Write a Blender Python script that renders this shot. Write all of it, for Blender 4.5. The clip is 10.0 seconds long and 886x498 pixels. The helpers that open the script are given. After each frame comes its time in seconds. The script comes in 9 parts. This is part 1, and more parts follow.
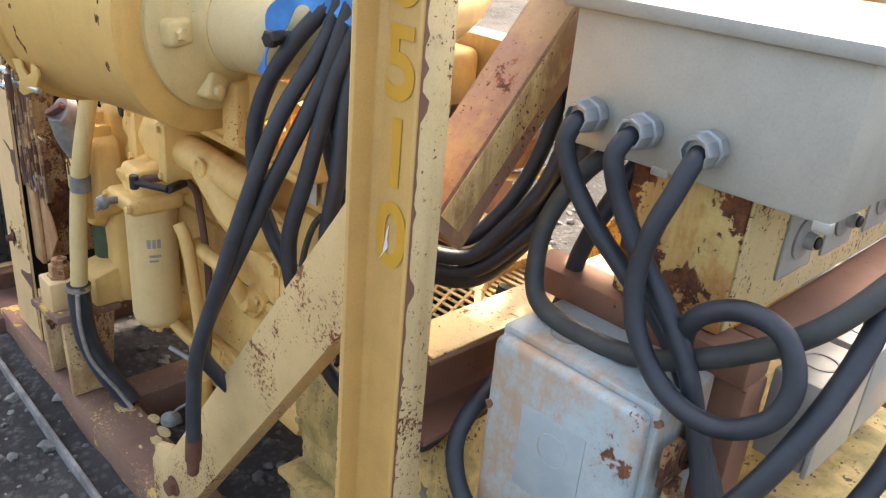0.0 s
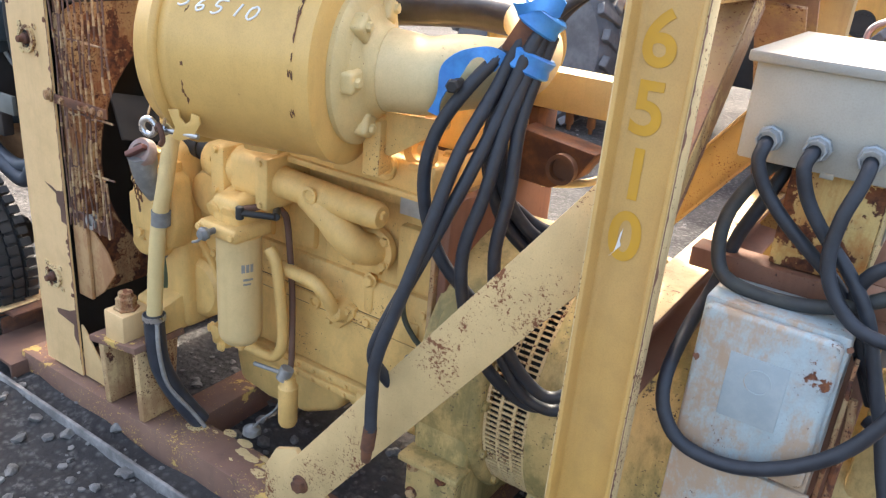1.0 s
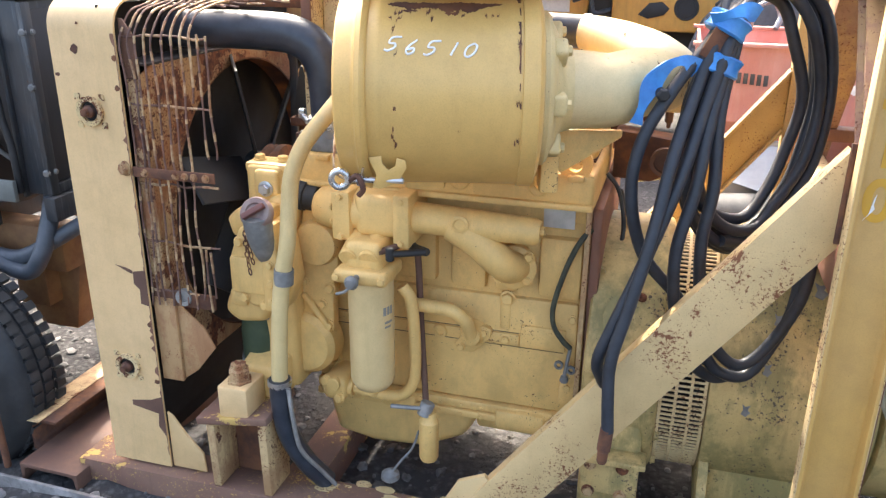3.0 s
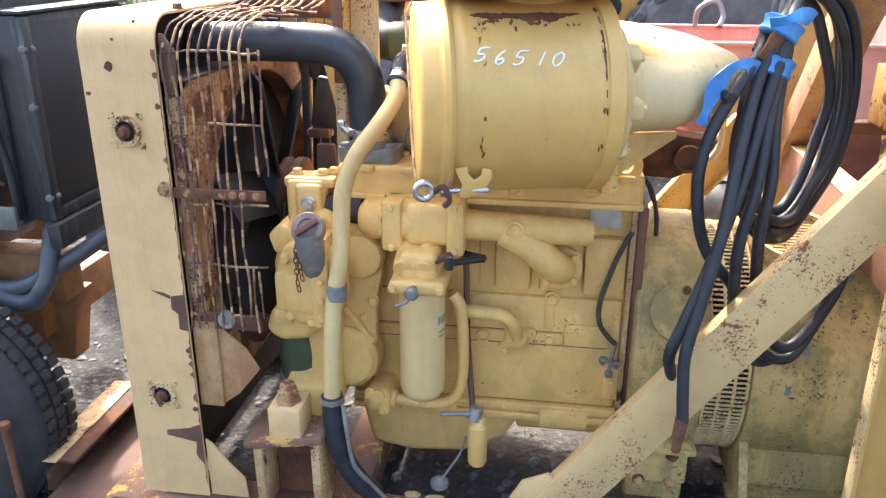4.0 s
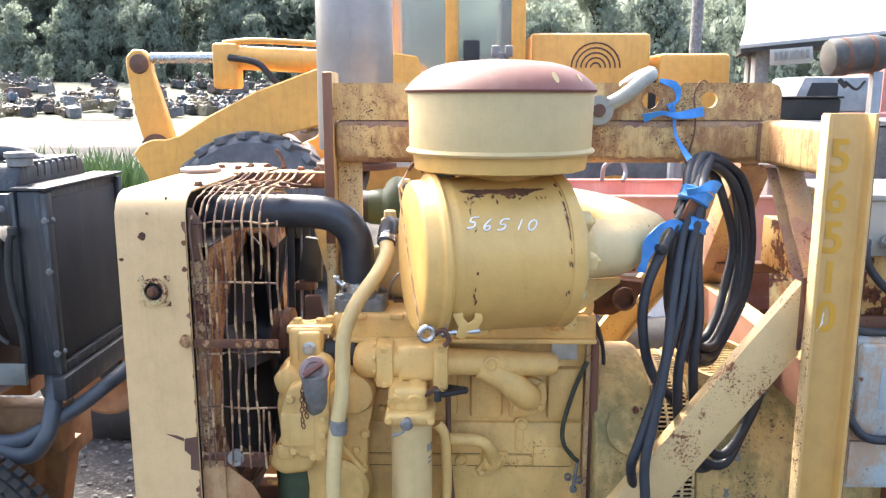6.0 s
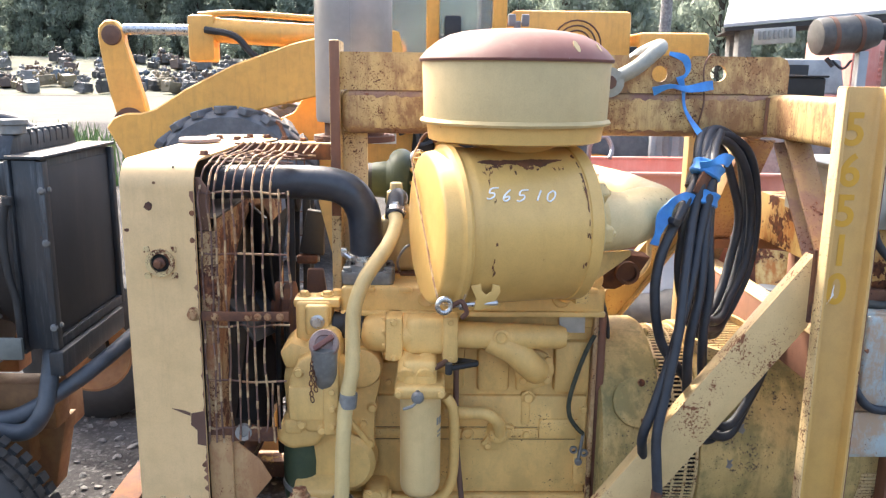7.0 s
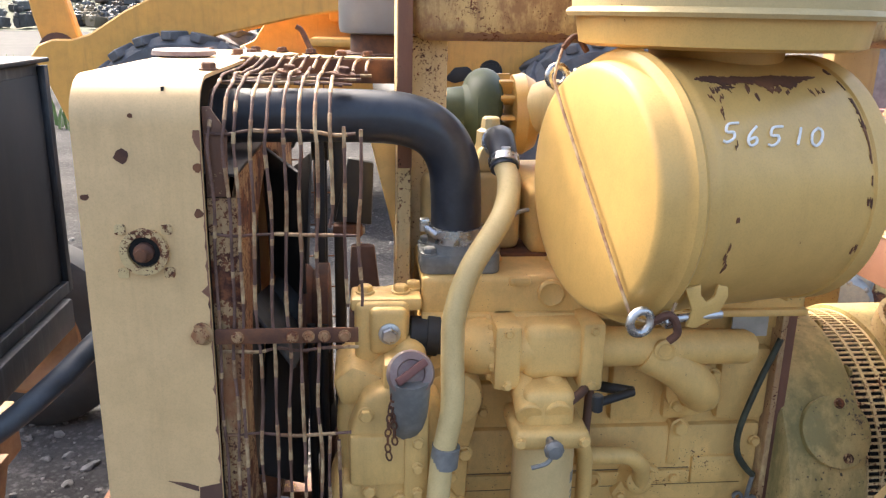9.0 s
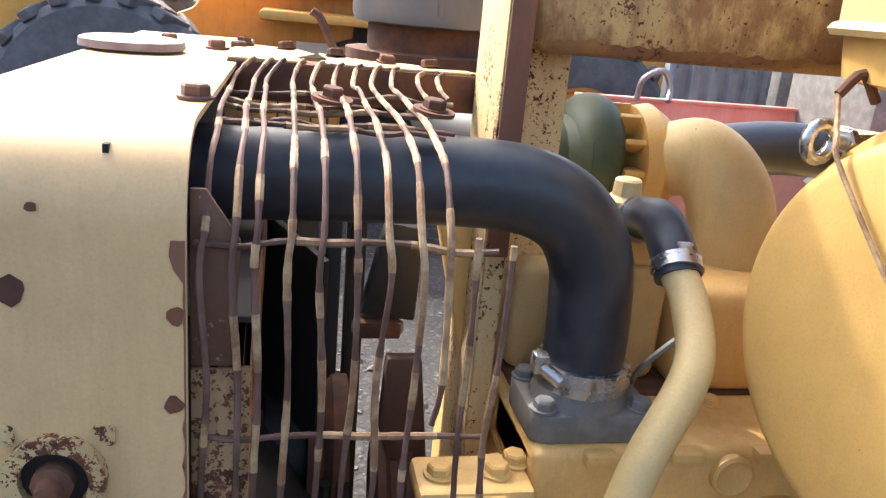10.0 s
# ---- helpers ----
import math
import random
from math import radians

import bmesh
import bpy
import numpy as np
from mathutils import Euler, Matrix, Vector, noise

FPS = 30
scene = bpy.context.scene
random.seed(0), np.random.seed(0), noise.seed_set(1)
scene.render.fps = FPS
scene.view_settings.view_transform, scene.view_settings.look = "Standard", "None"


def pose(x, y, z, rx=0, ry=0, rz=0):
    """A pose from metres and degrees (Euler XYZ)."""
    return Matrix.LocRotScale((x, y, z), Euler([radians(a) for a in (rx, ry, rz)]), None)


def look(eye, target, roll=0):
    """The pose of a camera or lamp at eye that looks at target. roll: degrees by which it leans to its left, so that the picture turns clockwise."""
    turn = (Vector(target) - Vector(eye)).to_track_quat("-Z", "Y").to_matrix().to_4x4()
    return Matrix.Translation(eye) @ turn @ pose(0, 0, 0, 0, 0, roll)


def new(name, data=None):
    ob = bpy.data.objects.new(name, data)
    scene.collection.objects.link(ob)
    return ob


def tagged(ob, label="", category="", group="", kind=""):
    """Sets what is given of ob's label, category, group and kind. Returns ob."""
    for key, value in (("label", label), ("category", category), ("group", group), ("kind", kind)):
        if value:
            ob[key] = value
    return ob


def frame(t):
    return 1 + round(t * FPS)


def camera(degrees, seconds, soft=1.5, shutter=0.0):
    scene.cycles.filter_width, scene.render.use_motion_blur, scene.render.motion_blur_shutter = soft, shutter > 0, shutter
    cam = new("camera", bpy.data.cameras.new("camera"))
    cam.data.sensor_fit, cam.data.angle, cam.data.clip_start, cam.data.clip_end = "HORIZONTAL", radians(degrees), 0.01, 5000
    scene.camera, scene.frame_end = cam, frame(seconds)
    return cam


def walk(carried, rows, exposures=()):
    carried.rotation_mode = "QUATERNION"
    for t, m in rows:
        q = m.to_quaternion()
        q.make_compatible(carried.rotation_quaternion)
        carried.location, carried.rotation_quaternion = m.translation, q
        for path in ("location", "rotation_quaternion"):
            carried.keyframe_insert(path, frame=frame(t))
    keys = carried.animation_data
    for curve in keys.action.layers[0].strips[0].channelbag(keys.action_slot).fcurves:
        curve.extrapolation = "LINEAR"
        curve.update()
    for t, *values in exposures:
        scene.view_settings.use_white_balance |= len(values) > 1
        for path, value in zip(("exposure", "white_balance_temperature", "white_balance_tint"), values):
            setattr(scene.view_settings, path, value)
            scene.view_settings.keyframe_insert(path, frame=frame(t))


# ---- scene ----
cam = camera(58.0, 10.0, soft=1.3)
PATH = [
    (0, (0.659, -0.645, 1.486), (-0.622, 0.657, 0.671), 5.2),
    (0.5, (0.579, -1.013, 1.551), (-0.451, 0.488, 0.722), 4.6),
    (1, (0.393, -1.204, 1.55), (-0.589, 0.358, 0.778), 5.2),
    (1.5, (0.157, -1.319, 1.551), (-0.7, 0.285, 0.72), 3.7),
    (2, (-0.054, -1.49, 1.528), (-0.757, 0.217, 0.758), 3.5),
    (2.5, (-0.204, -1.613, 1.54), (-0.783, 0.151, 0.796), 4.9),
    (3, (-0.348, -1.607, 1.536), (-0.875, 0.186, 0.824), 0.5),
    (3.2, (-0.424, -1.604, 1.537), (-0.948, 0.183, 0.807), 2.0),
    (4.3, (-0.778, -1.769, 1.566), (-1.007, 0.096, 0.881), -0.7),
    (4.5, (-0.792, -1.83, 1.575), (-1.054, 0.061, 0.979), 0.4),
    (5, (-0.806, -1.984, 1.602), (-1.15, -0.085, 1.078), 0.8),
    (5.5, (-0.857, -2.04, 1.64), (-1.082, -0.099, 1.211), 1.0),
    (6, (-0.901, -2.025, 1.653), (-0.943, -0.06, 1.279), 0.0),
    (6.2, (-0.912, -2.017, 1.647), (-0.924, -0.056, 1.256), 0.5),
    (7.3, (-1.056, -1.996, 1.608), (-0.951, -0.048, 1.165), 1.1),
    (7.5, (-1.062, -1.962, 1.59), (-0.9, -0.022, 1.131), 2.0),
    (8, (-1.074, -1.755, 1.572), (-0.962, 0.195, 1.14), 3.5),
    (8.5, (-1.159, -1.517, 1.532), (-1.026, 0.416, 1.035), 4.4),
    (9, (-1.364, -1.214, 1.507), (-1.171, 0.696, 0.947), 1.2),
    (9.5, (-1.458, -0.839, 1.497), (-1.125, 1.057, 0.956), 4.9),
    (10, (-1.535, -0.561, 1.514), (-1.153, 1.308, 0.913), 5.3),
]
walk(cam, [(t, look(eye, target, roll)) for t, eye, target, roll in PATH],
     exposures=[(0, 2.62, 7500, 10), (0.5, 2.66, 7300, 10), (1.0, 2.75, 6950, 10), (2.5, 2.74, 6700, 10), (4.5, 2.71, 6500, 10), (6.0, 2.62, 6450, 10), (7.5, 2.35, 6700, 10), (8.5, 2.25, 6650, 10), (9.5, 1.97, 6500, 10), (10, 1.87, 6300, 10)])

# world, sun and exposure
SUN_DIR = Vector((-0.36, 0.575, 0.735)).normalized()
world = bpy.data.worlds.new("sky")
scene.world = world
world.use_nodes = True
wt = world.node_tree
sky = wt.nodes.new("ShaderNodeTexSky")
sky.sky_type, sky.sun_disc = "NISHITA", False
sky.sun_elevation = math.asin(SUN_DIR.z)
sky.sun_rotation = math.atan2(SUN_DIR.x, SUN_DIR.y)
sky.air_density, sky.dust_density, sky.ozone_density = 1.0, 7.0, 1.0
wt.links.new(sky.outputs[0], wt.nodes["Background"].inputs[0])
wt.nodes["Background"].inputs[1].default_value = 0.15
sun_data = bpy.data.lights.new("sun", "SUN")
sun_data.energy, sun_data.angle, sun_data.color = 1.65, radians(2.0), (1.0, 0.93, 0.83)
sun = new("sun", sun_data)
sun.matrix_world = look(SUN_DIR * 30, (0, 0, 0))


# ---- building tools ----
V = Vector
OFF = {}
MESHES = {}


def thing(name, label, category, loc=(0, 0, 0), group="", kind=""):
    ob = new(name)
    ob.empty_display_size = 0.05
    ob.location = loc
    OFF[ob] = V(loc)
    return tagged(ob, label, category, group, kind)


def finish(me, mats):
    for m in mats if isinstance(mats, (list, tuple)) else [mats]:
        me.materials.append(m)
    me.shade_smooth()
    me.set_sharp_from_angle(angle=radians(38))


def part(name, bm, material, parent, label="", kind=""):
    """Links a bmesh, in world metres, as one mesh under a thing or a part."""
    off = OFF[parent]
    bmesh.ops.translate(bm, verts=bm.verts, vec=-off)
    me = bpy.data.meshes.new(name)
    bm.normal_update()
    bm.to_mesh(me)
    bm.free()
    finish(me, material)
    ob = new(name, me)
    ob.parent = parent
    OFF[ob] = off
    return tagged(ob, label, kind=kind)


def solid(name, bm, material, label, category="", loc=(0, 0, 0), group="", kind=""):
    """A thing that is one mesh."""
    bmesh.ops.translate(bm, verts=bm.verts, vec=-V(loc))
    me = bpy.data.meshes.new(name)
    bm.normal_update()
    bm.to_mesh(me)
    bm.free()
    finish(me, material)
    ob = new(name, me)
    ob.location = loc
    OFF[ob] = V(loc)
    return tagged(ob, label, category, group, kind)


def bm_(*fs):
    bm = bmesh.new()
    for f in fs:
        f(bm)
    return bm


def join(bm, other, m=None):
    if m is not None:
        bmesh.ops.transform(other, matrix=m, verts=other.verts)
    me = bpy.data.meshes.new("tmp")
    other.to_mesh(me)
    other.free()
    bm.from_mesh(me)
    bpy.data.meshes.remove(me)
    return bm


def box(x0, x1, y0, y1, z0, z1, bev=0.004, m=None, seg=2):
    def f(bm):
        b = bmesh.new()
        bmesh.ops.create_cube(b, size=1)
        bmesh.ops.scale(b, vec=(abs(x1 - x0), abs(y1 - y0), abs(z1 - z0)), verts=b.verts)
        bmesh.ops.translate(b, vec=((x0 + x1) / 2, (y0 + y1) / 2, (z0 + z1) / 2), verts=b.verts)
        if bev:
            bmesh.ops.bevel(b, geom=b.edges[:], offset=bev, segments=seg, profile=0.5, affect="EDGES")
        join(bm, b, m)
    return f


def turn_to(d):
    return V(d).to_track_quat("Z", "Y").to_matrix().to_4x4()


def lathe(p, d, prof, seg=32, caps=True):
    """Turned solid: prof is a list of (distance along d, radius)."""
    def f(bm):
        m = Matrix.Translation(p) @ turn_to(d)
        rings = []
        for h, r in prof:
            if r < 1e-5:
                rings.append([bm.verts.new(m @ V((0, 0, h)))])
            else:
                rings.append([bm.verts.new(m @ V((r * math.cos(2 * math.pi * i / seg), r * math.sin(2 * math.pi * i / seg), h))) for i in range(seg)])
        for a, b in zip(rings, rings[1:]):
            for i in range(seg):
                j = (i + 1) % seg
                if len(a) == 1 and len(b) > 1:
                    bm.faces.new((a[0], b[j], b[i]))
                elif len(b) == 1 and len(a) > 1:
                    bm.faces.new((a[i], a[j], b[0]))
                elif len(a) > 1:
                    bm.faces.new((a[i], a[j], b[j], b[i]))
        if caps and len(rings[0]) > 1:
            bm.faces.new(rings[0][::-1])
        if caps and len(rings[-1]) > 1:
            bm.faces.new(rings[-1])
    return f


def cyl(p0, p1, r, r2=None, seg=24, bev=0.002):
    p0, p1 = V(p0), V(p1)
    h = (p1 - p0).length
    r2 = r if r2 is None else r2
    b = min(bev, h / 3, r / 3)
    return lathe(p0, p1 - p0, [(0, r - b), (b, r), (h - b, r2), (h, r2 - b)], seg)


def ring(p, d, r_out, r_in, h, seg=32):
    """A flat ring or short pipe with a real hole."""
    def f(bm):
        m = Matrix.Translation(p) @ turn_to(d)
        rs = []
        for r, z in ((r_out, 0), (r_out, h), (r_in, h), (r_in, 0)):
            rs.append([bm.verts.new(m @ V((r * math.cos(2 * math.pi * i / seg), r * math.sin(2 * math.pi * i / seg), z))) for i in range(seg)])
        for k in range(4):
            a, b = rs[k], rs[(k + 1) % 4]
            for i in range(seg):
                j = (i + 1) % seg
                bm.faces.new((a[i], a[j], b[j], b[i]))
    return f


def curve_pts(pts, n=8):
    """Catmull-Rom through the points."""
    pts = [V(p) for p in pts]
    q = [pts[0] * 2 - pts[1]] + pts + [pts[-1] * 2 - pts[-2]]
    out = []
    for i in range(1, len(q) - 2):
        a, b, c, d = q[i - 1:i + 3]
        for k in range(n):
            t = k / n
            out.append(0.5 * ((2 * b) + (c - a) * t + (2 * a - 5 * b + 4 * c - d) * t * t + (3 * b - a - 3 * c + d) * t ** 3))
    out.append(pts[-1])
    return out


def sweep(pts, r, seg=10, n=6, r_end=None, smooth=True):
    def f(bm):
        ps = curve_pts(pts, n) if smooth and len(pts) > 2 else [V(p) for p in pts]
        t0 = (ps[1] - ps[0]).normalized()
        u = t0.orthogonal().normalized()
        rows = []
        for i, p in enumerate(ps):
            t = (ps[min(i + 1, len(ps) - 1)] - ps[max(i - 1, 0)]).normalized()
            u = (u - t * u.dot(t)).normalized()
            w = t.cross(u)
            rr = r if r_end is None else r + (r_end - r) * i / (len(ps) - 1)
            rows.append([bm.verts.new(p + rr * (math.cos(2 * math.pi * k / seg) * u + math.sin(2 * math.pi * k / seg) * w)) for k in range(seg)])
        for a, b in zip(rows, rows[1:]):
            for k in range(seg):
                j = (k + 1) % seg
                bm.faces.new((a[k], a[j], b[j], b[k]))
        bm.faces.new(rows[0][::-1])
        bm.faces.new(rows[-1])
    return f


def prism(outline, plane, lo, hi, bev=0.0, m=None, seg=2):
    """Extrudes an outline (a list of 2D points) drawn in the plane 'xz', 'xy' or 'yz' along the third axis."""
    def f(bm):
        b = bmesh.new()
        put = {"xz": lambda a, c, h: (a, h, c), "xy": lambda a, c, h: (a, c, h), "yz": lambda a, c, h: (h, a, c)}[plane]
        v0 = [b.verts.new(put(a, c, lo)) for a, c in outline]
        v1 = [b.verts.new(put(a, c, hi)) for a, c in outline]
        n = len(outline)
        b.faces.new(v0)
        b.faces.new(v1[::-1])
        for i in range(n):
            j = (i + 1) % n
            b.faces.new((v0[j], v0[i], v1[i], v1[j]))
        bmesh.ops.recalc_face_normals(b, faces=b.faces)
        if bev:
            bmesh.ops.bevel(b, geom=b.edges[:], offset=bev, segments=seg, profile=0.5, affect="EDGES")
        join(bm, b, m)
    return f


def rounded(cx, cy, w, h, r, n=4):
    """Outline of a rounded rectangle."""
    out = []
    for sx, sy, a0 in ((1, 1, 0), (-1, 1, 90), (-1, -1, 180), (1, -1, 270)):
        for k in range(n + 1):
            a = radians(a0 + 90 * k / n)
            out.append((cx + sx * (w / 2 - r) + r * math.cos(a), cy + sy * (h / 2 - r) + r * math.sin(a)))
    return out


def circle(cx, cy, r, n=24, a0=0.0, a1=360.0):
    k = n if a1 - a0 >= 360 else n + 1
    return [(cx + r * math.cos(radians(a0 + (a1 - a0) * i / n)), cy + r * math.sin(radians(a0 + (a1 - a0) * i / n))) for i in range(k)]


def loft(rows, close=True, caps=True):
    """Skin over a list of equal-length rings of points."""
    def f(bm):
        vs = [[bm.verts.new(p) for p in row] for row in rows]
        n = len(rows[0])
        for a, b in zip(vs, vs[1:]):
            for i in range(n if close else n - 1):
                j = (i + 1) % n
                bm.faces.new((a[i], a[j], b[j], b[i]))
        if caps:
            bm.faces.new(vs[0][::-1])
            bm.faces.new(vs[-1])
        bmesh.ops.recalc_face_normals(bm, faces=bm.faces)
    return f


def shared(key, make, mat):
    if key not in MESHES:
        bm = bmesh.new()
        make(bm)
        me = bpy.data.meshes.new(key[0])
        bm.to_mesh(me)
        bm.free()
        finish(me, mat)
        MESHES[key] = me
    return MESHES[key]


def place(name, me, parent, m, label=""):
    ob = new(name, me)
    if parent:
        ob.parent = parent
        OFF[ob] = OFF[parent]
        m = Matrix.Translation(-OFF[parent]) @ m
    ob.matrix_basis = m
    return tagged(ob, label)


def hexhead(bm):
    lathe((0, 0, 0), (0, 0, 1), [(0, 1.25), (0.18, 1.25), (0.2, 1.22)], 16)(bm)
    lathe((0, 0, 0.2), (0, 0, 1), [(0, 0.98), (0.62, 0.98), (0.78, 0.82)], 6)(bm)


def bolt(parent, p, d, r, mat, name="bolt", label=""):
    """One hex bolt head on its washer."""
    me = shared((name, mat.name), hexhead, mat)
    spin = Matrix.Rotation(random.uniform(0, 1), 4, "Z")
    return place(name, me, parent, Matrix.Translation(p) @ turn_to(d) @ spin @ Matrix.Diagonal((r, r, r, 1)), label)


# ---- materials ----
def shell(name):
    m = bpy.data.materials.new(name)
    m.use_nodes = True
    nt = m.node_tree
    return m, nt, nt.nodes["Principled BSDF"]


def N(nt, kind, **values):
    n = nt.nodes.new("ShaderNode" + kind)
    for k, v in values.items():
        if k in n.inputs:
            n.inputs[k].default_value = v
    return n


def pos(nt, scale=(1, 1, 1)):
    g = nt.nodes.new("ShaderNodeNewGeometry")
    mp = nt.nodes.new("ShaderNodeMapping")
    mp.inputs["Scale"].default_value = scale
    nt.links.new(g.outputs["Position"], mp.inputs["Vector"])
    return mp.outputs[0]


def noisy(nt, vec, scale, detail=5.0, rough=0.6):
    n = N(nt, "TexNoise", Scale=scale, Detail=detail, Roughness=rough)
    nt.links.new(vec, n.inputs["Vector"])
    return n.outputs["Fac"]


def ramp(nt, s, a, b, lo=0.0, hi=1.0):
    n = nt.nodes.new("ShaderNodeMapRange")
    n.interpolation_type = "SMOOTHSTEP"
    for i, v in enumerate((a, b, lo, hi)):
        n.inputs[i + 1].default_value = v
    nt.links.new(s, n.inputs[0])
    return n.outputs[0]


def calc(nt, op, a, b):
    n = nt.nodes.new("ShaderNodeMath")
    n.operation = op
    n.use_clamp = op != "ADD"
    for i, v in enumerate((a, b)):
        if isinstance(v, (int, float)):
            n.inputs[i].default_value = v
        else:
            nt.links.new(v, n.inputs[i])
    return n.outputs[0]


def mixc(nt, f, a, b):
    n = nt.nodes.new("ShaderNodeMix")
    n.data_type = "RGBA"
    for k, v in ((0, f), (6, a), (7, b)):
        if isinstance(v, (int, float)):
            n.inputs[k].default_value = v
        elif isinstance(v, tuple):
            n.inputs[k].default_value = (*v, 1)
        else:
            nt.links.new(v, n.inputs[k])
    return n.outputs[2]


def bump(nt, bsdf, h, strength=0.3, dist=0.004):
    n = N(nt, "Bump", Strength=strength, Distance=dist)
    nt.links.new(h, n.inputs["Height"])
    nt.links.new(n.outputs[0], bsdf.inputs["Normal"])


RUST_A, RUST_B = (0.055, 0.020, 0.013), (0.21, 0.075, 0.030)


def paint(name, c1, c2, rust=0.64, rust_scale=9.0, speck=0.72, speck_scale=150.0, dirt=0.35, dirt_col=(0.16, 0.11, 0.06), rough=0.45, stain=0.0, stain_col=(0.33, 0.14, 0.05), chip_col=None, streak=14.0, gather=0.5):
    """Weathered paint on steel: faded in patches, run with grime, flaked to rust, and freckled with rust that gathers in clusters."""
    m, nt, b = shell(name)
    p = pos(nt)
    big = noisy(nt, p, 2.3, 3)
    mid = noisy(nt, p, 16, 6, 0.65)
    fine = noisy(nt, p, 160, 3)
    group = noisy(nt, p, 6.5, 5, 0.6)
    col = mixc(nt, ramp(nt, big, 0.32, 0.68), c1, c2)
    col = mixc(nt, ramp(nt, mid, 0.35, 0.75, 0.0, 0.25), col, tuple(0.55 * v for v in c2))
    col = mixc(nt, ramp(nt, noisy(nt, p, 330, 4, 0.75), 0.42, 0.72, 0.0, 0.22), col, tuple(0.5 * v for v in c2))
    run = noisy(nt, pos(nt, (streak, streak, streak * 0.09)), 1.6, 7, 0.72)
    col = mixc(nt, calc(nt, "MULTIPLY", ramp(nt, run, 0.46, 0.78), dirt), col, dirt_col)
    if stain:
        w = calc(nt, "ADD", noisy(nt, pos(nt, (3, 3, 1.6)), 2.2, 6, 0.75), calc(nt, "MULTIPLY", noisy(nt, p, 30, 4), 0.2))
        col = mixc(nt, calc(nt, "MULTIPLY", ramp(nt, w, 0.54, 0.70), stain), col, stain_col)
    patch = calc(nt, "ADD", noisy(nt, p, rust_scale, 11, 0.7), calc(nt, "MULTIPLY", group, 0.25))
    mask = ramp(nt, patch, rust + 0.125, rust + 0.14)
    halo = ramp(nt, patch, rust + 0.04, rust + 0.14, 0.0, 0.4)
    lift = calc(nt, "MULTIPLY", group, gather)
    sp = calc(nt, "ADD", noisy(nt, p, speck_scale, 3, 0.7), lift)
    sp2 = calc(nt, "ADD", noisy(nt, p, speck_scale * 0.37, 7, 0.75), lift)
    s0 = speck + 0.5 * gather
    spots = calc(nt, "MAXIMUM", ramp(nt, sp, s0, s0 + 0.03), ramp(nt, sp2, s0 + 0.02, s0 + 0.045))
    col = mixc(nt, halo, col, tuple(0.5 * a + 0.5 * r for a, r in zip(c1, RUST_B)))
    col = mixc(nt, ramp(nt, sp2, s0 - 0.06, s0 + 0.03, 0.0, 0.35), col, tuple(0.45 * a + 0.55 * r for a, r in zip(c1, RUST_B)))
    rust_c = mixc(nt, ramp(nt, noisy(nt, p, 45, 5, 0.7), 0.35, 0.68), chip_col or RUST_A, chip_col or RUST_B)
    mask = calc(nt, "MAXIMUM", mask, spots)
    nt.links.new(mixc(nt, mask, col, rust_c), b.inputs["Base Color"])
    nt.links.new(ramp(nt, calc(nt, "ADD", mask, calc(nt, "MULTIPLY", mid, 0.4)), 0.0, 1.2, rough, 0.92), b.inputs["Roughness"])
    h = calc(nt, "ADD", calc(nt, "MULTIPLY", mask, -0.6), calc(nt, "ADD", calc(nt, "MULTIPLY", fine, 0.14), calc(nt, "MULTIPLY", mid, 0.22)))
    bump(nt, b, h, 0.35, 0.002)
    return m


def plain(name, c1, c2, rough=0.5, metal=0.0, scale=12.0, bumpy=0.25, dist=0.002, lo=0.35, hi=0.7, fine_scale=140.0):
    m, nt, b = shell(name)
    p = pos(nt)
    a = noisy(nt, p, scale, 6, 0.65)
    f = noisy(nt, p, fine_scale, 4)
    nt.links.new(mixc(nt, ramp(nt, a, lo, hi), c1, c2), b.inputs["Base Color"])
    nt.links.new(ramp(nt, a, 0.3, 0.7, rough - 0.1, rough + 0.12), b.inputs["Roughness"])
    b.inputs["Metallic"].default_value = metal
    bump(nt, b, calc(nt, "ADD", calc(nt, "MULTIPLY", a, 0.6), calc(nt, "MULTIPLY", f, 0.4)), bumpy, dist)
    return m


M_ENGINE = paint("engine_paint", (0.84, 0.545, 0.195), (0.77, 0.495, 0.168), rust=0.755, speck=0.72, dirt=0.4, dirt_col=(0.36, 0.215, 0.075), rough=0.52, stain=0.22, stain_col=(0.36, 0.225, 0.08), streak=5)
M_HOUSING = paint("housing_paint", (0.61, 0.43, 0.175), (0.42, 0.315, 0.12), rust=0.70, rust_scale=14, speck=0.64, speck_scale=110, dirt=0.95, dirt_col=(0.15, 0.13, 0.05), rough=0.65, stain=0.75, stain_col=(0.20, 0.175, 0.065), streak=8, chip_col=(0.085, 0.07, 0.05))
M_CLEANER = paint("cleaner_paint", (0.69, 0.435, 0.14), (0.64, 0.40, 0.125), rust=0.78, speck=0.78, speck_scale=90, dirt=0.22, dirt_col=(0.36, 0.20, 0.06), rough=0.34)
M_FILTER = paint("filter_paint", (0.74, 0.55, 0.27), (0.70, 0.51, 0.24), rust=0.84, speck=0.82, dirt=0.25, dirt_col=(0.40, 0.27, 0.11), rough=0.42)
M_OUTLET = paint("outlet_paint", (0.66, 0.52, 0.28), (0.61, 0.475, 0.24), rust=0.735, rust_scale=26, speck=0.75, speck_scale=70, dirt=0.35, dirt_col=(0.33, 0.25, 0.11), rough=0.5, chip_col=(0.12, 0.075, 0.045))
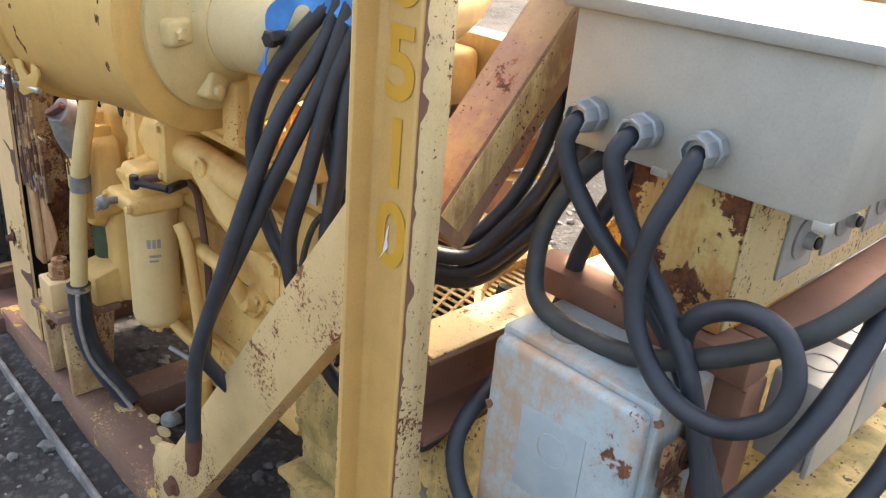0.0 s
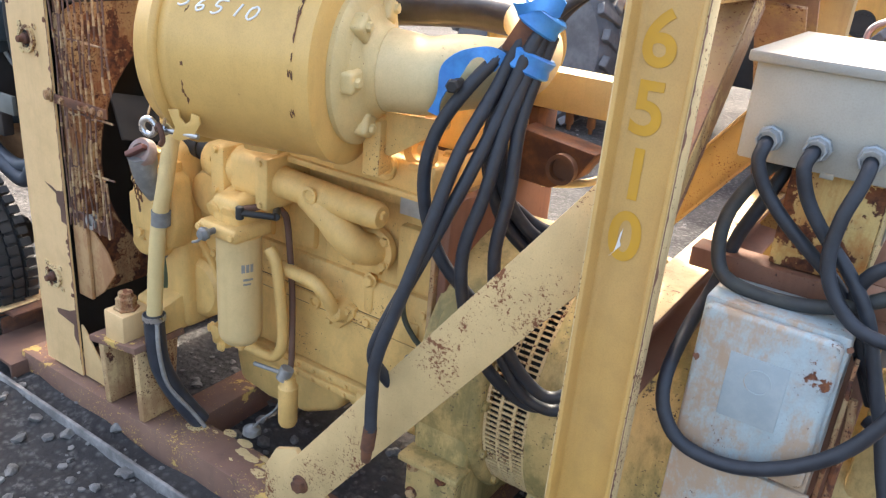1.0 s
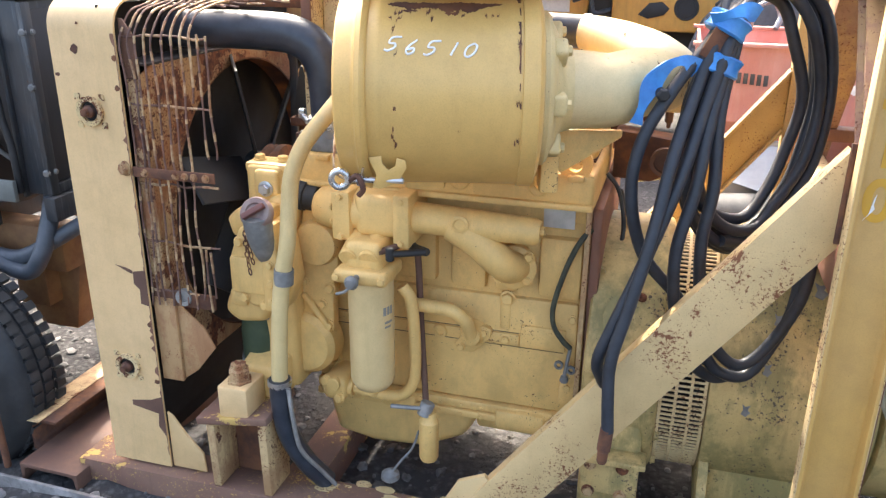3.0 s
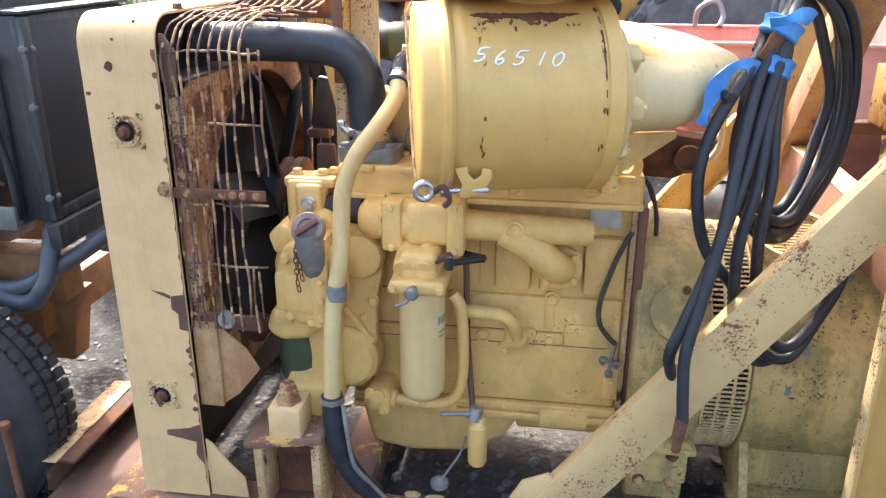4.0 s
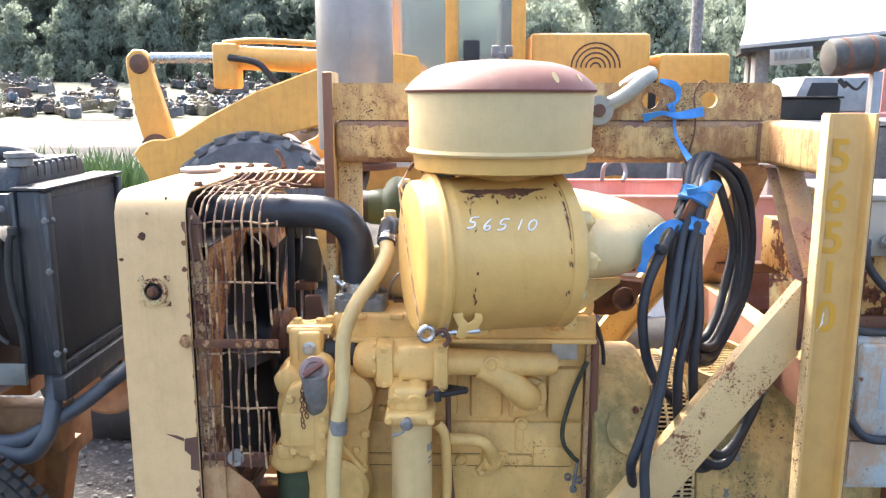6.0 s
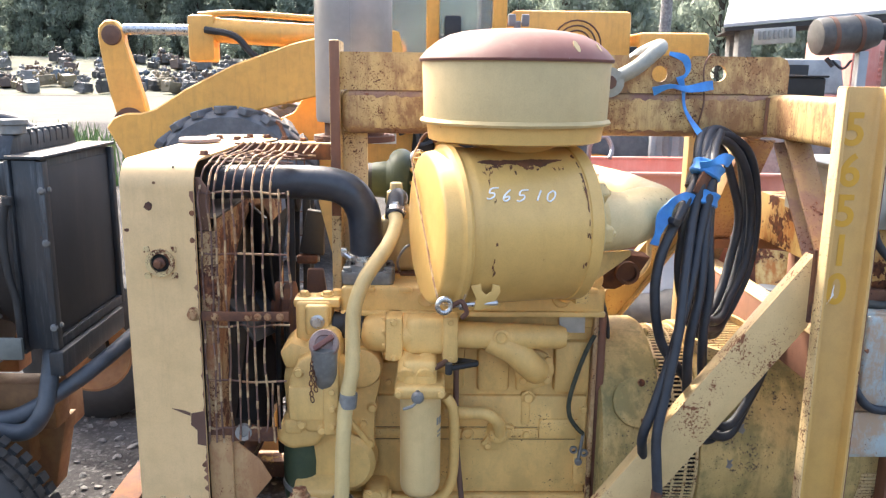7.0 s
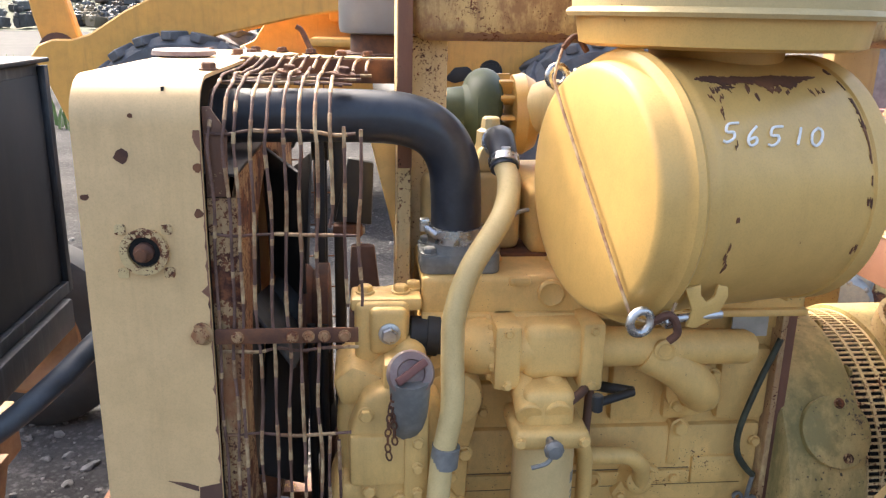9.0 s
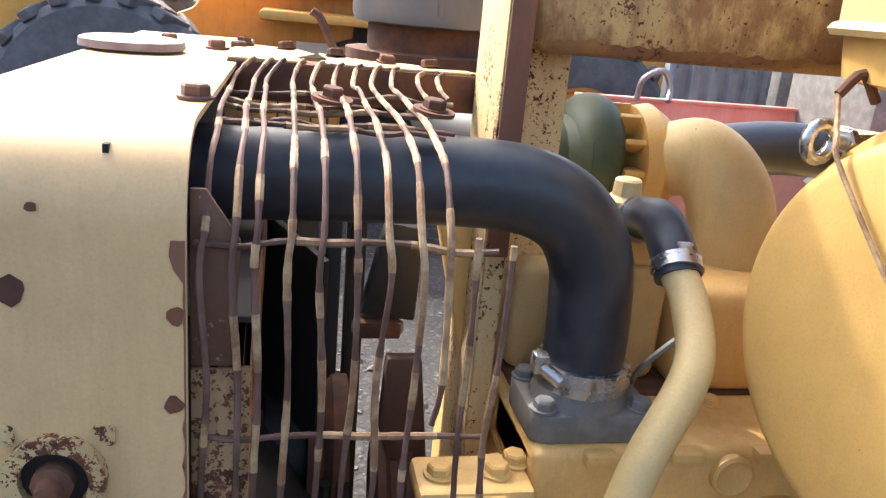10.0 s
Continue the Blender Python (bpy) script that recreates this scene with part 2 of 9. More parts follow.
M_PIPE = paint("pipe_paint", (0.66, 0.50, 0.235), (0.58, 0.44, 0.20), rust=0.79, speck=0.75, dirt=0.4, dirt_col=(0.30, 0.22, 0.09), rough=0.5)
M_BOWL = paint("bowl_paint", (0.57, 0.44, 0.215), (0.53, 0.40, 0.195), rust=0.80, speck=0.78, dirt=0.3, dirt_col=(0.38, 0.28, 0.14), rough=0.6)
M_DOME = paint("dome_paint", (0.12, 0.034, 0.028), (0.17, 0.065, 0.052), rust=0.70, speck=0.74, dirt=0.5, dirt_col=(0.20, 0.12, 0.095), rough=0.62, chip_col=(0.4, 0.36, 0.30), streak=5)
M_RAD = paint("radiator_paint", (0.71, 0.485, 0.245), (0.68, 0.46, 0.22), rust=0.76, rust_scale=9, speck=0.80, speck_scale=60, dirt=0.18, rough=0.45)
M_RADRUST = paint("radiator_rusty", (0.52, 0.36, 0.18), (0.40, 0.25, 0.12), rust=0.53, rust_scale=9, speck=0.59, dirt=1.0, dirt_col=(0.115, 0.047, 0.026), rough=0.75, stain=0.95, stain_col=(0.24, 0.092, 0.036), streak=22)
M_POST = paint("post_paint", (0.60, 0.365, 0.105), (0.57, 0.35, 0.12), rust=0.80, speck=0.79, dirt=0.2, dirt_col=(0.34, 0.18, 0.05), rough=0.5)
M_FLANGE = paint("flange_paint", (0.68, 0.52, 0.28), (0.62, 0.46, 0.22), rust=0.645, rust_scale=16, speck=0.61, dirt=0.45, dirt_col=(0.27, 0.11, 0.04), rough=0.6)
M_BRACE = paint("brace_paint", (0.66, 0.47, 0.23), (0.61, 0.43, 0.20), rust=0.72, rust_scale=20, speck=0.645, speck_scale=130, dirt=0.2, dirt_col=(0.42, 0.24, 0.10), rough=0.5, gather=0.7, chip_col=(0.20, 0.078, 0.034))
M_BEAM = paint("beam_paint", (0.64, 0.46, 0.20), (0.55, 0.38, 0.16), rust=0.655, rust_scale=14, speck=0.62, speck_scale=170, dirt=1.0, dirt_col=(0.19, 0.08, 0.035), rough=0.65, stain=0.9, stain_col=(0.25, 0.125, 0.055), streak=22)
M_DIAG = paint("knee_paint", (0.22, 0.115, 0.09), (0.30, 0.17, 0.10), rust=0.64, rust_scale=12, speck=0.62, dirt=0.7, dirt_col=(0.13, 0.06, 0.045), rough=0.6, stain=0.6, stain_col=(0.38, 0.25, 0.10))
M_RAIL = paint("rail_paint", (0.17, 0.085, 0.06), (0.22, 0.125, 0.085), rust=0.60, rust_scale=9, speck=0.64, dirt=0.6, dirt_col=(0.09, 0.06, 0.045), rough=0.8, chip_col=(0.50, 0.33, 0.10))
M_PED = paint("pedestal_paint", (0.70, 0.52, 0.20), (0.66, 0.46, 0.17), rust=0.505, rust_scale=6.5, speck=0.68, dirt=0.7, dirt_col=(0.42, 0.15, 0.025), rough=0.6, stain=0.9, stain_col=(0.44, 0.15, 0.025))
M_BLUE = paint("bluegrey_paint", (0.40, 0.49, 0.505), (0.37, 0.45, 0.47), rust=0.645, rust_scale=7, speck=0.70, dirt=0.25, dirt_col=(0.46, 0.29, 0.14), rough=0.5, stain=0.7, stain_col=(0.42, 0.235, 0.10))
M_GREY = paint("greybox_paint", (0.40, 0.385, 0.33), (0.38, 0.365, 0.31), rust=0.92, speck=0.95, dirt=0.12, dirt_col=(0.27, 0.25, 0.2), rough=0.42)
M_GREYLID = paint("greylid_paint", (0.35, 0.345, 0.31), (0.33, 0.325, 0.29), rust=0.94, speck=0.95, dirt=0.1, rough=0.4)
M_JBOX = plain("galvanised", (0.30, 0.30, 0.28), (0.38, 0.37, 0.34), rough=0.45, metal=0.6, scale=20)
M_RUST = plain("rusty_steel", (0.07, 0.03, 0.02), (0.20, 0.085, 0.04), rough=0.85, scale=14, bumpy=0.5)
M_BROWN = plain("brown_steel", (0.10, 0.05, 0.035), (0.16, 0.085, 0.055), rough=0.75, scale=10, bumpy=0.4)
M_WIRE = plain("bare_guard_wire", (0.085, 0.042, 0.03), (0.19, 0.11, 0.085), rough=0.75, scale=24, bumpy=0.5)
M_WIREPAINT = plain("guard_wire_paint", (0.46, 0.33, 0.18), (0.22, 0.115, 0.06), rough=0.65, scale=34, bumpy=0.5, lo=0.36, hi=0.62)
M_CABLE = plain("cable_rubber", (0.014, 0.018, 0.026), (0.028, 0.033, 0.043), rough=0.52, scale=30, bumpy=0.3, dist=0.001)
M_OLDCABLE = plain("dusty_cable_rubber", (0.026, 0.030, 0.033), (0.06, 0.062, 0.055), rough=0.65, scale=18, bumpy=0.3)
M_GREYHOSE = plain("grey_hose_rubber", (0.05, 0.058, 0.07), (0.085, 0.095, 0.11), rough=0.5, scale=14, bumpy=0.3)
M_GREENWIRE = plain("green_black_wiring", (0.03, 0.035, 0.024), (0.075, 0.078, 0.05), rough=0.7, scale=40, bumpy=0.6)
M_HOSE = plain("hose_rubber", (0.022, 0.027, 0.037), (0.040, 0.046, 0.058), rough=0.38, scale=20, bumpy=0.3, dist=0.001)
M_GREENHOSE = plain("green_hose", (0.03, 0.05, 0.025), (0.06, 0.08, 0.04), rough=0.6, scale=20)
M_TAPE = plain("blue_tape", (0.03, 0.18, 0.50), (0.05, 0.27, 0.64), rough=0.4, scale=25, bumpy=0.5)
M_TAGPLATE = plain("worn_tag_metal", (0.50, 0.49, 0.45), (0.42, 0.41, 0.37), rough=0.5, metal=0.2, scale=30)
M_STEEL = plain("bright_steel", (0.42, 0.42, 0.42), (0.6, 0.6, 0.6), rough=0.3, metal=0.9, scale=40)
M_DULL = plain("dull_metal", (0.22, 0.215, 0.205), (0.34, 0.33, 0.31), rough=0.5, metal=0.3, scale=25)
M_ALU = plain("cast_grey", (0.15, 0.15, 0.145), (0.24, 0.24, 0.23), rough=0.55, metal=0.1, scale=25)
M_GLAND = plain("gland_grey", (0.26, 0.29, 0.31), (0.34, 0.36, 0.37), rough=0.4, metal=0.5, scale=60)
M_BLACK = plain("black_paint", (0.012, 0.012, 0.013), (0.03, 0.03, 0.03), rough=0.6, scale=9)
# near-black that paints the shade inside hollows
M_HOLLOWSHADE = plain("hollow_shade", (0.006, 0.006, 0.006), (0.015, 0.014, 0.013), rough=0.8, scale=9)
M_BLACKRAD = paint("black_radiator_paint", (0.016, 0.020, 0.025), (0.030, 0.036, 0.043), rust=0.70, rust_scale=12, speck=0.70, dirt=0.8, dirt_col=(0.13, 0.14, 0.15), rough=0.42, streak=30, chip_col=(0.075, 0.045, 0.03), stain=0.45, stain_col=(0.055, 0.045, 0.04))
M_BLUEENG = paint("dark_engine_paint", (0.032, 0.052, 0.066), (0.055, 0.082, 0.10), rust=0.72, rust_scale=14, speck=0.74, dirt=0.8, dirt_col=(0.02, 0.02, 0.02), rough=0.45, streak=16, chip_col=(0.06, 0.04, 0.03))
M_ORANGE = plain("orange_frame_paint", (0.29, 0.145, 0.055), (0.19, 0.09, 0.04), rough=0.6, scale=9)
M_WHITE = plain("white_paint_mark", (0.8, 0.8, 0.78), (0.72, 0.72, 0.7), rough=0.6, scale=60)
M_YELNUM = plain("yellow_paint_mark", (0.62, 0.335, 0.03), (0.59, 0.325, 0.045), rough=0.55, scale=30)
M_LOADER = paint("loader_paint", (0.78, 0.40, 0.085), (0.70, 0.36, 0.08), rust=0.72, rust_scale=3, speck=0.85, dirt=0.35, dirt_col=(0.28, 0.15, 0.05), rough=0.45)
M_TYRE = plain("tyre_rubber", (0.09, 0.095, 0.105), (0.16, 0.165, 0.175), rough=0.8, scale=8, bumpy=0.4)
M_DARKTYRE = plain("dark_tyre_rubber", (0.02, 0.021, 0.022), (0.045, 0.045, 0.045), rough=0.7, scale=14, bumpy=0.4)
M_RED = paint("red_paint", (0.50, 0.17, 0.13), (0.58, 0.27, 0.22), rust=0.7, rust_scale=5, speck=0.8, dirt=0.7, dirt_col=(0.6, 0.42, 0.36), rough=0.6, streak=4)
M_MUFF = plain("aluminised_steel", (0.24, 0.24, 0.25), (0.32, 0.32, 0.33), rough=0.4, metal=0.6, scale=5)
M_CORR = plain("galvanised_sheet", (0.24, 0.255, 0.265), (0.36, 0.37, 0.38), rough=0.6, metal=0.1, scale=4)
M_ROCK = plain("rock", (0.09, 0.088, 0.085), (0.22, 0.215, 0.205), rough=0.9, scale=25, bumpy=0.6, dist=0.01)
M_DUSTY = plain("dusty_timber", (0.13, 0.125, 0.12), (0.30, 0.29, 0.28), rough=0.9, scale=14, bumpy=0.5, dist=0.005)

M_CORE = paint("dusty_black_core", (0.030, 0.030, 0.033), (0.048, 0.043, 0.042), rust=0.84, speck=0.9, dirt=0.5, dirt_col=(0.085, 0.07, 0.06), rough=0.6, streak=6, chip_col=(0.13, 0.085, 0.05))
M_BAND = paint("rust_band", (0.18, 0.078, 0.05), (0.23, 0.11, 0.065), rust=0.66, rust_scale=12, speck=0.70, dirt=0.5, dirt_col=(0.10, 0.045, 0.03), rough=0.75, chip_col=(0.075, 0.035, 0.025))
M_CAST = paint("cast_paint", (0.84, 0.54, 0.19), (0.76, 0.482, 0.16), rust=0.72, rust_scale=12, speck=0.70, dirt=0.4, dirt_col=(0.36, 0.205, 0.07), rough=0.58, streak=4, stain=0.28, stain_col=(0.34, 0.215, 0.075))
M_SEAM = plain("oily_grime", (0.10, 0.062, 0.03), (0.26, 0.165, 0.07), rough=0.6, scale=30, bumpy=0.4)
# darker copy of the frame yellow for the rear post and brace
M_REAR = paint("darker_frame_yellow", (0.36, 0.245, 0.095), (0.31, 0.205, 0.08), rust=0.68, rust_scale=12, speck=0.63, speck_scale=170, dirt=0.4, dirt_col=(0.18, 0.09, 0.035), rough=0.6)
M_PLATE = plain("grey_plate", (0.30, 0.355, 0.375), (0.36, 0.41, 0.42), rough=0.5, scale=30)
M_SHACKLE = plain("weathered_galvanised", (0.26, 0.265, 0.225), (0.36, 0.36, 0.31), rough=0.55, metal=0.1, scale=16, bumpy=0.4)
M_CAPGREY = plain("worn_cap_paint", (0.20, 0.13, 0.115), (0.27, 0.22, 0.20), rough=0.55, scale=30)

M_OLDDRUM = plain("old_drum_paint", (0.055, 0.055, 0.053), (0.10, 0.098, 0.092), rough=0.6, metal=0.1, scale=18, bumpy=0.4)
M_CREAMRIM = paint("cream_rim_paint", (0.46, 0.39, 0.27), (0.40, 0.34, 0.23), rust=0.70, rust_scale=14, speck=0.70, dirt=0.5, dirt_col=(0.20, 0.16, 0.11), rough=0.6)
M_GREENSTRIP = plain("greygreen_strip", (0.115, 0.125, 0.115), (0.17, 0.18, 0.165), rough=0.6, scale=16, bumpy=0.4)
M_GUSSET = paint("rusty_gusset", (0.42, 0.225, 0.10), (0.33, 0.16, 0.07), rust=0.62, rust_scale=9, speck=0.68, dirt=0.6, dirt_col=(0.17, 0.07, 0.035), rough=0.75, stain=0.5, stain_col=(0.52, 0.36, 0.17))
M_SHROUD = plain("dark_brown_sheet", (0.022, 0.018, 0.017), (0.055, 0.042, 0.036), rough=0.7, scale=9, bumpy=0.4)
M_DARKBAND = paint("dark_rust_band", (0.115, 0.055, 0.036), (0.16, 0.08, 0.05), rust=0.62, rust_scale=14, speck=0.64, dirt=0.6, dirt_col=(0.05, 0.03, 0.025), rough=0.7, chip_col=(0.36, 0.25, 0.14))
M_LEG = paint("rusted_leg_paint", (0.66, 0.48, 0.24), (0.58, 0.39, 0.19), rust=0.60, rust_scale=9, speck=0.60, dirt=0.9, dirt_col=(0.20, 0.085, 0.04), rough=0.65, stain=0.6, stain_col=(0.26, 0.11, 0.05), streak=12)


# ---- ground ----
def ground_mat():
    m, nt, b = shell("cinder_ground")
    p = pos(nt)
    a = noisy(nt, p, 1.1, 5, 0.6)
    s = noisy(nt, p, 22, 8, 0.7)
    v = N(nt, "TexVoronoi", Scale=38.0)
    nt.links.new(p, v.inputs["Vector"])
    col = mixc(nt, ramp(nt, a, 0.35, 0.65), (0.038, 0.037, 0.038), (0.074, 0.072, 0.070))
    col = mixc(nt, ramp(nt, s, 0.52, 0.72), col, (0.145, 0.14, 0.135))
    col = mixc(nt, ramp(nt, v.outputs["Distance"], 0.0, 0.5, 0.35, 0.0), col, (0.19, 0.186, 0.18))
    nt.links.new(col, b.inputs["Base Color"])
    b.inputs["Roughness"].default_value = 0.95
    b.inputs["Specular IOR Level"].default_value = 0.08
    bump(nt, b, calc(nt, "ADD", s, calc(nt, "MULTIPLY", v.outputs["Distance"], 0.5)), 0.8, 0.02)
    return m


M_GROUND = ground_mat()


def uneven(x, y):
    h = 0.05 * noise.noise(V((x * 0.8, y * 0.8, 0.3))) + 0.022 * noise.noise(V((x * 3.1, y * 3.1, 4.0))) + 0.012 * noise.noise(V((x * 9, y * 9, 8.0)))
    return h * 0.7 + 0.035 + 0.05 * max(0.0, 1 - abs(y + 0.03) / 0.16) * (0.75 + 0.5 * noise.noise(V((x * 6, y * 6, 1)))) * (1 if -2.1 < x < -0.6 else 0.3)


def build_ground():
    bm = bmesh.new()
    n = 150
    near = lambda k, lo, hi: lo + (hi - lo) * k / n
    grid = [[bm.verts.new((near(i, -6, 4), near(j, -3, 6), uneven(near(i, -6, 4), near(j, -3, 6)))) for j in range(n + 1)] for i in range(n + 1)]
    for i in range(n):
        for j in range(n):
            bm.faces.new((grid[i][j], grid[i + 1][j], grid[i + 1][j + 1], grid[i][j + 1]))
    rim = [(i, 0) for i in range(n)] + [(n, j) for j in range(n)] + [(i, n) for i in range(n, 0, -1)] + [(0, j) for j in range(n, 0, -1)]
    inner = [grid[i][j] for i, j in rim]
    for k in (2.2, 7, 300):
        outer = [bm.verts.new((-1 + (v.co.x + 1) * k, 1.5 + (v.co.y - 1.5) * k, 0.035)) for v in [grid[i][j] for i, j in rim]]
        m = len(rim)
        for q in range(m):
            bm.faces.new((inner[q], outer[q], outer[(q + 1) % m], inner[(q + 1) % m]))
        inner = outer
    bmesh.ops.recalc_face_normals(bm, faces=bm.faces)
    return solid("ground", bm, M_GROUND, "dark grey cinder and gravel yard ground", "ground", kind="structure")


build_ground()


def build_gravel():
    rng = random.Random(5)
    bm = bmesh.new()
    src = []
    for s in range(5):
        b = bmesh.new()
        bmesh.ops.create_icosphere(b, subdivisions=1, radius=1)
        for v in b.verts:
            k = 1 + 0.4 * noise.noise(v.co * 1.4 + V((s * 5.1, 2, 0)))
            v.co = V((v.co.x * k, v.co.y * 0.8 * k, v.co.z * 0.55 * k))
        src.append(([v.co.copy() for v in b.verts], [[v.index for v in f_.verts] for f_ in b.faces]))
        b.free()
    vs, fs = [], []
    for i in range(5200):
        x, y = (rng.uniform(-4, 1.6), rng.uniform(-0.75, 2.6)) if i < 4200 else (rng.uniform(-6, 4), rng.uniform(-1.5, 5.5))
        r = 0.006 + 0.022 * rng.random() ** 3
        co, fa = src[i % 5]
        m = pose(x, y, uneven(x, y) + r * 0.15, rng.uniform(-20, 20), rng.uniform(-20, 20), rng.uniform(0, 360)) @ Matrix.Scale(r, 4)
        o = len(vs)
        vs += [m @ c for c in co]
        fs += [[o + k for k in f_] for f_ in fa]
    me = bpy.data.meshes.new("gravel")
    me.from_pydata(vs, [], fs)
    finish(me, M_ROCK)
    tagged(new("gravel", me), "loose grey gravel and cinder scattered on the yard", "gravel", kind="stuff")


build_gravel()

# gravel road across the yard
def road_mat():
    m, nt, b = shell("pale_gravel_road")
    p = pos(nt)
    col = mixc(nt, ramp(nt, noisy(nt, p, 0.8, 6, 0.65), 0.35, 0.7), (0.034, 0.034, 0.034), (0.055, 0.0545, 0.053))
    nt.links.new(col, b.inputs["Base Color"])
    b.inputs["Roughness"].default_value = 0.9
    bump(nt, b, noisy(nt, p, 14, 6, 0.7), 0.5, 0.02)
    return m


def build_road():
    bm = bmesh.new()
    rows = []
    for k in range(41):
        x = -75 + 3.0 * k
        y = 40.0 + 1.5 * math.sin(x * 0.05)
        w = 14.5 + 0.8 * math.sin(x * 0.31)
        rows.append([bm.verts.new((x, y - w, 0.030)), bm.verts.new((x, y - w + 0.6, 0.06)), bm.verts.new((x, y + w - 0.6, 0.06)), bm.verts.new((x, y + w, 0.030))])
    for a, b in zip(rows, rows[1:]):
        for q in range(3):
            bm.faces.new((a[q], b[q], b[q + 1], a[q + 1]))
    bmesh.ops.recalc_face_normals(bm, faces=bm.faces)
    solid("road", bm, road_mat(), "pale gravel road through the yard", "road", kind="structure")


build_road()


# ---- skid and lifting frame ----
def channel(p0, p1, w, depth, t, toward, up_hint=(0, 0, 1)):
    """A rolled channel from p0 to p1: web of width w, flanges of the given depth pointing 'toward'."""
    def f(bm):
        a, b = V(p0), V(p1)
        ax = (b - a).normalized()
        d = V(toward)
        d = (d - ax * d.dot(ax)).normalized()
        s = ax.cross(d)
        h = w / 2
        prof = [(-h, depth), (-h, 0), (h, 0), (h, depth), (h - t * 0.8, depth), (h - t * 1.2, t * 1.6), (h - t * 2.0, t), (-h + t * 2.0, t), (-h + t * 1.2, t * 1.6), (-h + t * 0.8, depth)]
        c = bmesh.new()
        rows = [[c.verts.new(q + s * u + d * v) for u, v in prof] for q in (a, b)]
        n = len(prof)
        for i in range(n):
            j = (i + 1) % n
            c.faces.new((rows[0][i], rows[0][j], rows[1][j], rows[1][i]))
        c.faces.new(rows[0])
        c.faces.new(rows[1][::-1])
        bmesh.ops.recalc_face_normals(c, faces=c.faces)
        bmesh.ops.bevel(c, geom=c.edges[:], offset=t * 0.2, segments=2, profile=0.5, affect="EDGES")
        join(bm, c)
    return f


skid = thing("skid_base", "rusty brown steel skid base with flaking yellow paint", "skid", (-0.6, 0.47, 0))
part("front_rail", bm_(channel((-1.89, -0.048, 0.065), (1.05, -0.048, 0.065), 0.17, 0.12, 0.012, (0, 1, 0))), M_RAIL, skid)
part("rear_rail", bm_(channel((-1.89, 0.98, 0.065), (1.05, 0.98, 0.065), 0.17, 0.10, 0.012, (0, -1, 0))), M_RAIL, skid)
for x in (-1.84, -1.25, -0.42, 0.98):
    part("cross_member", bm_(box(x - 0.055, x + 0.055, 0.07, 0.88, 0.0, 0.14, 0.006)), M_RAIL, skid)
part("lug_plate", bm_(prism([(-0.80, 0.152), (-0.80, 0.25), (-0.765, 0.315), (-0.70, 0.345), (-0.52, 0.17), (-0.52, 0.152)], "xz", -0.0455, -0.030, 0.003)), M_BRACE, skid)

frame_ = thing("lifting_frame", "yellow steel lifting frame over the engine, rusted along the beam", "lifting frame", (-0.5, 0.4, 0.15))
WEB_Y = -0.076
post = part("front_post", bm_(channel((0.0225, -0.066, 0.15), (0.0225, -0.066, 1.615), 0.113, 0.043, 0.0095, (0, -1, 0))), [M_POST], frame_)
for x in (-0.0347, 0.0797):
    part("flange_face", bm_(box(x - 0.0012, x + 0.0012, -0.108, -0.066, 0.16, 1.61, 0.0008)), M_FLANGE, post, "cream paint blistered with rust spots")
tr_ = random.Random(12)
edge = [(-0.1098, 0.17), (-0.1098, 1.60)] + [(-0.1098 + 0.0025 + 0.011 * tr_.random() ** 5, 1.60 - 1.43 * k / 130) for k in range(131)]
part("toe_rust", bm_(prism(edge, "yz", 0.0809, 0.0817)), M_BAND, post, "ragged rust along the flange edge")
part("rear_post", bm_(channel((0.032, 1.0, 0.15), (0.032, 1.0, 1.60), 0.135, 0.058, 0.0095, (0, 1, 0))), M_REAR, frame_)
BR0, BR1 = V((-0.671, -0.05, 0.262)), V((-0.036, -0.05, 1.107))
bd = (BR1 - BR0).normalized()


def brace(y, face):
    a, b = BR0.copy(), BR1.copy()
    a.y = b.y = y
    def f(bm):
        s = V((-bd.z, 0, bd.x))
        h = 0.0585
        out = []
        for k in range(13):
            an = math.pi / 2 + math.pi * k / 12
            q = a + bd * (0.055 * math.cos(an)) + s * (h * math.sin(an))
            out.append((q.x, q.z))
        q = b - s * h
        tip_lo = q + bd * ((-0.036 - q.x) / bd.x)
        q = b + s * h
        tip_hi = q + bd * ((-0.036 - q.x) / bd.x)
        out += [(tip_lo.x, tip_lo.z), (tip_hi.x, tip_hi.z)]
        prism(out, "xz", y - 0.004, y + 0.004, 0.0012)(bm)
        for sg in (1, -1):
            c0 = a + bd * 0.0 + s * (h - 0.004) * sg
            tip = b + s * (h - 0.004) * sg
            tip = tip + bd * ((-0.037 - tip.x) / bd.x)
            m = Matrix.Translation((c0 + tip) / 2 + V((0, face * 0.022, 0))) @ Matrix.Rotation(-math.atan2(bd.z, bd.x), 4, "Y")
            L = (tip - c0).length - 0.006
            box(-L / 2, L / 2, -0.018, 0.018, -0.0035, 0.0035, 0.001, m)(bm)
    return f


br = part("front_brace", bm_(brace(-0.05, 1)), M_BRACE, frame_, "cream diagonal brace speckled with rust")
part("weld", bm_(sweep([(-0.0385, -0.055, 1.02 + 0.01 * k) for k in range(20)], 0.006, 6, 2)), M_RUST, br)
bolt(br, BR0 + V((0, -0.0045, 0.002)), (0, -1, 0), 0.019, M_RUST)
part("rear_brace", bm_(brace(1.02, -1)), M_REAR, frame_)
# top beam along the engine and the arm across
part("top_beam", bm_(box(-1.272, 0.028, 0.345, 0.465, 1.462, 1.588, 0.026, seg=5)), M_BEAM, frame_, "rust-streaked square beam")
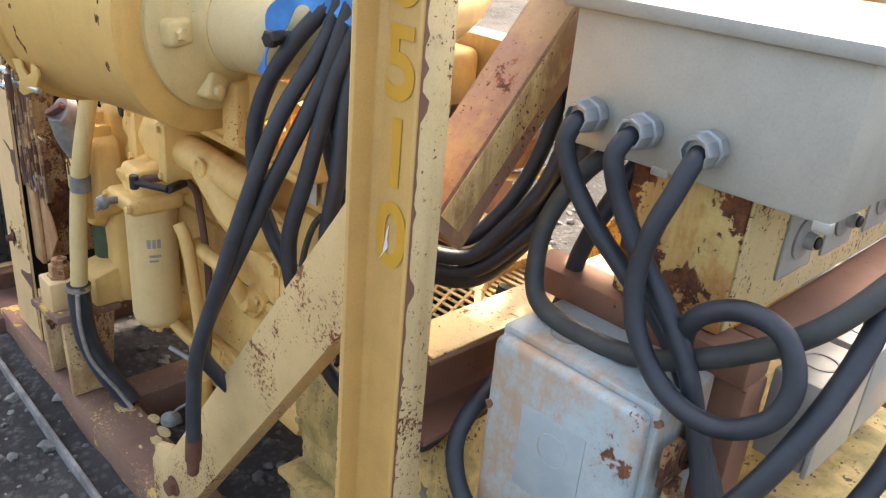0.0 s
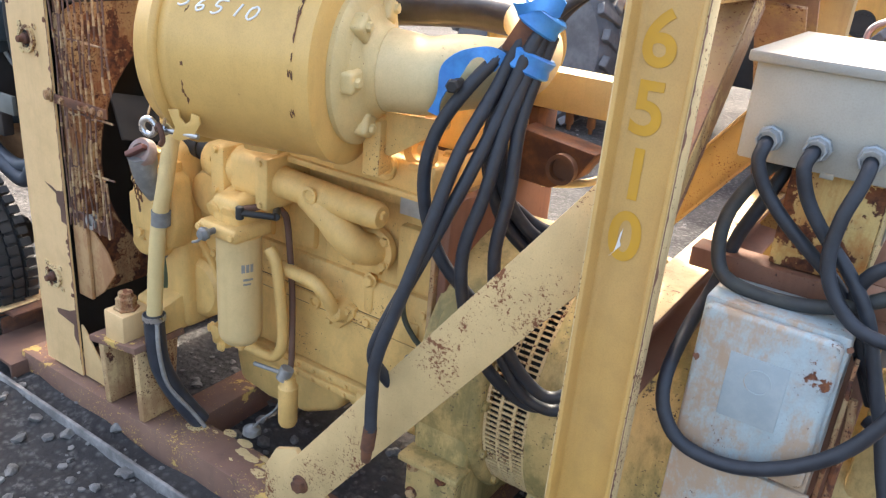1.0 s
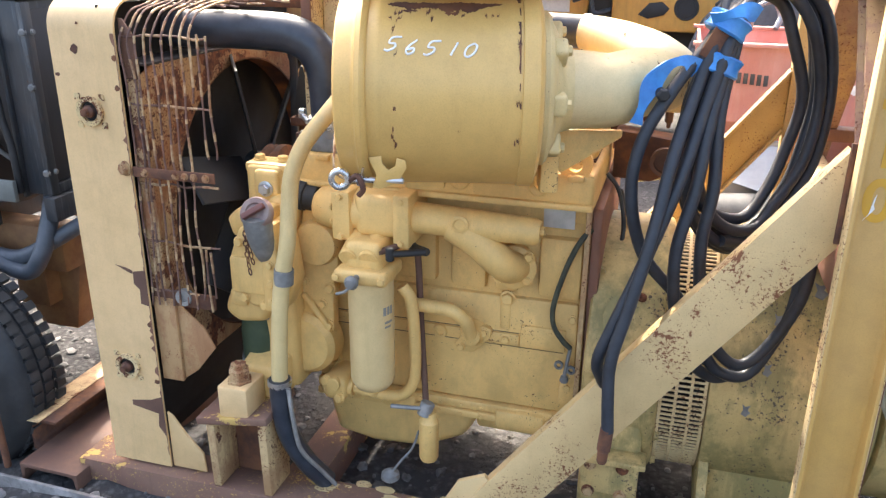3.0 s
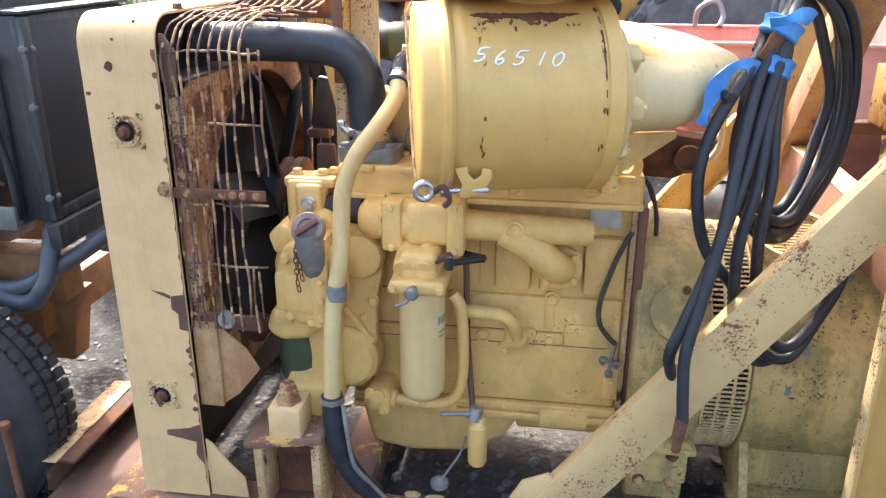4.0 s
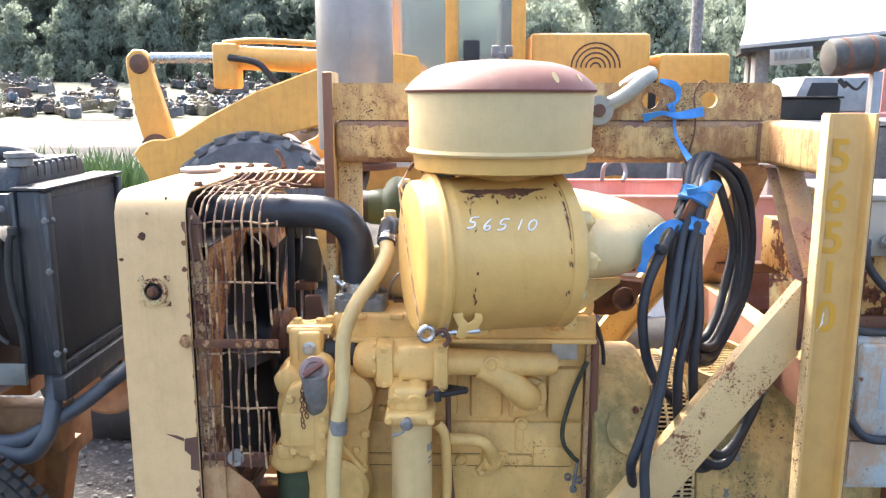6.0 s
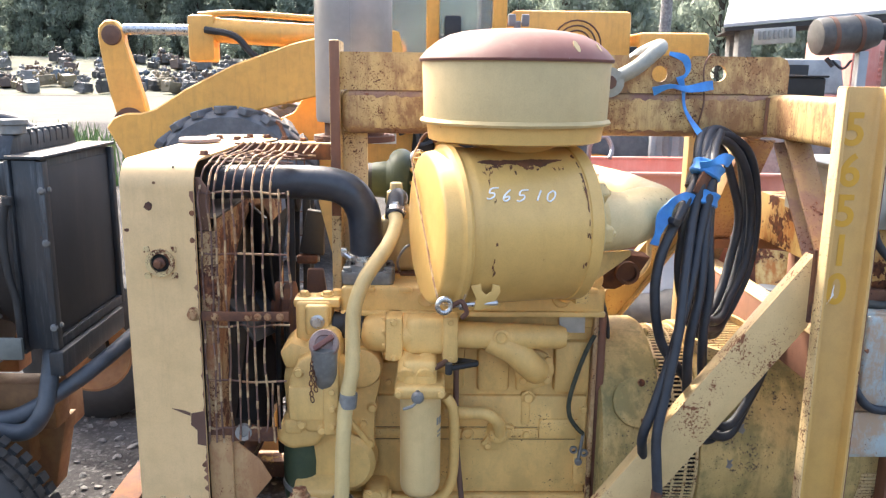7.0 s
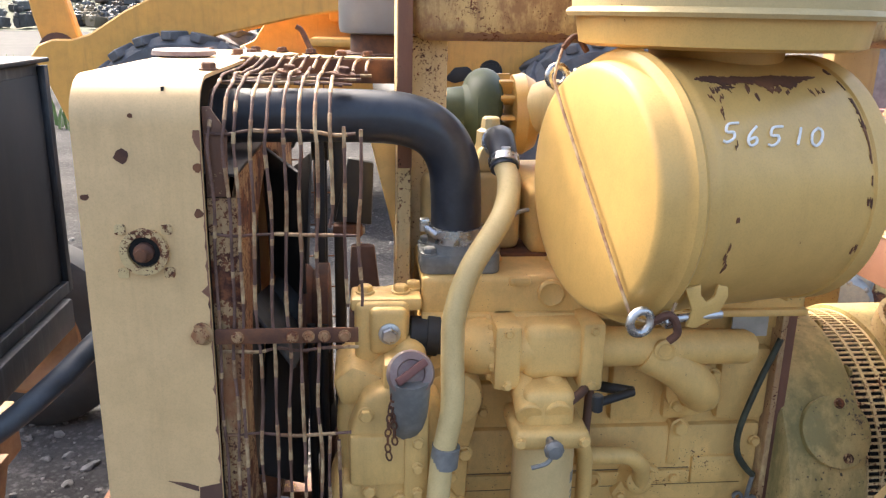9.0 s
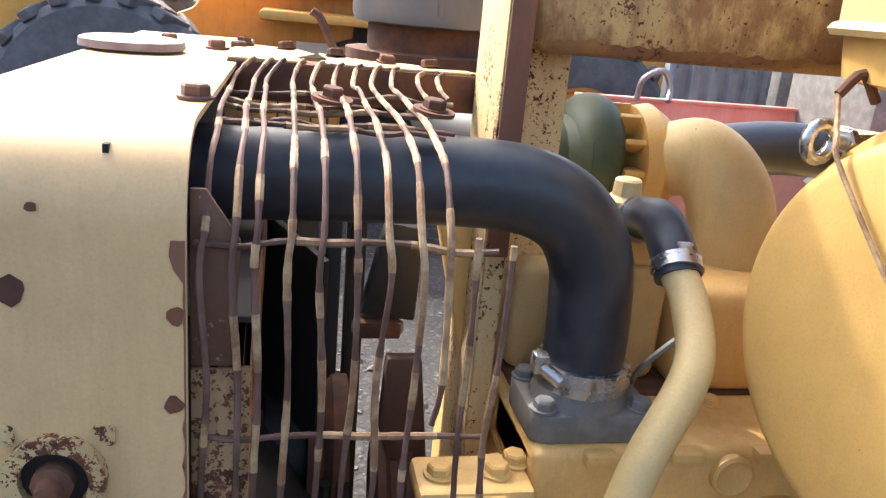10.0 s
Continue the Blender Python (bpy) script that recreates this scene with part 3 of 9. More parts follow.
plate_hole = [(-0.348, 1.642), (-0.178, 1.645)]


def holed_plate(bm):
    x0, x1, z0, z1, y0, y1 = -1.278, 0.03, 1.586, 1.693, 0.352, 0.368
    cuts = [x0, -0.44, -0.265, -0.095, x1]
    b = bmesh.new()
    for k in range(4):
        a, c = cuts[k], cuts[k + 1]
        hole = [h for h in plate_hole if a < h[0] < c]
        if not hole:
            out = [(a, z0), (c, z0), (c, z1), (a, z1)]
            if k == 3:
                out = [(a, z0), (c, z0), (c, z1 - 0.03), (c - 0.009, z1 - 0.009), (c - 0.03, z1), (a, z1)]
            prism(out, "xz", y0, y1)(b)
            continue
        (hx, hz), n = hole[0], 32
        cir = circle(hx, hz, 0.0235, n)
        sq = []
        for i in range(n):
            an = 2 * math.pi * i / n
            dx, dz = math.cos(an), math.sin(an)
            ks = [((c if dx > 0 else a) - hx) / dx if abs(dx) > 1e-6 else 9, ((z1 if dz > 0 else z0) - hz) / dz if abs(dz) > 1e-6 else 9]
            q = min(ks)
            sq.append((hx + dx * q, hz + dz * q))
        for y in (y0, y1):
            vi = [b.verts.new((p[0], y, p[1])) for p in cir]
            vo = [b.verts.new((p[0], y, p[1])) for p in sq]
            for i in range(n):
                j = (i + 1) % n
                b.faces.new((vi[i], vi[j], vo[j], vo[i]))
        va = [b.verts.new((p[0], y0, p[1])) for p in cir]
        vb = [b.verts.new((p[0], y1, p[1])) for p in cir]
        for i in range(n):
            j = (i + 1) % n
            b.faces.new((va[i], va[j], vb[j], vb[i]))
        for (pa, pb) in (((a, z1), (c, z1)),):
            b.faces.new([b.verts.new((pa[0], y0, pa[1])), b.verts.new((pb[0], y0, pb[1])), b.verts.new((pb[0], y1, pb[1])), b.verts.new((pa[0], y1, pa[1]))])
    bmesh.ops.remove_doubles(b, verts=b.verts, dist=0.0004)
    bmesh.ops.recalc_face_normals(b, faces=b.faces)
    join(bm, b)


part("lifting_plate", bm_(holed_plate), M_BEAM, frame_, "drilled lifting plate welded along the beam")
part("cross_arm", bm_(box(-0.03, 0.077, -0.064, 0.998, 1.464, 1.586, 0.018, seg=4)), M_BEAM, frame_)


def corner_band(cz, a0, a1, r, x0, x1, seed):
    """Rust that follows a rounded edge of the beam, with a ragged border."""
    g = random.Random(seed)
    def f(bm):
        n = 90
        rows = []
        for k in range(n + 1):
            x = x0 + (x1 - x0) * k / n
            lo = a0 + (a1 - a0) * 0.22 * g.random()
            rows.append([bm.verts.new((x, 0.371 - r * math.cos(radians(lo + (a1 - lo) * q / 5)), cz + r * math.sin(radians(lo + (a1 - lo) * q / 5)))) for q in range(6)])
        for a, b in zip(rows, rows[1:]):
            for q in range(5):
                bm.faces.new((a[q], b[q], b[q + 1], a[q + 1]))
    return f


part("rust_band", bm_(corner_band(1.562, 2, 100, 0.0272, -1.25, 0.0, 5)), M_DIAG, frame_, "brown rust along the upper edge")
part("rust_band", bm_(corner_band(1.488, -12, -100, 0.0272, -1.25, 0.0, 6)), M_DIAG, frame_, "brown rust along the lower edge")
part("weld_seam", bm_(sweep([(-0.031, 0.335, 1.47 + 0.012 * k) for k in range(10)], 0.007, 6, 2)), M_BAND, frame_)
KX = 0.035
part("knee_brace", bm_(channel((KX + 0.02, 0.287, 1.47), (KX + 0.02, -0.028, 1.115), 0.072, 0.07, 0.01, (-1, 0, 0))), M_DIAG, frame_, "brown rusted knee brace")
kn_m = Matrix.Translation((KX + 0.0208, 0.1295, 1.2925)) @ Matrix.Rotation(math.atan2(0.355, 0.315), 4, "X")
part("web_face", bm_(box(-0.001, 0.001, -0.222, 0.222, -0.012, 0.030, 0.0005, kn_m)), M_BEAM, frame_, "yellow paint freckled with rust")
part("rear_knee_brace", bm_(channel((KX - 0.05, 0.56, 1.47), (KX - 0.05, 0.99, 0.95), 0.10, 0.10, 0.01, (1, 0, 0))), M_DIAG, frame_)
part("cross_channel", bm_(channel((0.005, -0.055, 0.90), (0.005, 0.99, 0.90), 0.13, 0.07, 0.01, (1, 0, 0))), M_BAND, frame_, "brown rusted cross channel")
part("channel_top", bm_(box(0.002, 0.074, -0.05, 0.985, 0.9655, 0.968, 0.0008)), M_FLANGE, frame_, "cream paint on the channel top")
# upright at the radiator end: plate edge-on with a lighter strap behind
part("end_upright", bm_(box(-1.30, -1.274, 0.33, 0.47, 0.75, 1.725, 0.004)), M_FLANGE, frame_)
part("upright_side", bm_(box(-1.3024, -1.3002, 0.333, 0.468, 0.75, 1.722, 0.0005)), M_FLANGE, frame_, "cream painted plate side")
part("upright_edge", bm_(box(-1.3008, -1.2732, 0.3265, 0.3302, 1.22, 1.722, 0.001)), M_BAND, frame_, "dark rusted plate edge")
part("end_strap", bm_(box(-1.272, -1.20, 0.40, 0.42, 0.80, 1.465, 0.003)), M_FLANGE, frame_)


def text(name, body, size, m, mat, parent, thick=0.0006, shear=0.0, fat=0.0):
    cu = bpy.data.curves.new(name, "FONT")
    cu.body, cu.size, cu.extrude, cu.align_x, cu.align_y, cu.shear, cu.offset = body, size, thick, "CENTER", "CENTER", shear, fat
    ob = bpy.data.objects.new("tmp_text", cu)
    scene.collection.objects.link(ob)
    dg = bpy.context.evaluated_depsgraph_get()
    me = bpy.data.meshes.new_from_object(ob.evaluated_get(dg))
    bpy.data.objects.remove(ob)
    me.name = name
    me.materials.clear()
    me.materials.append(mat)
    return place(name, me, parent, m)


def stencil(parent):
    for i, ch in enumerate("56510"):
        text("painted_digit", ch, 0.118, Matrix.Translation((0.012, WEB_Y - 0.0008, 1.51 - 0.1 * i)) @ pose(0, 0, 0, 90, 0, 0) @ Matrix.Diagonal((0.92, 0.94, 1, 1)), M_YELNUM, parent, thick=0.0002, fat=0.0025)


stencil(post)
part("paint_chip", bm_(prism([(-0.008, 1.075), (0.0, 1.088), (0.005, 1.118), (0.008, 1.126), (0.006, 1.106), (0.009, 1.098)], "xz", WEB_Y - 0.0012, WEB_Y - 0.0004)), M_WHITE, post, "bare white chip")


# ---- diesel engine ----
eng = thing("diesel_engine", "yellow-painted four-cylinder diesel engine, grimy and chipped, on the skid", "engine", (-0.9, 0.48, 0.15))
FY = 0.25
blk = part("block", bm_(box(-1.262, -0.512, FY, 0.72, 0.345, 0.955, 0.012, seg=3)), M_CAST, eng)
# raised panels, ledges and bosses of the casting
for x0, x1, z0, z1, d, bv in ((-1.256, -0.532, 0.376, 0.694, 0.014, 0.011), (-1.254, -0.680, 0.557, 0.591, 0.021, 0.004), (-0.678, -0.560, 0.557, 0.621, 0.022, 0.005), (-1.02, -0.905, 0.712, 0.900, 0.020, 0.014), (-0.868, -0.772, 0.708, 0.845, 0.022, 0.014), (-0.752, -0.690, 0.706, 0.770, 0.014, 0.012), (-0.640, -0.530, 0.704, 0.868, 0.022, 0.016), (-1.215, -1.06, 0.705, 0.80, 0.016, 0.014), (-1.258, -0.516, 0.346, 0.373, 0.024, 0.006), (-0.735, -0.600, 0.306, 0.366, 0.036, 0.012), (-1.06, -0.96, 0.318, 0.362, 0.034, 0.012), (-0.57, -0.525, 0.405, 0.52, 0.024, 0.008), (-1.258, -0.52, 0.905, 0.948, 0.010, 0.008), (-0.93, -0.905, 0.60, 0.69, 0.018, 0.007), (-0.735, -0.705, 0.60, 0.705, 0.019, 0.009)):
    part("casting_panel", bm_(box(x0, x1, FY - d, FY + 0.02, z0, z1, bv)), M_CAST, blk)
for x0, x1, z in ((-1.25, -0.682, 0.5935), (-1.25, -0.565, 0.5545)):
    part("grime_line", bm_(box(x0, x1, FY - 0.0162, FY + 0.01, z - 0.0009, z + 0.0009, 0.0004)), M_SEAM, blk, "dark oily grime in the joint")
part("pan_flange", bm_(box(-1.258, -0.515, FY - 0.028, 0.73, 0.322, 0.344, 0.005)), M_ENGINE, eng)
part("oil_pan", bm_(prism([(-1.245, 0.322), (-0.78, 0.322), (-0.83, 0.235), (-0.95, 0.175), (-1.10, 0.165), (-1.215, 0.185)], "xz", FY + 0.005, 0.70, 0.02, seg=3)), M_ENGINE, eng)
part("shallow_pan", bm_(box(-0.80, -0.52, FY + 0.02, 0.70, 0.265, 0.322, 0.015, seg=3)), M_ENGINE, eng)
head = part("cylinder_head", bm_(
    box(-1.262, -0.512, 0.172, 0.70, 0.966, 1.046, 0.012, seg=3),
    box(-1.2625, -0.5115, 0.160, 0.71, 0.962, 0.978, 0.005)), M_ENGINE, eng)
for x in (-1.02, -0.83, -0.638):
    part("core_plug", bm_(lathe((x, 0.174, 1.014), (0, -1, 0), [(0, 0.026), (0.010, 0.026), (0.013, 0.022), (0.010, 0.018), (0.010, 0)], 24)), M_ENGINE, head)
# cover built taller so that it shades the head top from the sun
part("valve_cover", bm_(box(-1.04, -0.52, 0.30, 0.62, 1.046, 1.19, 0.022, seg=3)), M_ENGINE, eng)
for k in range(7):
    bolt(head, (-1.22 + 0.112 * k, FY + 0.03, 1.046), (0, 0, 1), 0.011, M_CAST)
    part("port_boss", bm_(box(-1.205 + 0.105 * k, -1.165 + 0.105 * k, 0.160, 0.182, 1.030, 1.047, 0.006)), M_ENGINE, head)
part("boss_ring", bm_(lathe((-0.628, 0.162, 1.03), (0, -1, 0), [(0, 0.026), (0.008, 0.025), (0.011, 0.021), (0.007, 0.016), (0.007, 0)], 26)), M_ENGINE, head)
part("lifting_eye", bm_(ring((-0.56, 0.176, 1.070), (0, 1, 0), 0.040, 0.018, 0.02), box(-0.605, -0.515, 0.176, 0.196, 1.02, 1.046, 0.004)), M_CAST, head)
part("cover_gasket", bm_(box(-1.25, -0.525, 0.30, 0.65, 1.0455, 1.052, 0.002)), M_RUST, eng)
part("head_joint", bm_(box(-1.25, -0.52, FY - 0.03, 0.7, 0.9525, 0.9625, 0.001)), M_RUST, eng, "brown rusted head joint")
for x in [-1.235 + 0.0575 * k for k in range(13)]:
    bolt(eng, (x, FY - 0.023, 0.358), (0, -1, 0), 0.0065, M_ENGINE)
    bolt(eng, (x, FY - 0.029, 0.333), (0, -1, 0), 0.006, M_ENGINE)
for x, z, r in ((-0.714, 0.693, 0.016), (-0.716, 0.574, 0.011), (-1.203, 0.671, 0.012), (-1.203, 0.441, 0.010), (-0.668, 0.606, 0.005), (-0.598, 0.606, 0.005), (-1.13, 0.74, 0.010), (-0.548, 0.46, 0.010), (-0.546, 0.655, 0.010), (-0.546, 0.50, 0.008)):
    bolt(eng, (x, FY - 0.019, z), (0, -1, 0), r, M_ENGINE)
for x, z in ((-0.893, 0.573), (-1.203, 0.671), (-1.203, 0.441)):
    part("boss", bm_(lathe((x, FY - 0.012, z), (0, -1, 0), [(0, 0.022), (0.012, 0.020), (0.016, 0.018), (0.016, 0.012), (0.006, 0.010), (0.006, 0)], 20)), M_ENGINE, blk)
# name plate
part("plate", bm_(box(-0.632, -0.556, FY - 0.028, FY - 0.024, 0.897, 0.950, 0.001)), M_TAGPLATE, eng, "bare metal data plate")

# oil cooler and its outlet pipe
cool = part("oil_cooler", bm_(
    lathe((-1.205, 0.155, 0.918), (1, 0, 0), [(0, 0.012), (0.006, 0.034), (0.02, 0.048), (0.045, 0.054), (0.27, 0.054)], 28),
    box(-1.135, -1.085, 0.093, 0.25, 0.852, 0.978, 0.010),
    box(-1.08, -0.94, 0.101, 0.25, 0.866, 0.973, 0.022, seg=3),
    box(-0.975, -0.932, 0.091, 0.25, 0.848, 0.982, 0.008)), M_ENGINE, eng)
for x, z in ((-1.11, 0.966), (-1.11, 0.864), (-0.953, 0.968), (-0.953, 0.862)):
    bolt(cool, (x, 0.092, z), (0, -1, 0), 0.008, M_ENGINE)
man = part("water_outlet", bm_(
    lathe((-0.95, 0.147, 0.915), (1, 0, -0.02), [(0, 0.040), (0.05, 0.038), (0.16, 0.036), (0.31, 0.033), (0.325, 0.026)], 24),
    sweep([(-0.84, 0.147, 0.905), (-0.775, 0.142, 0.872), (-0.735, 0.147, 0.835), (-0.705, 0.175, 0.80), (-0.695, 0.23, 0.785)], 0.040, 20, 5),
    lathe((-0.70, 0.235, 0.785), (0, -1, 0), [(0, 0.058), (0.02, 0.058), (0.024, 0.05)], 24)), M_ENGINE, eng, "cast water outlet elbow")
part("boss", bm_(lathe((-0.812, 0.112, 0.92), (0, -1, 0), [(0, 0.022), (0.006, 0.022), (0.008, 0.016), (0.004, 0.012), (0.004, 0)], 20)), M_ENGINE, man)
for p in ((-0.734, 0.213, 0.752), (-0.663, 0.213, 0.755), (-0.662, 0.213, 0.818)):
    bolt(man, p, (0, -1, 0), 0.012, M_ENGINE)
bolt(man, (-0.628, 0.147, 0.912), (1, 0, 0), 0.012, M_ENGINE)

for a_ in (-60, -20, 20, 60, 90):
    bolt(cool, (-1.135, 0.158 - 0.056 * math.cos(radians(a_)), 0.915 + 0.056 * math.sin(radians(a_))), (-1, 0, 0), 0.008, M_ENGINE)
# oil filter
fil = part("oil_filter", bm_(lathe((-1.035, 0.096, 0.455), (0, 0, 1), [(0, 0.0), (0.0, 0.030), (0.006, 0.045), (0.02, 0.054), (0.035, 0.0575), (0.30, 0.0575), (0.305, 0.059), (0.315, 0.059)], 36)), M_FILTER, eng, "cream spin-on oil filter")
part("drain_nut", bm_(lathe((-1.035, 0.096, 0.457), (0, 0, -1), [(0, 0.016), (0.02, 0.015), (0.022, 0.010), (0.03, 0.008)], 10)), M_ENGINE, fil)
for k, (a0, w_, h_) in enumerate(((-38, 9, 0.022), (-26, 8, 0.022), (-15, 8, 0.022), (-34, 26, 0.006), (-34, 20, 0.005))):
    zz = 0.678 if k < 3 else 0.655 - 0.012 * (k - 3)
    part("printed_mark", bm_(loft([[(-1.035 + r_ * math.cos(radians(a)), 0.096 + r_ * math.sin(radians(a)), z) for r_, z in ((0.0571, zz), (0.0579, zz), (0.0579, zz + h_), (0.0571, zz + h_))] for a in (a0, a0 + w_ * 0.5, a0 + w_)])), M_DULL, fil, "faded grey printing")
fb = part("filter_base", bm_(
    box(-1.105, -0.968, 0.022, 0.15, 0.768, 0.805, 0.012, seg=3),
    box(-1.085, -0.99, 0.05, 0.24, 0.79, 0.868, 0.016, seg=3),
    lathe((-1.035, 0.096, 0.766), (0, 0, 1), [(0, 0.062), (0.02, 0.062), (0.03, 0.05)], 28)), M_ENGINE, eng)
part("oil_passage", bm_(cyl((-1.075, 0.05, 0.825), (-1.075, 0.20, 0.885), 0.024)), M_CAST, fb)
part("oil_passage", bm_(cyl((-1.022, 0.05, 0.825), (-1.022, 0.20, 0.885), 0.026)), M_CAST, fb)
for p in ((-1.094, 0.0225, 0.787), (-0.979, 0.0225, 0.787)):
    bolt(fb, p, (0, -1, 0), 0.0095, M_ENGINE)
part("sample_valve", bm_(cyl((-1.042, 0.03, 0.79), (-1.042, -0.005, 0.79), 0.008), lathe((-1.042, -0.002, 0.79), (0, -1, 0), [(0, 0.016), (0.01, 0.018), (0.02, 0.012), (0.022, 0)], 10), sweep([(-1.042, -0.01, 0.785), (-1.055, -0.018, 0.77), (-1.08, -0.012, 0.758)], 0.004, 6)), M_ALU, fb, "grey sampling valve with a lever")
# pipes round the filter
part("oil_pipe", bm_(sweep([(-0.965, 0.13, 0.735), (-0.942, 0.135, 0.69), (-0.937, 0.150, 0.54), (-0.947, 0.160, 0.445), (-0.985, 0.165, 0.395), (-1.06, 0.168, 0.388), (-1.14, 0.172, 0.395)], 0.0155, 14, 6)), M_ENGINE, eng)
part("pipe_joint", bm_(box(-1.20, -1.13, 0.13, 0.25, 0.365, 0.435, 0.018, seg=3), cyl((-1.205, 0.168, 0.40), (-1.12, 0.168, 0.395), 0.026), cyl((-1.165, 0.12, 0.42), (-1.165, 0.14, 0.42), 0.02)), M_ENGINE, eng)
for p in ((-1.185, 0.131, 0.425), (-1.148, 0.131, 0.378)):
    bolt(eng, p, (-0.3, -1, 0.2), 0.013, M_ENGINE)
part("water_pipe", bm_(sweep([(-0.965, 0.17, 0.672), (-0.90, 0.165, 0.671), (-0.845, 0.165, 0.668), (-0.812, 0.175, 0.640), (-0.803, 0.19, 0.605), (-0.80, 0.20, 0.585)], 0.018, 14, 6)), M_ENGINE, eng)
part("pipe_flange", bm_(lathe((-0.80, 0.25, 0.577), (-0.05, -1, 0.15), [(0, 0.040), (0.022, 0.038), (0.03, 0.030), (0.055, 0.026), (0.065, 0.015), (0.067, 0)], 22), prism([(-0.852, 0.545), (-0.838, 0.523), (-0.80, 0.528), (-0.755, 0.575), (-0.752, 0.600), (-0.775, 0.608), (-0.82, 0.592)], "xz", FY - 0.030, FY, 0.004)), M_ENGINE, eng)
bolt(eng, (-0.833, FY - 0.030, 0.541), (0, -1, 0), 0.010, M_ENGINE)
bolt(eng, (-0.772, FY - 0.030, 0.590), (0, -1, 0), 0.010, M_ENGINE)
# thin brown breather line
line = part("fuel_line", bm_(sweep([(-1.0, 0.06, 0.846), (-0.972, 0.085, 0.852), (-0.95, 0.12, 0.856), (-0.937, 0.15, 0.835), (-0.933, 0.165, 0.79), (-0.93, 0.18, 0.60), (-0.915, 0.165, 0.43), (-0.91, 0.155, 0.39)], 0.0085, 10, 6)), M_BROWN, eng, "brown rusted oil line")
part("tee", bm_(cyl((-0.959, 0.030, 0.857), (-0.881, 0.070, 0.857), 0.008), cyl((-0.959, 0.030, 0.841), (-0.959, 0.030, 0.873), 0.010), cyl((-0.881, 0.070, 0.857), (-0.945, 0.14, 0.84), 0.010)), M_BLACK, line, "dark tee fitting")
part("dipstick_tube", bm_(lathe((-0.893, 0.13, 0.235), (0, 0, 1), [(0, 0.022), (0.01, 0.026), (0.12, 0.027), (0.126, 0.022), (0.15, 0.020)], 20)), M_ENGINE, eng)
part("tube_clip", bm_(cyl((-0.905, 0.12, 0.375), (-0.895, 0.13, 0.41), 0.019), cyl((-0.99, 0.10, 0.40), (-0.91, 0.115, 0.398), 0.006)), M_DULL, eng)
part("drain_bottle", bm_(sweep([(-0.925, 0.14, 0.31), (-0.94, 0.13, 0.26), (-0.965, 0.10, 0.23), (-0.985, 0.09, 0.20)], 0.0035, 6), lathe((-0.99, 0.09, 0.17), (0, 0, 1), [(0, 0.012), (0.012, 0.026), (0.026, 0.024), (0.036, 0.008), (0.04, 0)], 14)), M_ALU, eng)

# timing case, water pump and filler at the front end
tc = part("timing_case", bm_(
    prism([(-1.36, 0.50), (-1.30, 0.42), (-1.255, 0.40), (-1.255, 0.93), (-1.29, 0.95), (-1.40, 0.86), (-1.42, 0.80), (-1.41, 0.68), (-1.36, 0.62)], "xz", 0.10, 0.25, 0.018, seg=3),
    prism([(-1.345, 0.66), (-1.25, 0.66), (-1.22, 0.74), (-1.235, 0.86), (-1.30, 0.90), (-1.37, 0.87), (-1.40, 0.79), (-1.39, 0.70)], "xz", 0.045, 0.12, 0.014, seg=3)), M_ENGINE, eng)
for x0, x1, z0, z1, y0 in ((-1.395, -1.29, 0.70, 0.80, 0.036), (-1.335, -1.275, 0.84, 0.93, 0.05), (-1.30, -1.255, 0.66, 0.90, 0.03), (-1.41, -1.36, 0.655, 0.70, 0.05)):
    part("case_step", bm_(box(x0, x1, y0, 0.11, z0, z1, 0.009)), M_ENGINE, tc)
for z in (0.69, 0.74, 0.79, 0.84, 0.885):
    bolt(tc, (-1.275, 0.029, z), (0, -1, 0), 0.0095, M_ENGINE)
part("rear_case", bm_(box(-1.33, -1.256, 0.251, 0.60, 0.42, 0.74, 0.015)), M_BROWN, tc, "grimy brown rear casing")
part("front_plate", bm_(prism([(-1.245, 0.905), (-1.19, 0.90), (-1.15, 0.84), (-1.15, 0.76), (-1.165, 0.70), (-1.17, 0.56), (-1.20, 0.50), (-1.27, 0.49), (-1.285, 0.56), (-1.27, 0.64), (-1.26, 0.80)], "xz", 0.16, 0.20, 0.010, seg=2)), M_ENGINE, tc, "cast timing cover plate")
for x, z in ((-1.20, 0.872), (-1.162, 0.80), (-1.175, 0.69), (-1.183, 0.58), (-1.215, 0.515), (-1.265, 0.58), (-1.25, 0.70)):
    bolt(tc, (x, 0.158, z), (0, -1, 0), 0.013, M_ENGINE)
part("cover_rib", bm_(box(-0.06, 0.06, 0.145, 0.162, -0.008, 0.008, 0.005, Matrix.Translation((-1.215, 0, 0.62)) @ Matrix.Rotation(0.9, 4, "Y"))), M_ENGINE, tc)
part("gear_cover", bm_(lathe((-1.205, 0.19, 0.815), (0, -1, 0), [(0, 0.062), (0.04, 0.062), (0.052, 0.056), (0.056, 0.04), (0.056, 0)], 28)), M_ENGINE, tc)
part("lower_cover", bm_(lathe((-1.255, 0.20, 0.52), (0, -1, 0), [(0, 0.095), (0.05, 0.090), (0.065, 0.075), (0.068, 0)], 28)), M_ENGINE, tc)
for x, z, y in ((-1.365, 0.838, 0.046), (-1.36, 0.688, 0.046), (-1.305, 0.672, 0.046), (-1.20, 0.64, 0.16), (-1.34, 0.63, 0.10)):
    bolt(tc, (x, y, z), (0, -1, 0), 0.012, M_ENGINE)
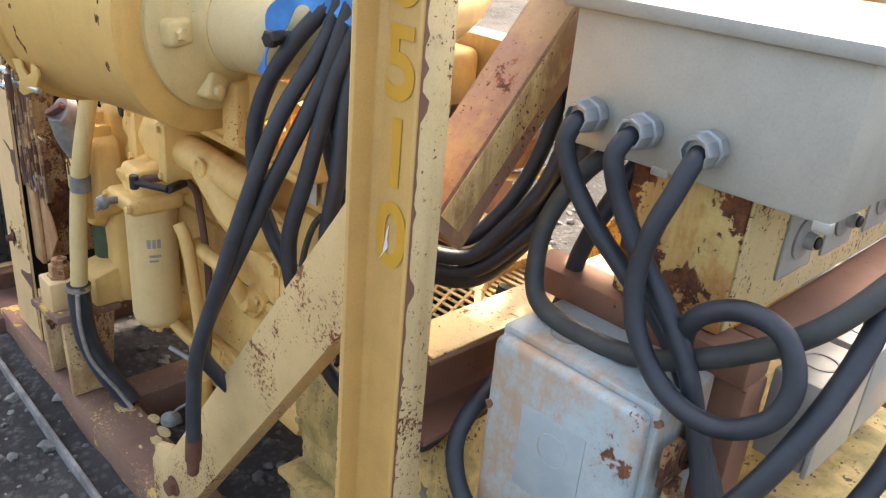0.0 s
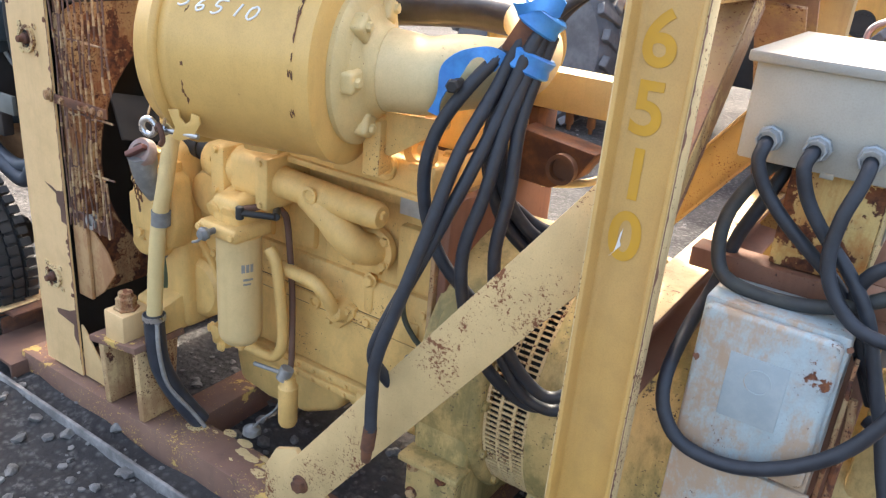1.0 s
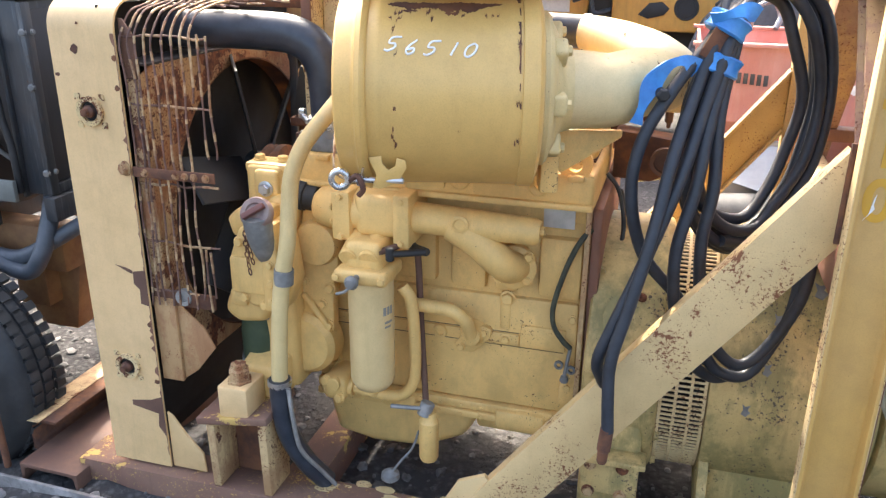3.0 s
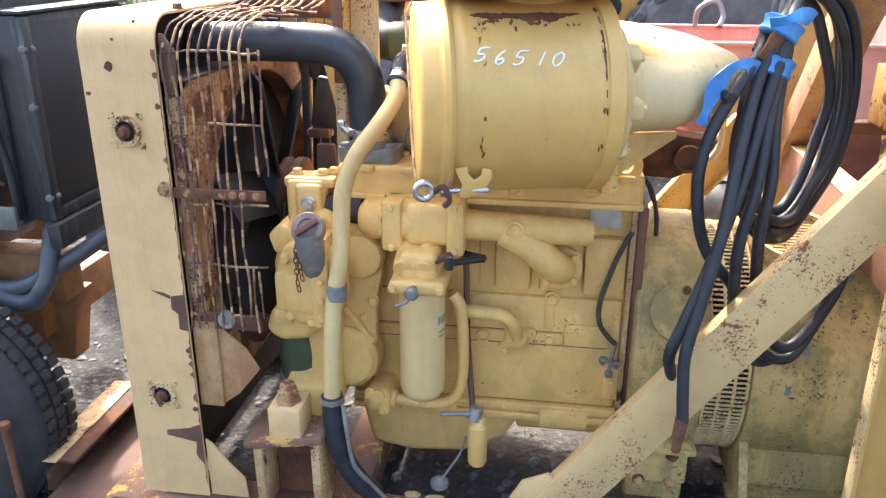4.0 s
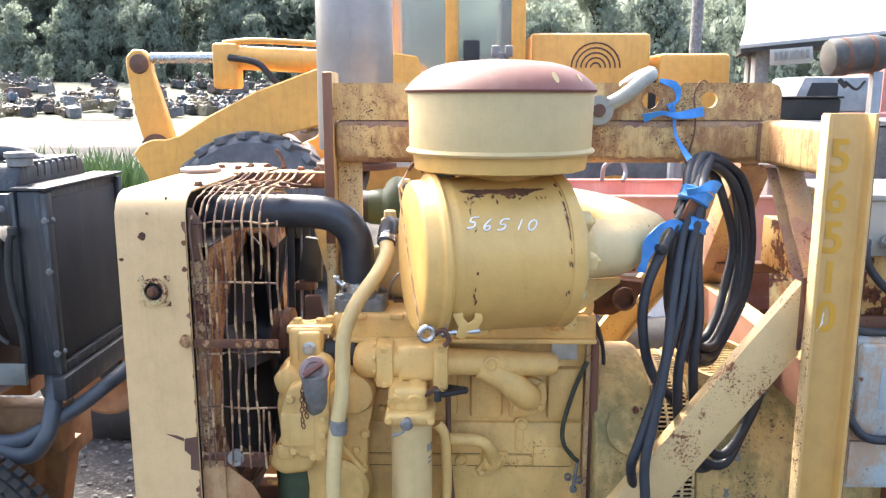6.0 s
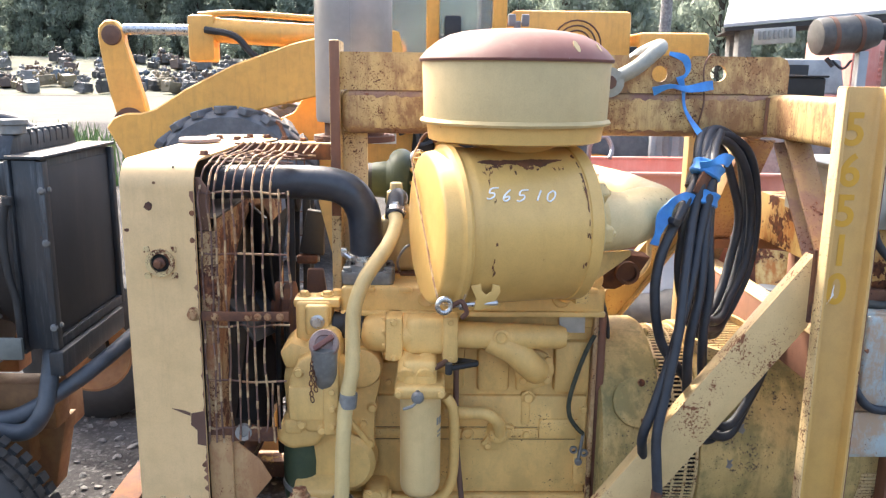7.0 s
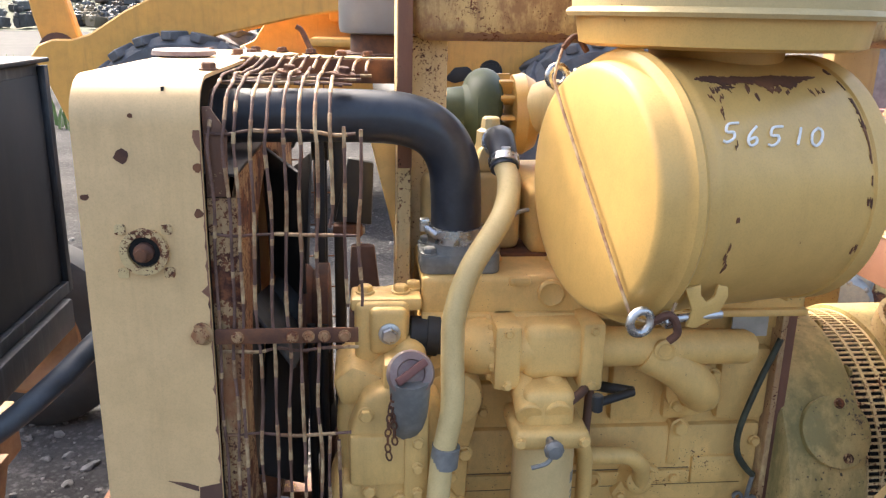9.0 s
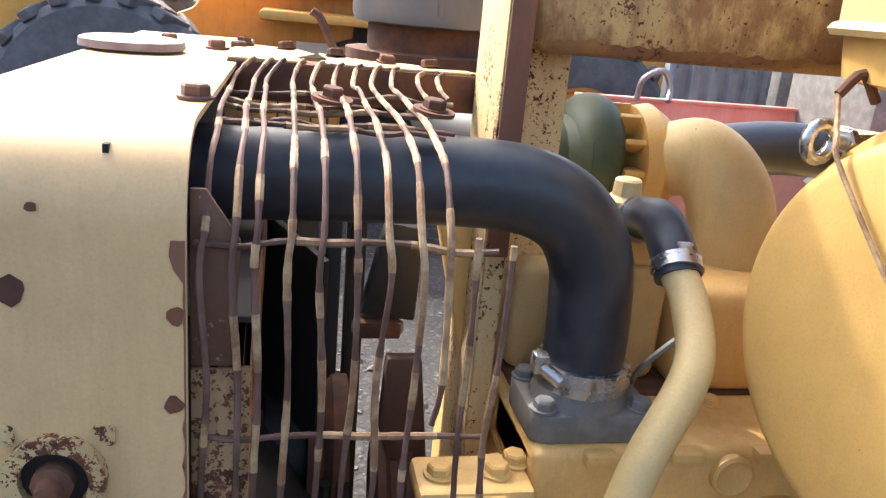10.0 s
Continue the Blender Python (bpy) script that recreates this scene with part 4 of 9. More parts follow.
wp = part("water_pump", bm_(
    box(-1.385, -1.285, 0.135, 0.215, 0.875, 1.012, 0.014, seg=3),
    box(-1.358, -1.290, 0.122, 0.16, 0.915, 1.004, 0.012, seg=3),
    box(-1.392, -1.262, 0.145, 0.222, 0.990, 1.016, 0.008, seg=2)), M_ENGINE, eng)
part("pump_spigot", bm_(cyl((-1.385, 0.20, 0.985), (-1.285, 0.20, 1.0), 0.026)), M_ENGINE, wp)
part("pump_foot", bm_(prism([(-1.39, 0.91), (-1.31, 0.88), (-1.30, 0.84), (-1.41, 0.83), (-1.425, 0.88)], "xz", 0.09, 0.24, 0.012)), M_ENGINE, wp)
for p in ((-1.365, 0.18, 1.017), (-1.30, 0.18, 1.017), (-1.275, 0.20, 1.017)):
    bolt(wp, p, (0, 0, 1), 0.014, M_ENGINE)
bolt(wp, (-1.322, 0.121, 0.958), (0, -1, 0), 0.016, M_STEEL)
part("coupling", bm_(cyl((-1.285, 0.165, 0.94), (-1.20, 0.165, 0.93), 0.034), cyl((-1.255, 0.165, 0.938), (-1.23, 0.165, 0.935), 0.039)), M_BLACK, eng, "black hose coupling")
fn = part("filler_neck", bm_(sweep([(-1.297, 0.085, 0.795), (-1.293, 0.055, 0.815), (-1.291, 0.025, 0.865), (-1.291, 0.012, 0.925)], 0.027, 16, 5, 0.036)), M_ALU, eng, "grey oil filler neck")
fcap = part("filler_cap", bm_(lathe((-1.291, 0.022, 0.925), (0.05, -0.80, 0.42), [(0, 0.040), (0.018, 0.040), (0.024, 0.036), (0.0245, 0.024), (0.020, 0.022), (0.020, 0)], 28)), M_CAPGREY, fn, "worn grey-red filler cap")
part("cap_lever", bm_(box(-0.030, 0.030, -0.007, 0.007, 0, 0.018, 0.003, Matrix.Translation((-1.290, 0.002, 0.937)) @ turn_to((0.05, -0.80, 0.42)) @ Matrix.Rotation(0.6, 4, "Z"))), M_DOME, fcap, "faded red cap lever")


def chain(pts, r, wire, parent, mat, name="chain"):
    ps = curve_pts(pts, 12)
    bm = bmesh.new()
    acc, last, k = 0.0, ps[0], 0
    for p in ps[1:]:
        acc += (p - last).length
        last_dir = (p - last).normalized()
        last = p
        if acc > r * 1.5:
            acc = 0
            k += 1
            m = Matrix.Translation(p) @ turn_to(last_dir) @ Matrix.Rotation(k * math.pi / 2, 4, "Z")
            loop = [m @ V((r * 0.55 * math.cos(a), 0, r * math.sin(a))) for a in [2 * math.pi * q / 10 for q in range(11)]]
            sweep(loop, wire, 5, 1, smooth=False)(bm)
    return part(name, bm, mat, parent)


chain([(-1.318, 0.0, 0.905), (-1.326, 0.01, 0.85), (-1.328, 0.02, 0.79), (-1.324, 0.02, 0.76)], 0.009, 0.0018, fn, M_RUST)
chain([(-1.312, 0.0, 0.90), (-1.318, 0.01, 0.85), (-1.316, 0.02, 0.80)], 0.009, 0.0018, fn, M_RUST)
part("bottom_hose", bm_(lathe((-1.375, 0.14, 0.42), (0.02, 0, 1), [(0, 0.05), (0.02, 0.055), (0.13, 0.058), (0.2, 0.052), (0.23, 0.05)], 24)), M_GREENHOSE, eng, "green radiator hose")
part("hose_outlet", bm_(prism([(-1.44, 0.63), (-1.40, 0.60), (-1.32, 0.61), (-1.29, 0.66), (-1.33, 0.70), (-1.42, 0.69)], "xz", 0.06, 0.22, 0.02, seg=3)), M_ENGINE, eng)
for z, tl in ((0.46, 0.25), (0.62, 0.28)):
    part("hose_clamp", bm_(ring(V((-1.373, 0.14, z)) , (tl, -0.15, 1), 0.062, 0.055, 0.014)), M_DULL, eng)
# breather tube in front of the timing case
bt = part("breather_tube", bm_(sweep([(-1.111, 0.215, 1.249), (-1.107, 0.18, 1.220), (-1.128, 0.115, 1.175), (-1.185, 0.075, 1.095), (-1.213, 0.055, 1.02), (-1.217, 0.04, 0.95), (-1.218, 0.02, 0.86), (-1.235, 0.01, 0.76), (-1.243, 0.0, 0.65), (-1.247, -0.01, 0.52), (-1.247, -0.015, 0.478)], 0.0205, 18, 6)), M_PIPE, eng, "smooth yellow breather tube")
part("upper_clamp", bm_(ring((-1.1105, 0.210, 1.246), (0.1, 0.75, 0.65), 0.0275, 0.0225, 0.016), box(-1.118, -1.100, 0.205, 0.222, 1.268, 1.282, 0.003)), M_STEEL, bt, "steel worm clamp")
part("tube_clamp", bm_(ring((-1.231, 0.012, 0.755), (0.1, 0, 1), 0.0245, 0.019, 0.038)), M_ALU, bt, "grey sleeve clamp")
part("top_hose", bm_(sweep([(-1.106, 0.365, 1.256), (-1.106, 0.33, 1.276), (-1.107, 0.28, 1.284), (-1.110, 0.238, 1.268), (-1.110, 0.21, 1.241)], 0.0262, 16, 5)), M_HOSE, bt)
part("hose_band", bm_(ring((-1.110, 0.226, 1.258), (0.04, -0.6, -0.8), 0.029, 0.025, 0.013)), M_STEEL, bt)
part("hose_band", bm_(ring((-1.106, 0.335, 1.274), (0.0, 1, -0.5), 0.029, 0.025, 0.013)), M_STEEL, bt)
part("lower_hose", bm_(sweep([(-1.246, -0.015, 0.50), (-1.245, -0.015, 0.43), (-1.235, -0.01, 0.34), (-1.205, 0.02, 0.24), (-1.165, 0.06, 0.155)], 0.028, 16, 6)), M_HOSE, bt, "black rubber drain hose")
part("hose_band", bm_(ring((-1.246, -0.015, 0.485), (0, 0, 1), 0.031, 0.027, 0.014)), M_STEEL, bt)
part("grey_wire", bm_(sweep([(-1.215, -0.03, 0.485), (-1.205, -0.035, 0.40), (-1.195, -0.02, 0.30), (-1.16, 0.025, 0.21), (-1.135, 0.05, 0.155)], 0.006, 8, 6)), M_DULL, bt)

# thermostat housing and coolant hose to the radiator
th = part("thermostat_flange", bm_(
    prism(rounded(-1.188, 0.245, 0.150, 0.115, 0.02), "xy", 1.046, 1.082, 0.004),
    lathe((-1.193, 0.242, 1.082), (0, 0, 1), [(0, 0.058), (0.015, 0.054), (0.04, 0.052)], 28)), M_ALU, eng, "grey cast thermostat outlet")
for p in ((-1.246, 0.205, 1.082), (-1.130, 0.205, 1.082), (-1.246, 0.286, 1.082), (-1.130, 0.286, 1.082)):
    bolt(th, p, (0, 0, 1), 0.013, M_ALU)
part("thermostat_base", bm_(box(-1.262, -1.112, 0.185, 0.34, 0.975, 1.045, 0.012, seg=3)), M_ENGINE, eng)
part("sleeve", bm_(ring((-1.193, 0.242, 1.10), (0, 0, 1), 0.054, 0.045, 0.028)), M_STEEL, th)
hose = thing("radiator_hose", "thick black rubber coolant hose from radiator to thermostat", "hose", (-1.193, 0.242, 1.12))
part("hose_body", bm_(sweep([(-1.193, 0.242, 1.105), (-1.195, 0.242, 1.19), (-1.203, 0.242, 1.25), (-1.232, 0.242, 1.298), (-1.285, 0.242, 1.324), (-1.37, 0.242, 1.331), (-1.50, 0.242, 1.331), (-1.63, 0.242, 1.329)], 0.0475, 28, 8)), M_HOSE, hose)
part("clamp", bm_(ring((-1.193, 0.242, 1.106), (0.06, 0.12, 1), 0.057, 0.0535, 0.014), cyl((-1.258, 0.215, 1.135), (-1.232, 0.198, 1.118), 0.008), box(-1.264, -1.246, 0.205, 0.222, 1.124, 1.148, 0.003)), M_STEEL, hose, "steel worm clamp")
# turbocharger, exhaust elbow
part("turbo_intake", bm_(sweep([(-0.91, 0.45, 1.03), (-0.91, 0.45, 1.14), (-0.912, 0.452, 1.235), (-0.925, 0.462, 1.29), (-0.955, 0.49, 1.325), (-0.99, 0.52, 1.315)], 0.068, 32, 7, 0.054), box(-0.99, -0.83, 0.38, 0.52, 1.03, 1.06, 0.01)), M_PIPE, eng, "cast intake elbow")
tu = part("compressor_housing", bm_(lathe((-0.985, 0.56, 1.30), (-1, 0, 0), [(0, 0.05), (0.005, 0.075), (0.03, 0.09), (0.055, 0.085), (0.06, 0.06)], 30)), M_CLEANER, eng, "yellow turbo compressor")
for k in range(12):
    a = 2 * math.pi * k / 12
    part("fin", bm_(box(-1.075, -1.045, -0.004, 0.004, 0.055, 0.088, 0.001, Matrix.Translation((0, 0.56, 1.30)) @ Matrix.Rotation(a, 4, "X"))), M_CLEANER, tu)
part("turbine_housing", bm_(sweep([(-1.105 + 0.004 * q / 14, 0.56 + 0.058 * math.cos(radians(250 - 24 * q)), 1.295 + 0.062 * math.sin(radians(250 - 24 * q))) for q in range(15)], 0.030, 20, 3, 0.056), lathe((-1.075, 0.56, 1.30), (-1, 0, 0), [(0, 0.05), (0.008, 0.088), (0.05, 0.088), (0.075, 0.06), (0.12, 0.055)], 28)), M_GREENHOSE, eng, "soot-dark turbine scroll")
part("exhaust_pipe", bm_(sweep([(-1.16, 0.56, 1.30), (-1.215, 0.58, 1.30), (-1.27, 0.66, 1.31), (-1.29, 0.80, 1.33), (-1.29, 0.95, 1.37), (-1.29, 0.99, 1.42)], 0.052, 20, 6)), M_BLACK, eng, "black exhaust pipe")
part("turbo_stand", bm_(box(-1.12, -1.03, 0.52, 0.62, 1.10, 1.24, 0.015)), M_RUST, eng)
part("breather_box", bm_(box(-1.160, -1.05, 0.33, 0.43, 1.05, 1.215, 0.02, seg=3), prism([(-1.15, 1.21), (-1.06, 1.21), (-1.09, 1.262), (-1.135, 1.262)], "xz", 0.335, 0.42, 0.008), lathe((-1.113, 0.372, 1.238), (0, 0, 1), [(0, 0.03), (0.05, 0.028), (0.056, 0.02), (0.075, 0.018), (0.078, 0.014)], 8)), M_PIPE, eng)
part("rear_tower", bm_(box(-1.25, -1.165, 0.36, 0.46, 1.05, 1.20, 0.02, seg=3)), M_PIPE, eng)
part("intake_hose", bm_(sweep([(-0.985, 0.57, 1.30), (-0.90, 0.60, 1.31), (-0.75, 0.65, 1.32), (-0.60, 0.665, 1.315)], 0.045, 18, 6)), M_HOSE, eng, "black intake hose")
part("intake_band", bm_(ring((-0.62, 0.663, 1.315), (1, 0.03, 0), 0.049, 0.044, 0.02)), M_STEEL, eng)
hsd = part("heat_shield", bm_(box(-0.62, -0.228, 0.62, 0.70, 1.118, 1.215, 0.005)), M_PIPE, eng, "cream square duct")
# dark panel on the closed box end, painted for the shade inside a duct
part("duct_shade", bm_(box(-0.2285, -0.2262, 0.627, 0.693, 1.125, 1.208, 0.0008)), M_HOLLOWSHADE, hsd, "dark panel painted as the shade inside the open duct")
for x in (-0.43, -0.37, -0.31):
    part("stud", bm_(cyl((x, 0.65, 1.085), (x, 0.65, 1.119), 0.011, seg=10), cyl((x, 0.65, 1.070), (x, 0.65, 1.086), 0.006, seg=8)), M_BROWN, hsd)
part("drain_hose", bm_(sweep([(-0.262, 0.645, 1.118), (-0.262, 0.64, 1.06), (-0.272, 0.62, 1.01), (-0.31, 0.60, 0.975), (-0.37, 0.58, 0.955), (-0.44, 0.56, 0.945)], 0.010, 10, 6)), M_OUTLET, hsd, "cream rubber drain hose")
ebk = part("exhaust_bracket", bm_(prism([(-0.50, 1.085), (-0.29, 1.06), (-0.335, 0.985), (-0.40, 0.95), (-0.50, 0.955)], "xz", 0.515, 0.60, 0.006)), M_RUST, eng, "brown rusted exhaust casting")
part("port_ring", bm_(ring((-0.367, 0.515, 1.010), (0, -1, 0), 0.038, 0.028, 0.022, 28), cyl((-0.367, 0.52, 1.010), (-0.367, 0.512, 1.010), 0.029)), M_BROWN, ebk, "round open port")
part("exhaust_manifold", bm_(lathe((-1.05, 0.68, 1.06), (1, 0, 0), [(0, 0.05), (0.5, 0.05), (0.52, 0.04)], 20), box(-0.62, -0.50, 0.62, 0.74, 1.0, 1.12, 0.02)), M_RUST, eng)
# starter-side harness and rusty edge by the flywheel housing
part("harness", bm_(sweep([(-0.515, 0.23, 0.90), (-0.54, 0.21, 0.87), (-0.568, 0.205, 0.80), (-0.593, 0.208, 0.70), (-0.590, 0.212, 0.64), (-0.565, 0.215, 0.60), (-0.545, 0.218, 0.58)], 0.0068, 8, 6)), M_GREENWIRE, eng, "frayed green wiring")
part("harness_end", bm_(sweep([(-0.545, 0.218, 0.58), (-0.55, 0.218, 0.545), (-0.556, 0.218, 0.50)], 0.005, 6), ring((-0.572, 0.222, 0.528), (0, -1, 0), 0.012, 0.006, 0.006, 16), ring((-0.540, 0.222, 0.518), (0, -1, 0), 0.012, 0.006, 0.006, 16), cyl((-0.556, 0.226, 0.49), (-0.556, 0.212, 0.488), 0.011)), M_ALU, eng)
part("rust_seam", bm_(box(-0.516, -0.490, 0.225, 0.74, 0.30, 0.955, 0.008)), M_BAND, eng, "rusty joint face by the flywheel housing")
part("joint_flange", bm_(box(-0.530, -0.5165, 0.215, 0.72, 0.36, 0.99, 0.003)), M_LEG, eng, "rust-run joint flange")
part("sensor_wire", bm_(sweep([(-1.10, 0.30, 1.06), (-1.105, 0.27, 1.10), (-1.08, 0.25, 1.145), (-1.05, 0.27, 1.15)], 0.004, 7, 5)), M_DULL, eng)
part("thin_pipe", bm_(sweep([(-0.505, 0.42, 0.99), (-0.47, 0.40, 0.95), (-0.45, 0.38, 0.86), (-0.46, 0.34, 0.76), (-0.475, 0.30, 0.70)], 0.006, 8, 6), sweep([(-0.47, 0.46, 0.94), (-0.44, 0.44, 0.85), (-0.445, 0.40, 0.74)], 0.005, 8, 5)), M_OLDCABLE, eng, "dark loose wires")
# front engine mount
mt = thing("engine_mount", "rusty cream engine mount stand bolted to the skid", "engine mount", (-1.36, 0.03, 0.15))
part("leg_plate", bm_(prism([(-0.047, 0.152), (0.06, 0.152), (0.085, 0.375), (-0.055, 0.350)], "yz", -1.452, -1.428, 0.004)), M_LEG, mt)
part("leg_plate", bm_(prism([(-0.047, 0.152), (0.06, 0.152), (0.085, 0.405), (-0.055, 0.388)], "yz", -1.300, -1.276, 0.004)), M_LEG, mt)
part("back_plate", bm_(box(-1.428, -1.300, 0.045, 0.060, 0.152, 0.372, 0.003)), M_RUST, mt)
part("cap_plate", bm_(box(-1.47, -1.262, -0.070, 0.095, 0.372, 0.392, 0.003, Matrix.Translation((-1.366, 0, 0.38)) @ pose(0, 0, 0, 0, -9, 0) @ Matrix.Translation((1.366, 0, -0.38)))), M_RAIL, mt)
part("isolator", bm_(box(-1.402, -1.318, -0.062, 0.035, 0.388, 0.478, 0.006)), M_RAD, mt)
part("mount_arm", bm_(prism([(0.035, 0.40), (0.035, 0.49), (0.14, 0.52), (0.26, 0.52), (0.26, 0.40)], "yz", -1.39, -1.27, 0.01)), M_ENGINE, mt)
part("nut", bm_(lathe((-1.36, -0.018, 0.478), (0, 0, 1), [(0, 0.034), (0.006, 0.034), (0.007, 0.028), (0.034, 0.028), (0.038, 0.024)], 6), lathe((-1.36, -0.018, 0.516), (0, 0, 1), [(0, 0.02), (0.012, 0.02)], 8)), M_RADRUST, mt)


# ---- radiator with fan shroud and wire guard ----
rad = thing("radiator", "tall cream-painted radiator shell with rusted side and flaked paint", "radiator", (-1.69, 0.47, 0.15))
def hood(x0, x1, y0, y1, z0, z1, r, t):
    """Bent sheet: two sides and a top with round corners."""
    def f(bm):
        n = 6
        def line(ins):
            rr = r - ins
            pts = [(y0 + ins, z0)]
            pts += [(y0 + r - rr * math.cos(radians(90 * k / n)), z1 - r + rr * math.sin(radians(90 * k / n))) for k in range(n + 1)]
            pts += [(y1 - r + rr * math.sin(radians(90 * k / n)), z1 - r + rr * math.cos(radians(90 * k / n))) for k in range(n + 1)]
            return pts + [(y1 - ins, z0)]
        o, i = line(0), line(t)
        rows = [[(x0, *p) for p in o] , [(x1, *p) for p in o], [(x1, *p) for p in i], [(x0, *p) for p in i]]
        vs = [[bm.verts.new(p) for p in row] for row in rows]
        m = len(o)
        for k in range(4):
            a, b = vs[k], vs[(k + 1) % 4]
            for q in range(m - 1):
                bm.faces.new((a[q], a[q + 1], b[q + 1], b[q]))
        for q in (0, m - 1):
            bm.faces.new([v[q] for v in vs])
        bmesh.ops.recalc_face_normals(bm, faces=bm.faces)
    return f


shell_ = part("shell", bm_(hood(-1.785, -1.603, -0.02, 0.96, 0.16, 1.415, 0.07, 0.006)), M_RAD, rad)
# core coloured near-black for the shade inside the shell
part("core", bm_(box(-1.775, -1.66, -0.005, 0.945, 0.20, 1.39, 0.004)), M_HOLLOWSHADE, rad)
for out in ([(-1.640, 0.748), (-1.6045, 0.755), (-1.6045, 0.655), (-1.628, 0.66), (-1.626, 0.70), (-1.642, 0.715)], [(-1.69, 0.762), (-1.66, 0.757), (-1.642, 0.750), (-1.642, 0.741), (-1.66, 0.748)], [(-1.64, 0.37), (-1.6045, 0.385), (-1.6045, 0.26), (-1.625, 0.29), (-1.62, 0.33), (-1.70, 0.345), (-1.70, 0.36)]):
    part("flaked_patch", bm_(prism(out, "xz", -0.0213, -0.0195)), M_BROWN, shell_, "bare brown patch of lost paint")
for z in (1.157, 0.468):
    rg = part("bolt_ring", bm_(ring((-1.695, -0.019, z), (0, -1, 0), 0.036, 0.024, 0.010), *[prism(rounded(-1.695 + 0.034 * a_, z + 0.034 * b_, 0.016, 0.016, 0.004), "xz", -0.0225, -0.019) for a_ in (-1, 1) for b_ in (-1, 1)]), M_FLANGE, shell_)
    # dark disc painted in for the shade within the ring
    part("socket", bm_(cyl((-1.695, -0.022, z), (-1.695, -0.0205, z), 0.0235)), M_HOLLOWSHADE, rg)
    part("mount_stud", bm_(lathe((-1.695, -0.021, z), (0, -1, 0), [(0, 0.015), (0.012, 0.015), (0.016, 0.010), (0.028, 0.009), (0.03, 0)], 10)), M_RUST, rg)
er_ = random.Random(23)
edge_r = [(-1.6038, 0.20), (-1.6038, 1.34)] + [(-1.6038 - 0.0012 - 0.013 * er_.random() ** 6, 1.34 - 1.14 * k / 110) for k in range(111)]
part("edge_rust", bm_(prism(edge_r, "xz", -0.0209, -0.0190)), M_BAND, shell_, "ragged rust along the shell edge")
hr = random.Random(17)
for x, z, r in ((-1.718, 1.302, 0.011), (-1.61, 1.285, 0.007), (-1.612, 1.215, 0.007), (-1.612, 0.60, 0.007), (-1.612, 0.43, 0.008), (-1.775, 1.24, 0.006), (-1.70, 1.36, 0.004)):
    part("rust_hole", bm_(prism([(x + r * hr.uniform(0.7, 1.2) * math.cos(0.7 * q), z + r * hr.uniform(0.7, 1.2) * math.sin(0.7 * q)) for q in range(9)], "xz", -0.0211, -0.0199)), M_RUST, shell_)
for x, y in ((-1.613, 0.130), (-1.612, 0.64), (-1.641, 0.632), (-1.712, 0.684)):
    bolt(rad, (x, y, 1.416), (0, 0, 1), 0.0125, M_BROWN)
part("filler_cap", bm_(lathe((-1.735, 0.53, 1.41), (0, 0, 1), [(0, 0.05), (0.007, 0.052), (0.009, 0.066), (0.018, 0.064), (0.021, 0.056)], 11)), M_CAPGREY, rad, "rusty filler cap")
# fan shroud panel with its round opening
def shroud_panel(bm):
    cy, cz, r, n = 0.475, 0.825, 0.402, 96
    y0, y1, z0, z1 = 0.0, 0.94, 0.44, 1.262
    for x in (-1.565, -1.56):
        a, b = [], []
        for i in range(n):
            an = 2 * math.pi * i / n
            dx, dz = math.cos(an), math.sin(an)
            k = min(((y1 if dx > 0 else y0) - cy) / dx if abs(dx) > 1e-6 else 9, ((z1 if dz > 0 else z0) - cz) / dz if abs(dz) > 1e-6 else 9)
            q = min(r, k - 0.006)
            a.append(bm.verts.new((x, cy + q * dx, cz + q * dz)))
            b.append(bm.verts.new((x, cy + k * dx, cz + k * dz)))
        for i in range(n):
            j = (i + 1) % n
            bm.faces.new((a[i], a[j], b[j], b[i]))
    bmesh.ops.recalc_face_normals(bm, faces=bm.faces)


sh = part("fan_shroud", bm_(shroud_panel, box(-1.603, -1.56, -0.002, 0.006, 0.44, 1.234, 0.001), box(-1.603, -1.56, 0.93, 0.938, 0.44, 1.262, 0.001)), M_RADRUST, rad, "rust-streaked fan shroud")
part("shroud_edge", bm_(prism([(-1.603, 1.236), (-1.572, 1.236), (-1.568, 1.335), (-1.592, 1.372), (-1.603, 1.372)], "xz", 0.000, 0.005, 0.001)), M_DARKBAND, sh, "grey-brown rusted edge strip")
# added dark lid that closes the shroud top and keeps the sun out
part("added_shroud_lid", bm_(box(-1.655, -1.56, 0.02, 0.94, 1.2625, 1.268, 0.001)), M_SHROUD, sh)
part("shroud_lip", bm_(ring((-1.62, 0.475, 0.825), (1, 0, 0), 0.406, 0.398, 0.059, 72)), M_RUST, sh)
# dark sheet that paints the shade behind the fan opening
part("shroud_inside", bm_(box(-1.659, -1.655, 0.0, 0.94, 0.25, 1.40, 0)), M_HOLLOWSHADE, sh)
part("lower_gusset", bm_(prism([(-1.603, 0.67), (-1.55, 0.67), (-1.47, 0.60), (-1.44, 0.545), (-1.50, 0.47), (-1.54, 0.44), (-1.603, 0.44)], "xz", 0.008, 0.014, 0.001), box(-1.603, -1.54, -0.004, 0.007, 0.435, 0.68, 0.002)), M_GUSSET, rad, "brown rusted gusset plate")
part("foot_gusset", bm_(prism([(-1.60, 0.16), (-1.60, 0.335), (-1.585, 0.325), (-1.545, 0.27), (-1.50, 0.22), (-1.495, 0.16)], "xz", -0.012, -0.006, 0.001)), M_RAD, rad)
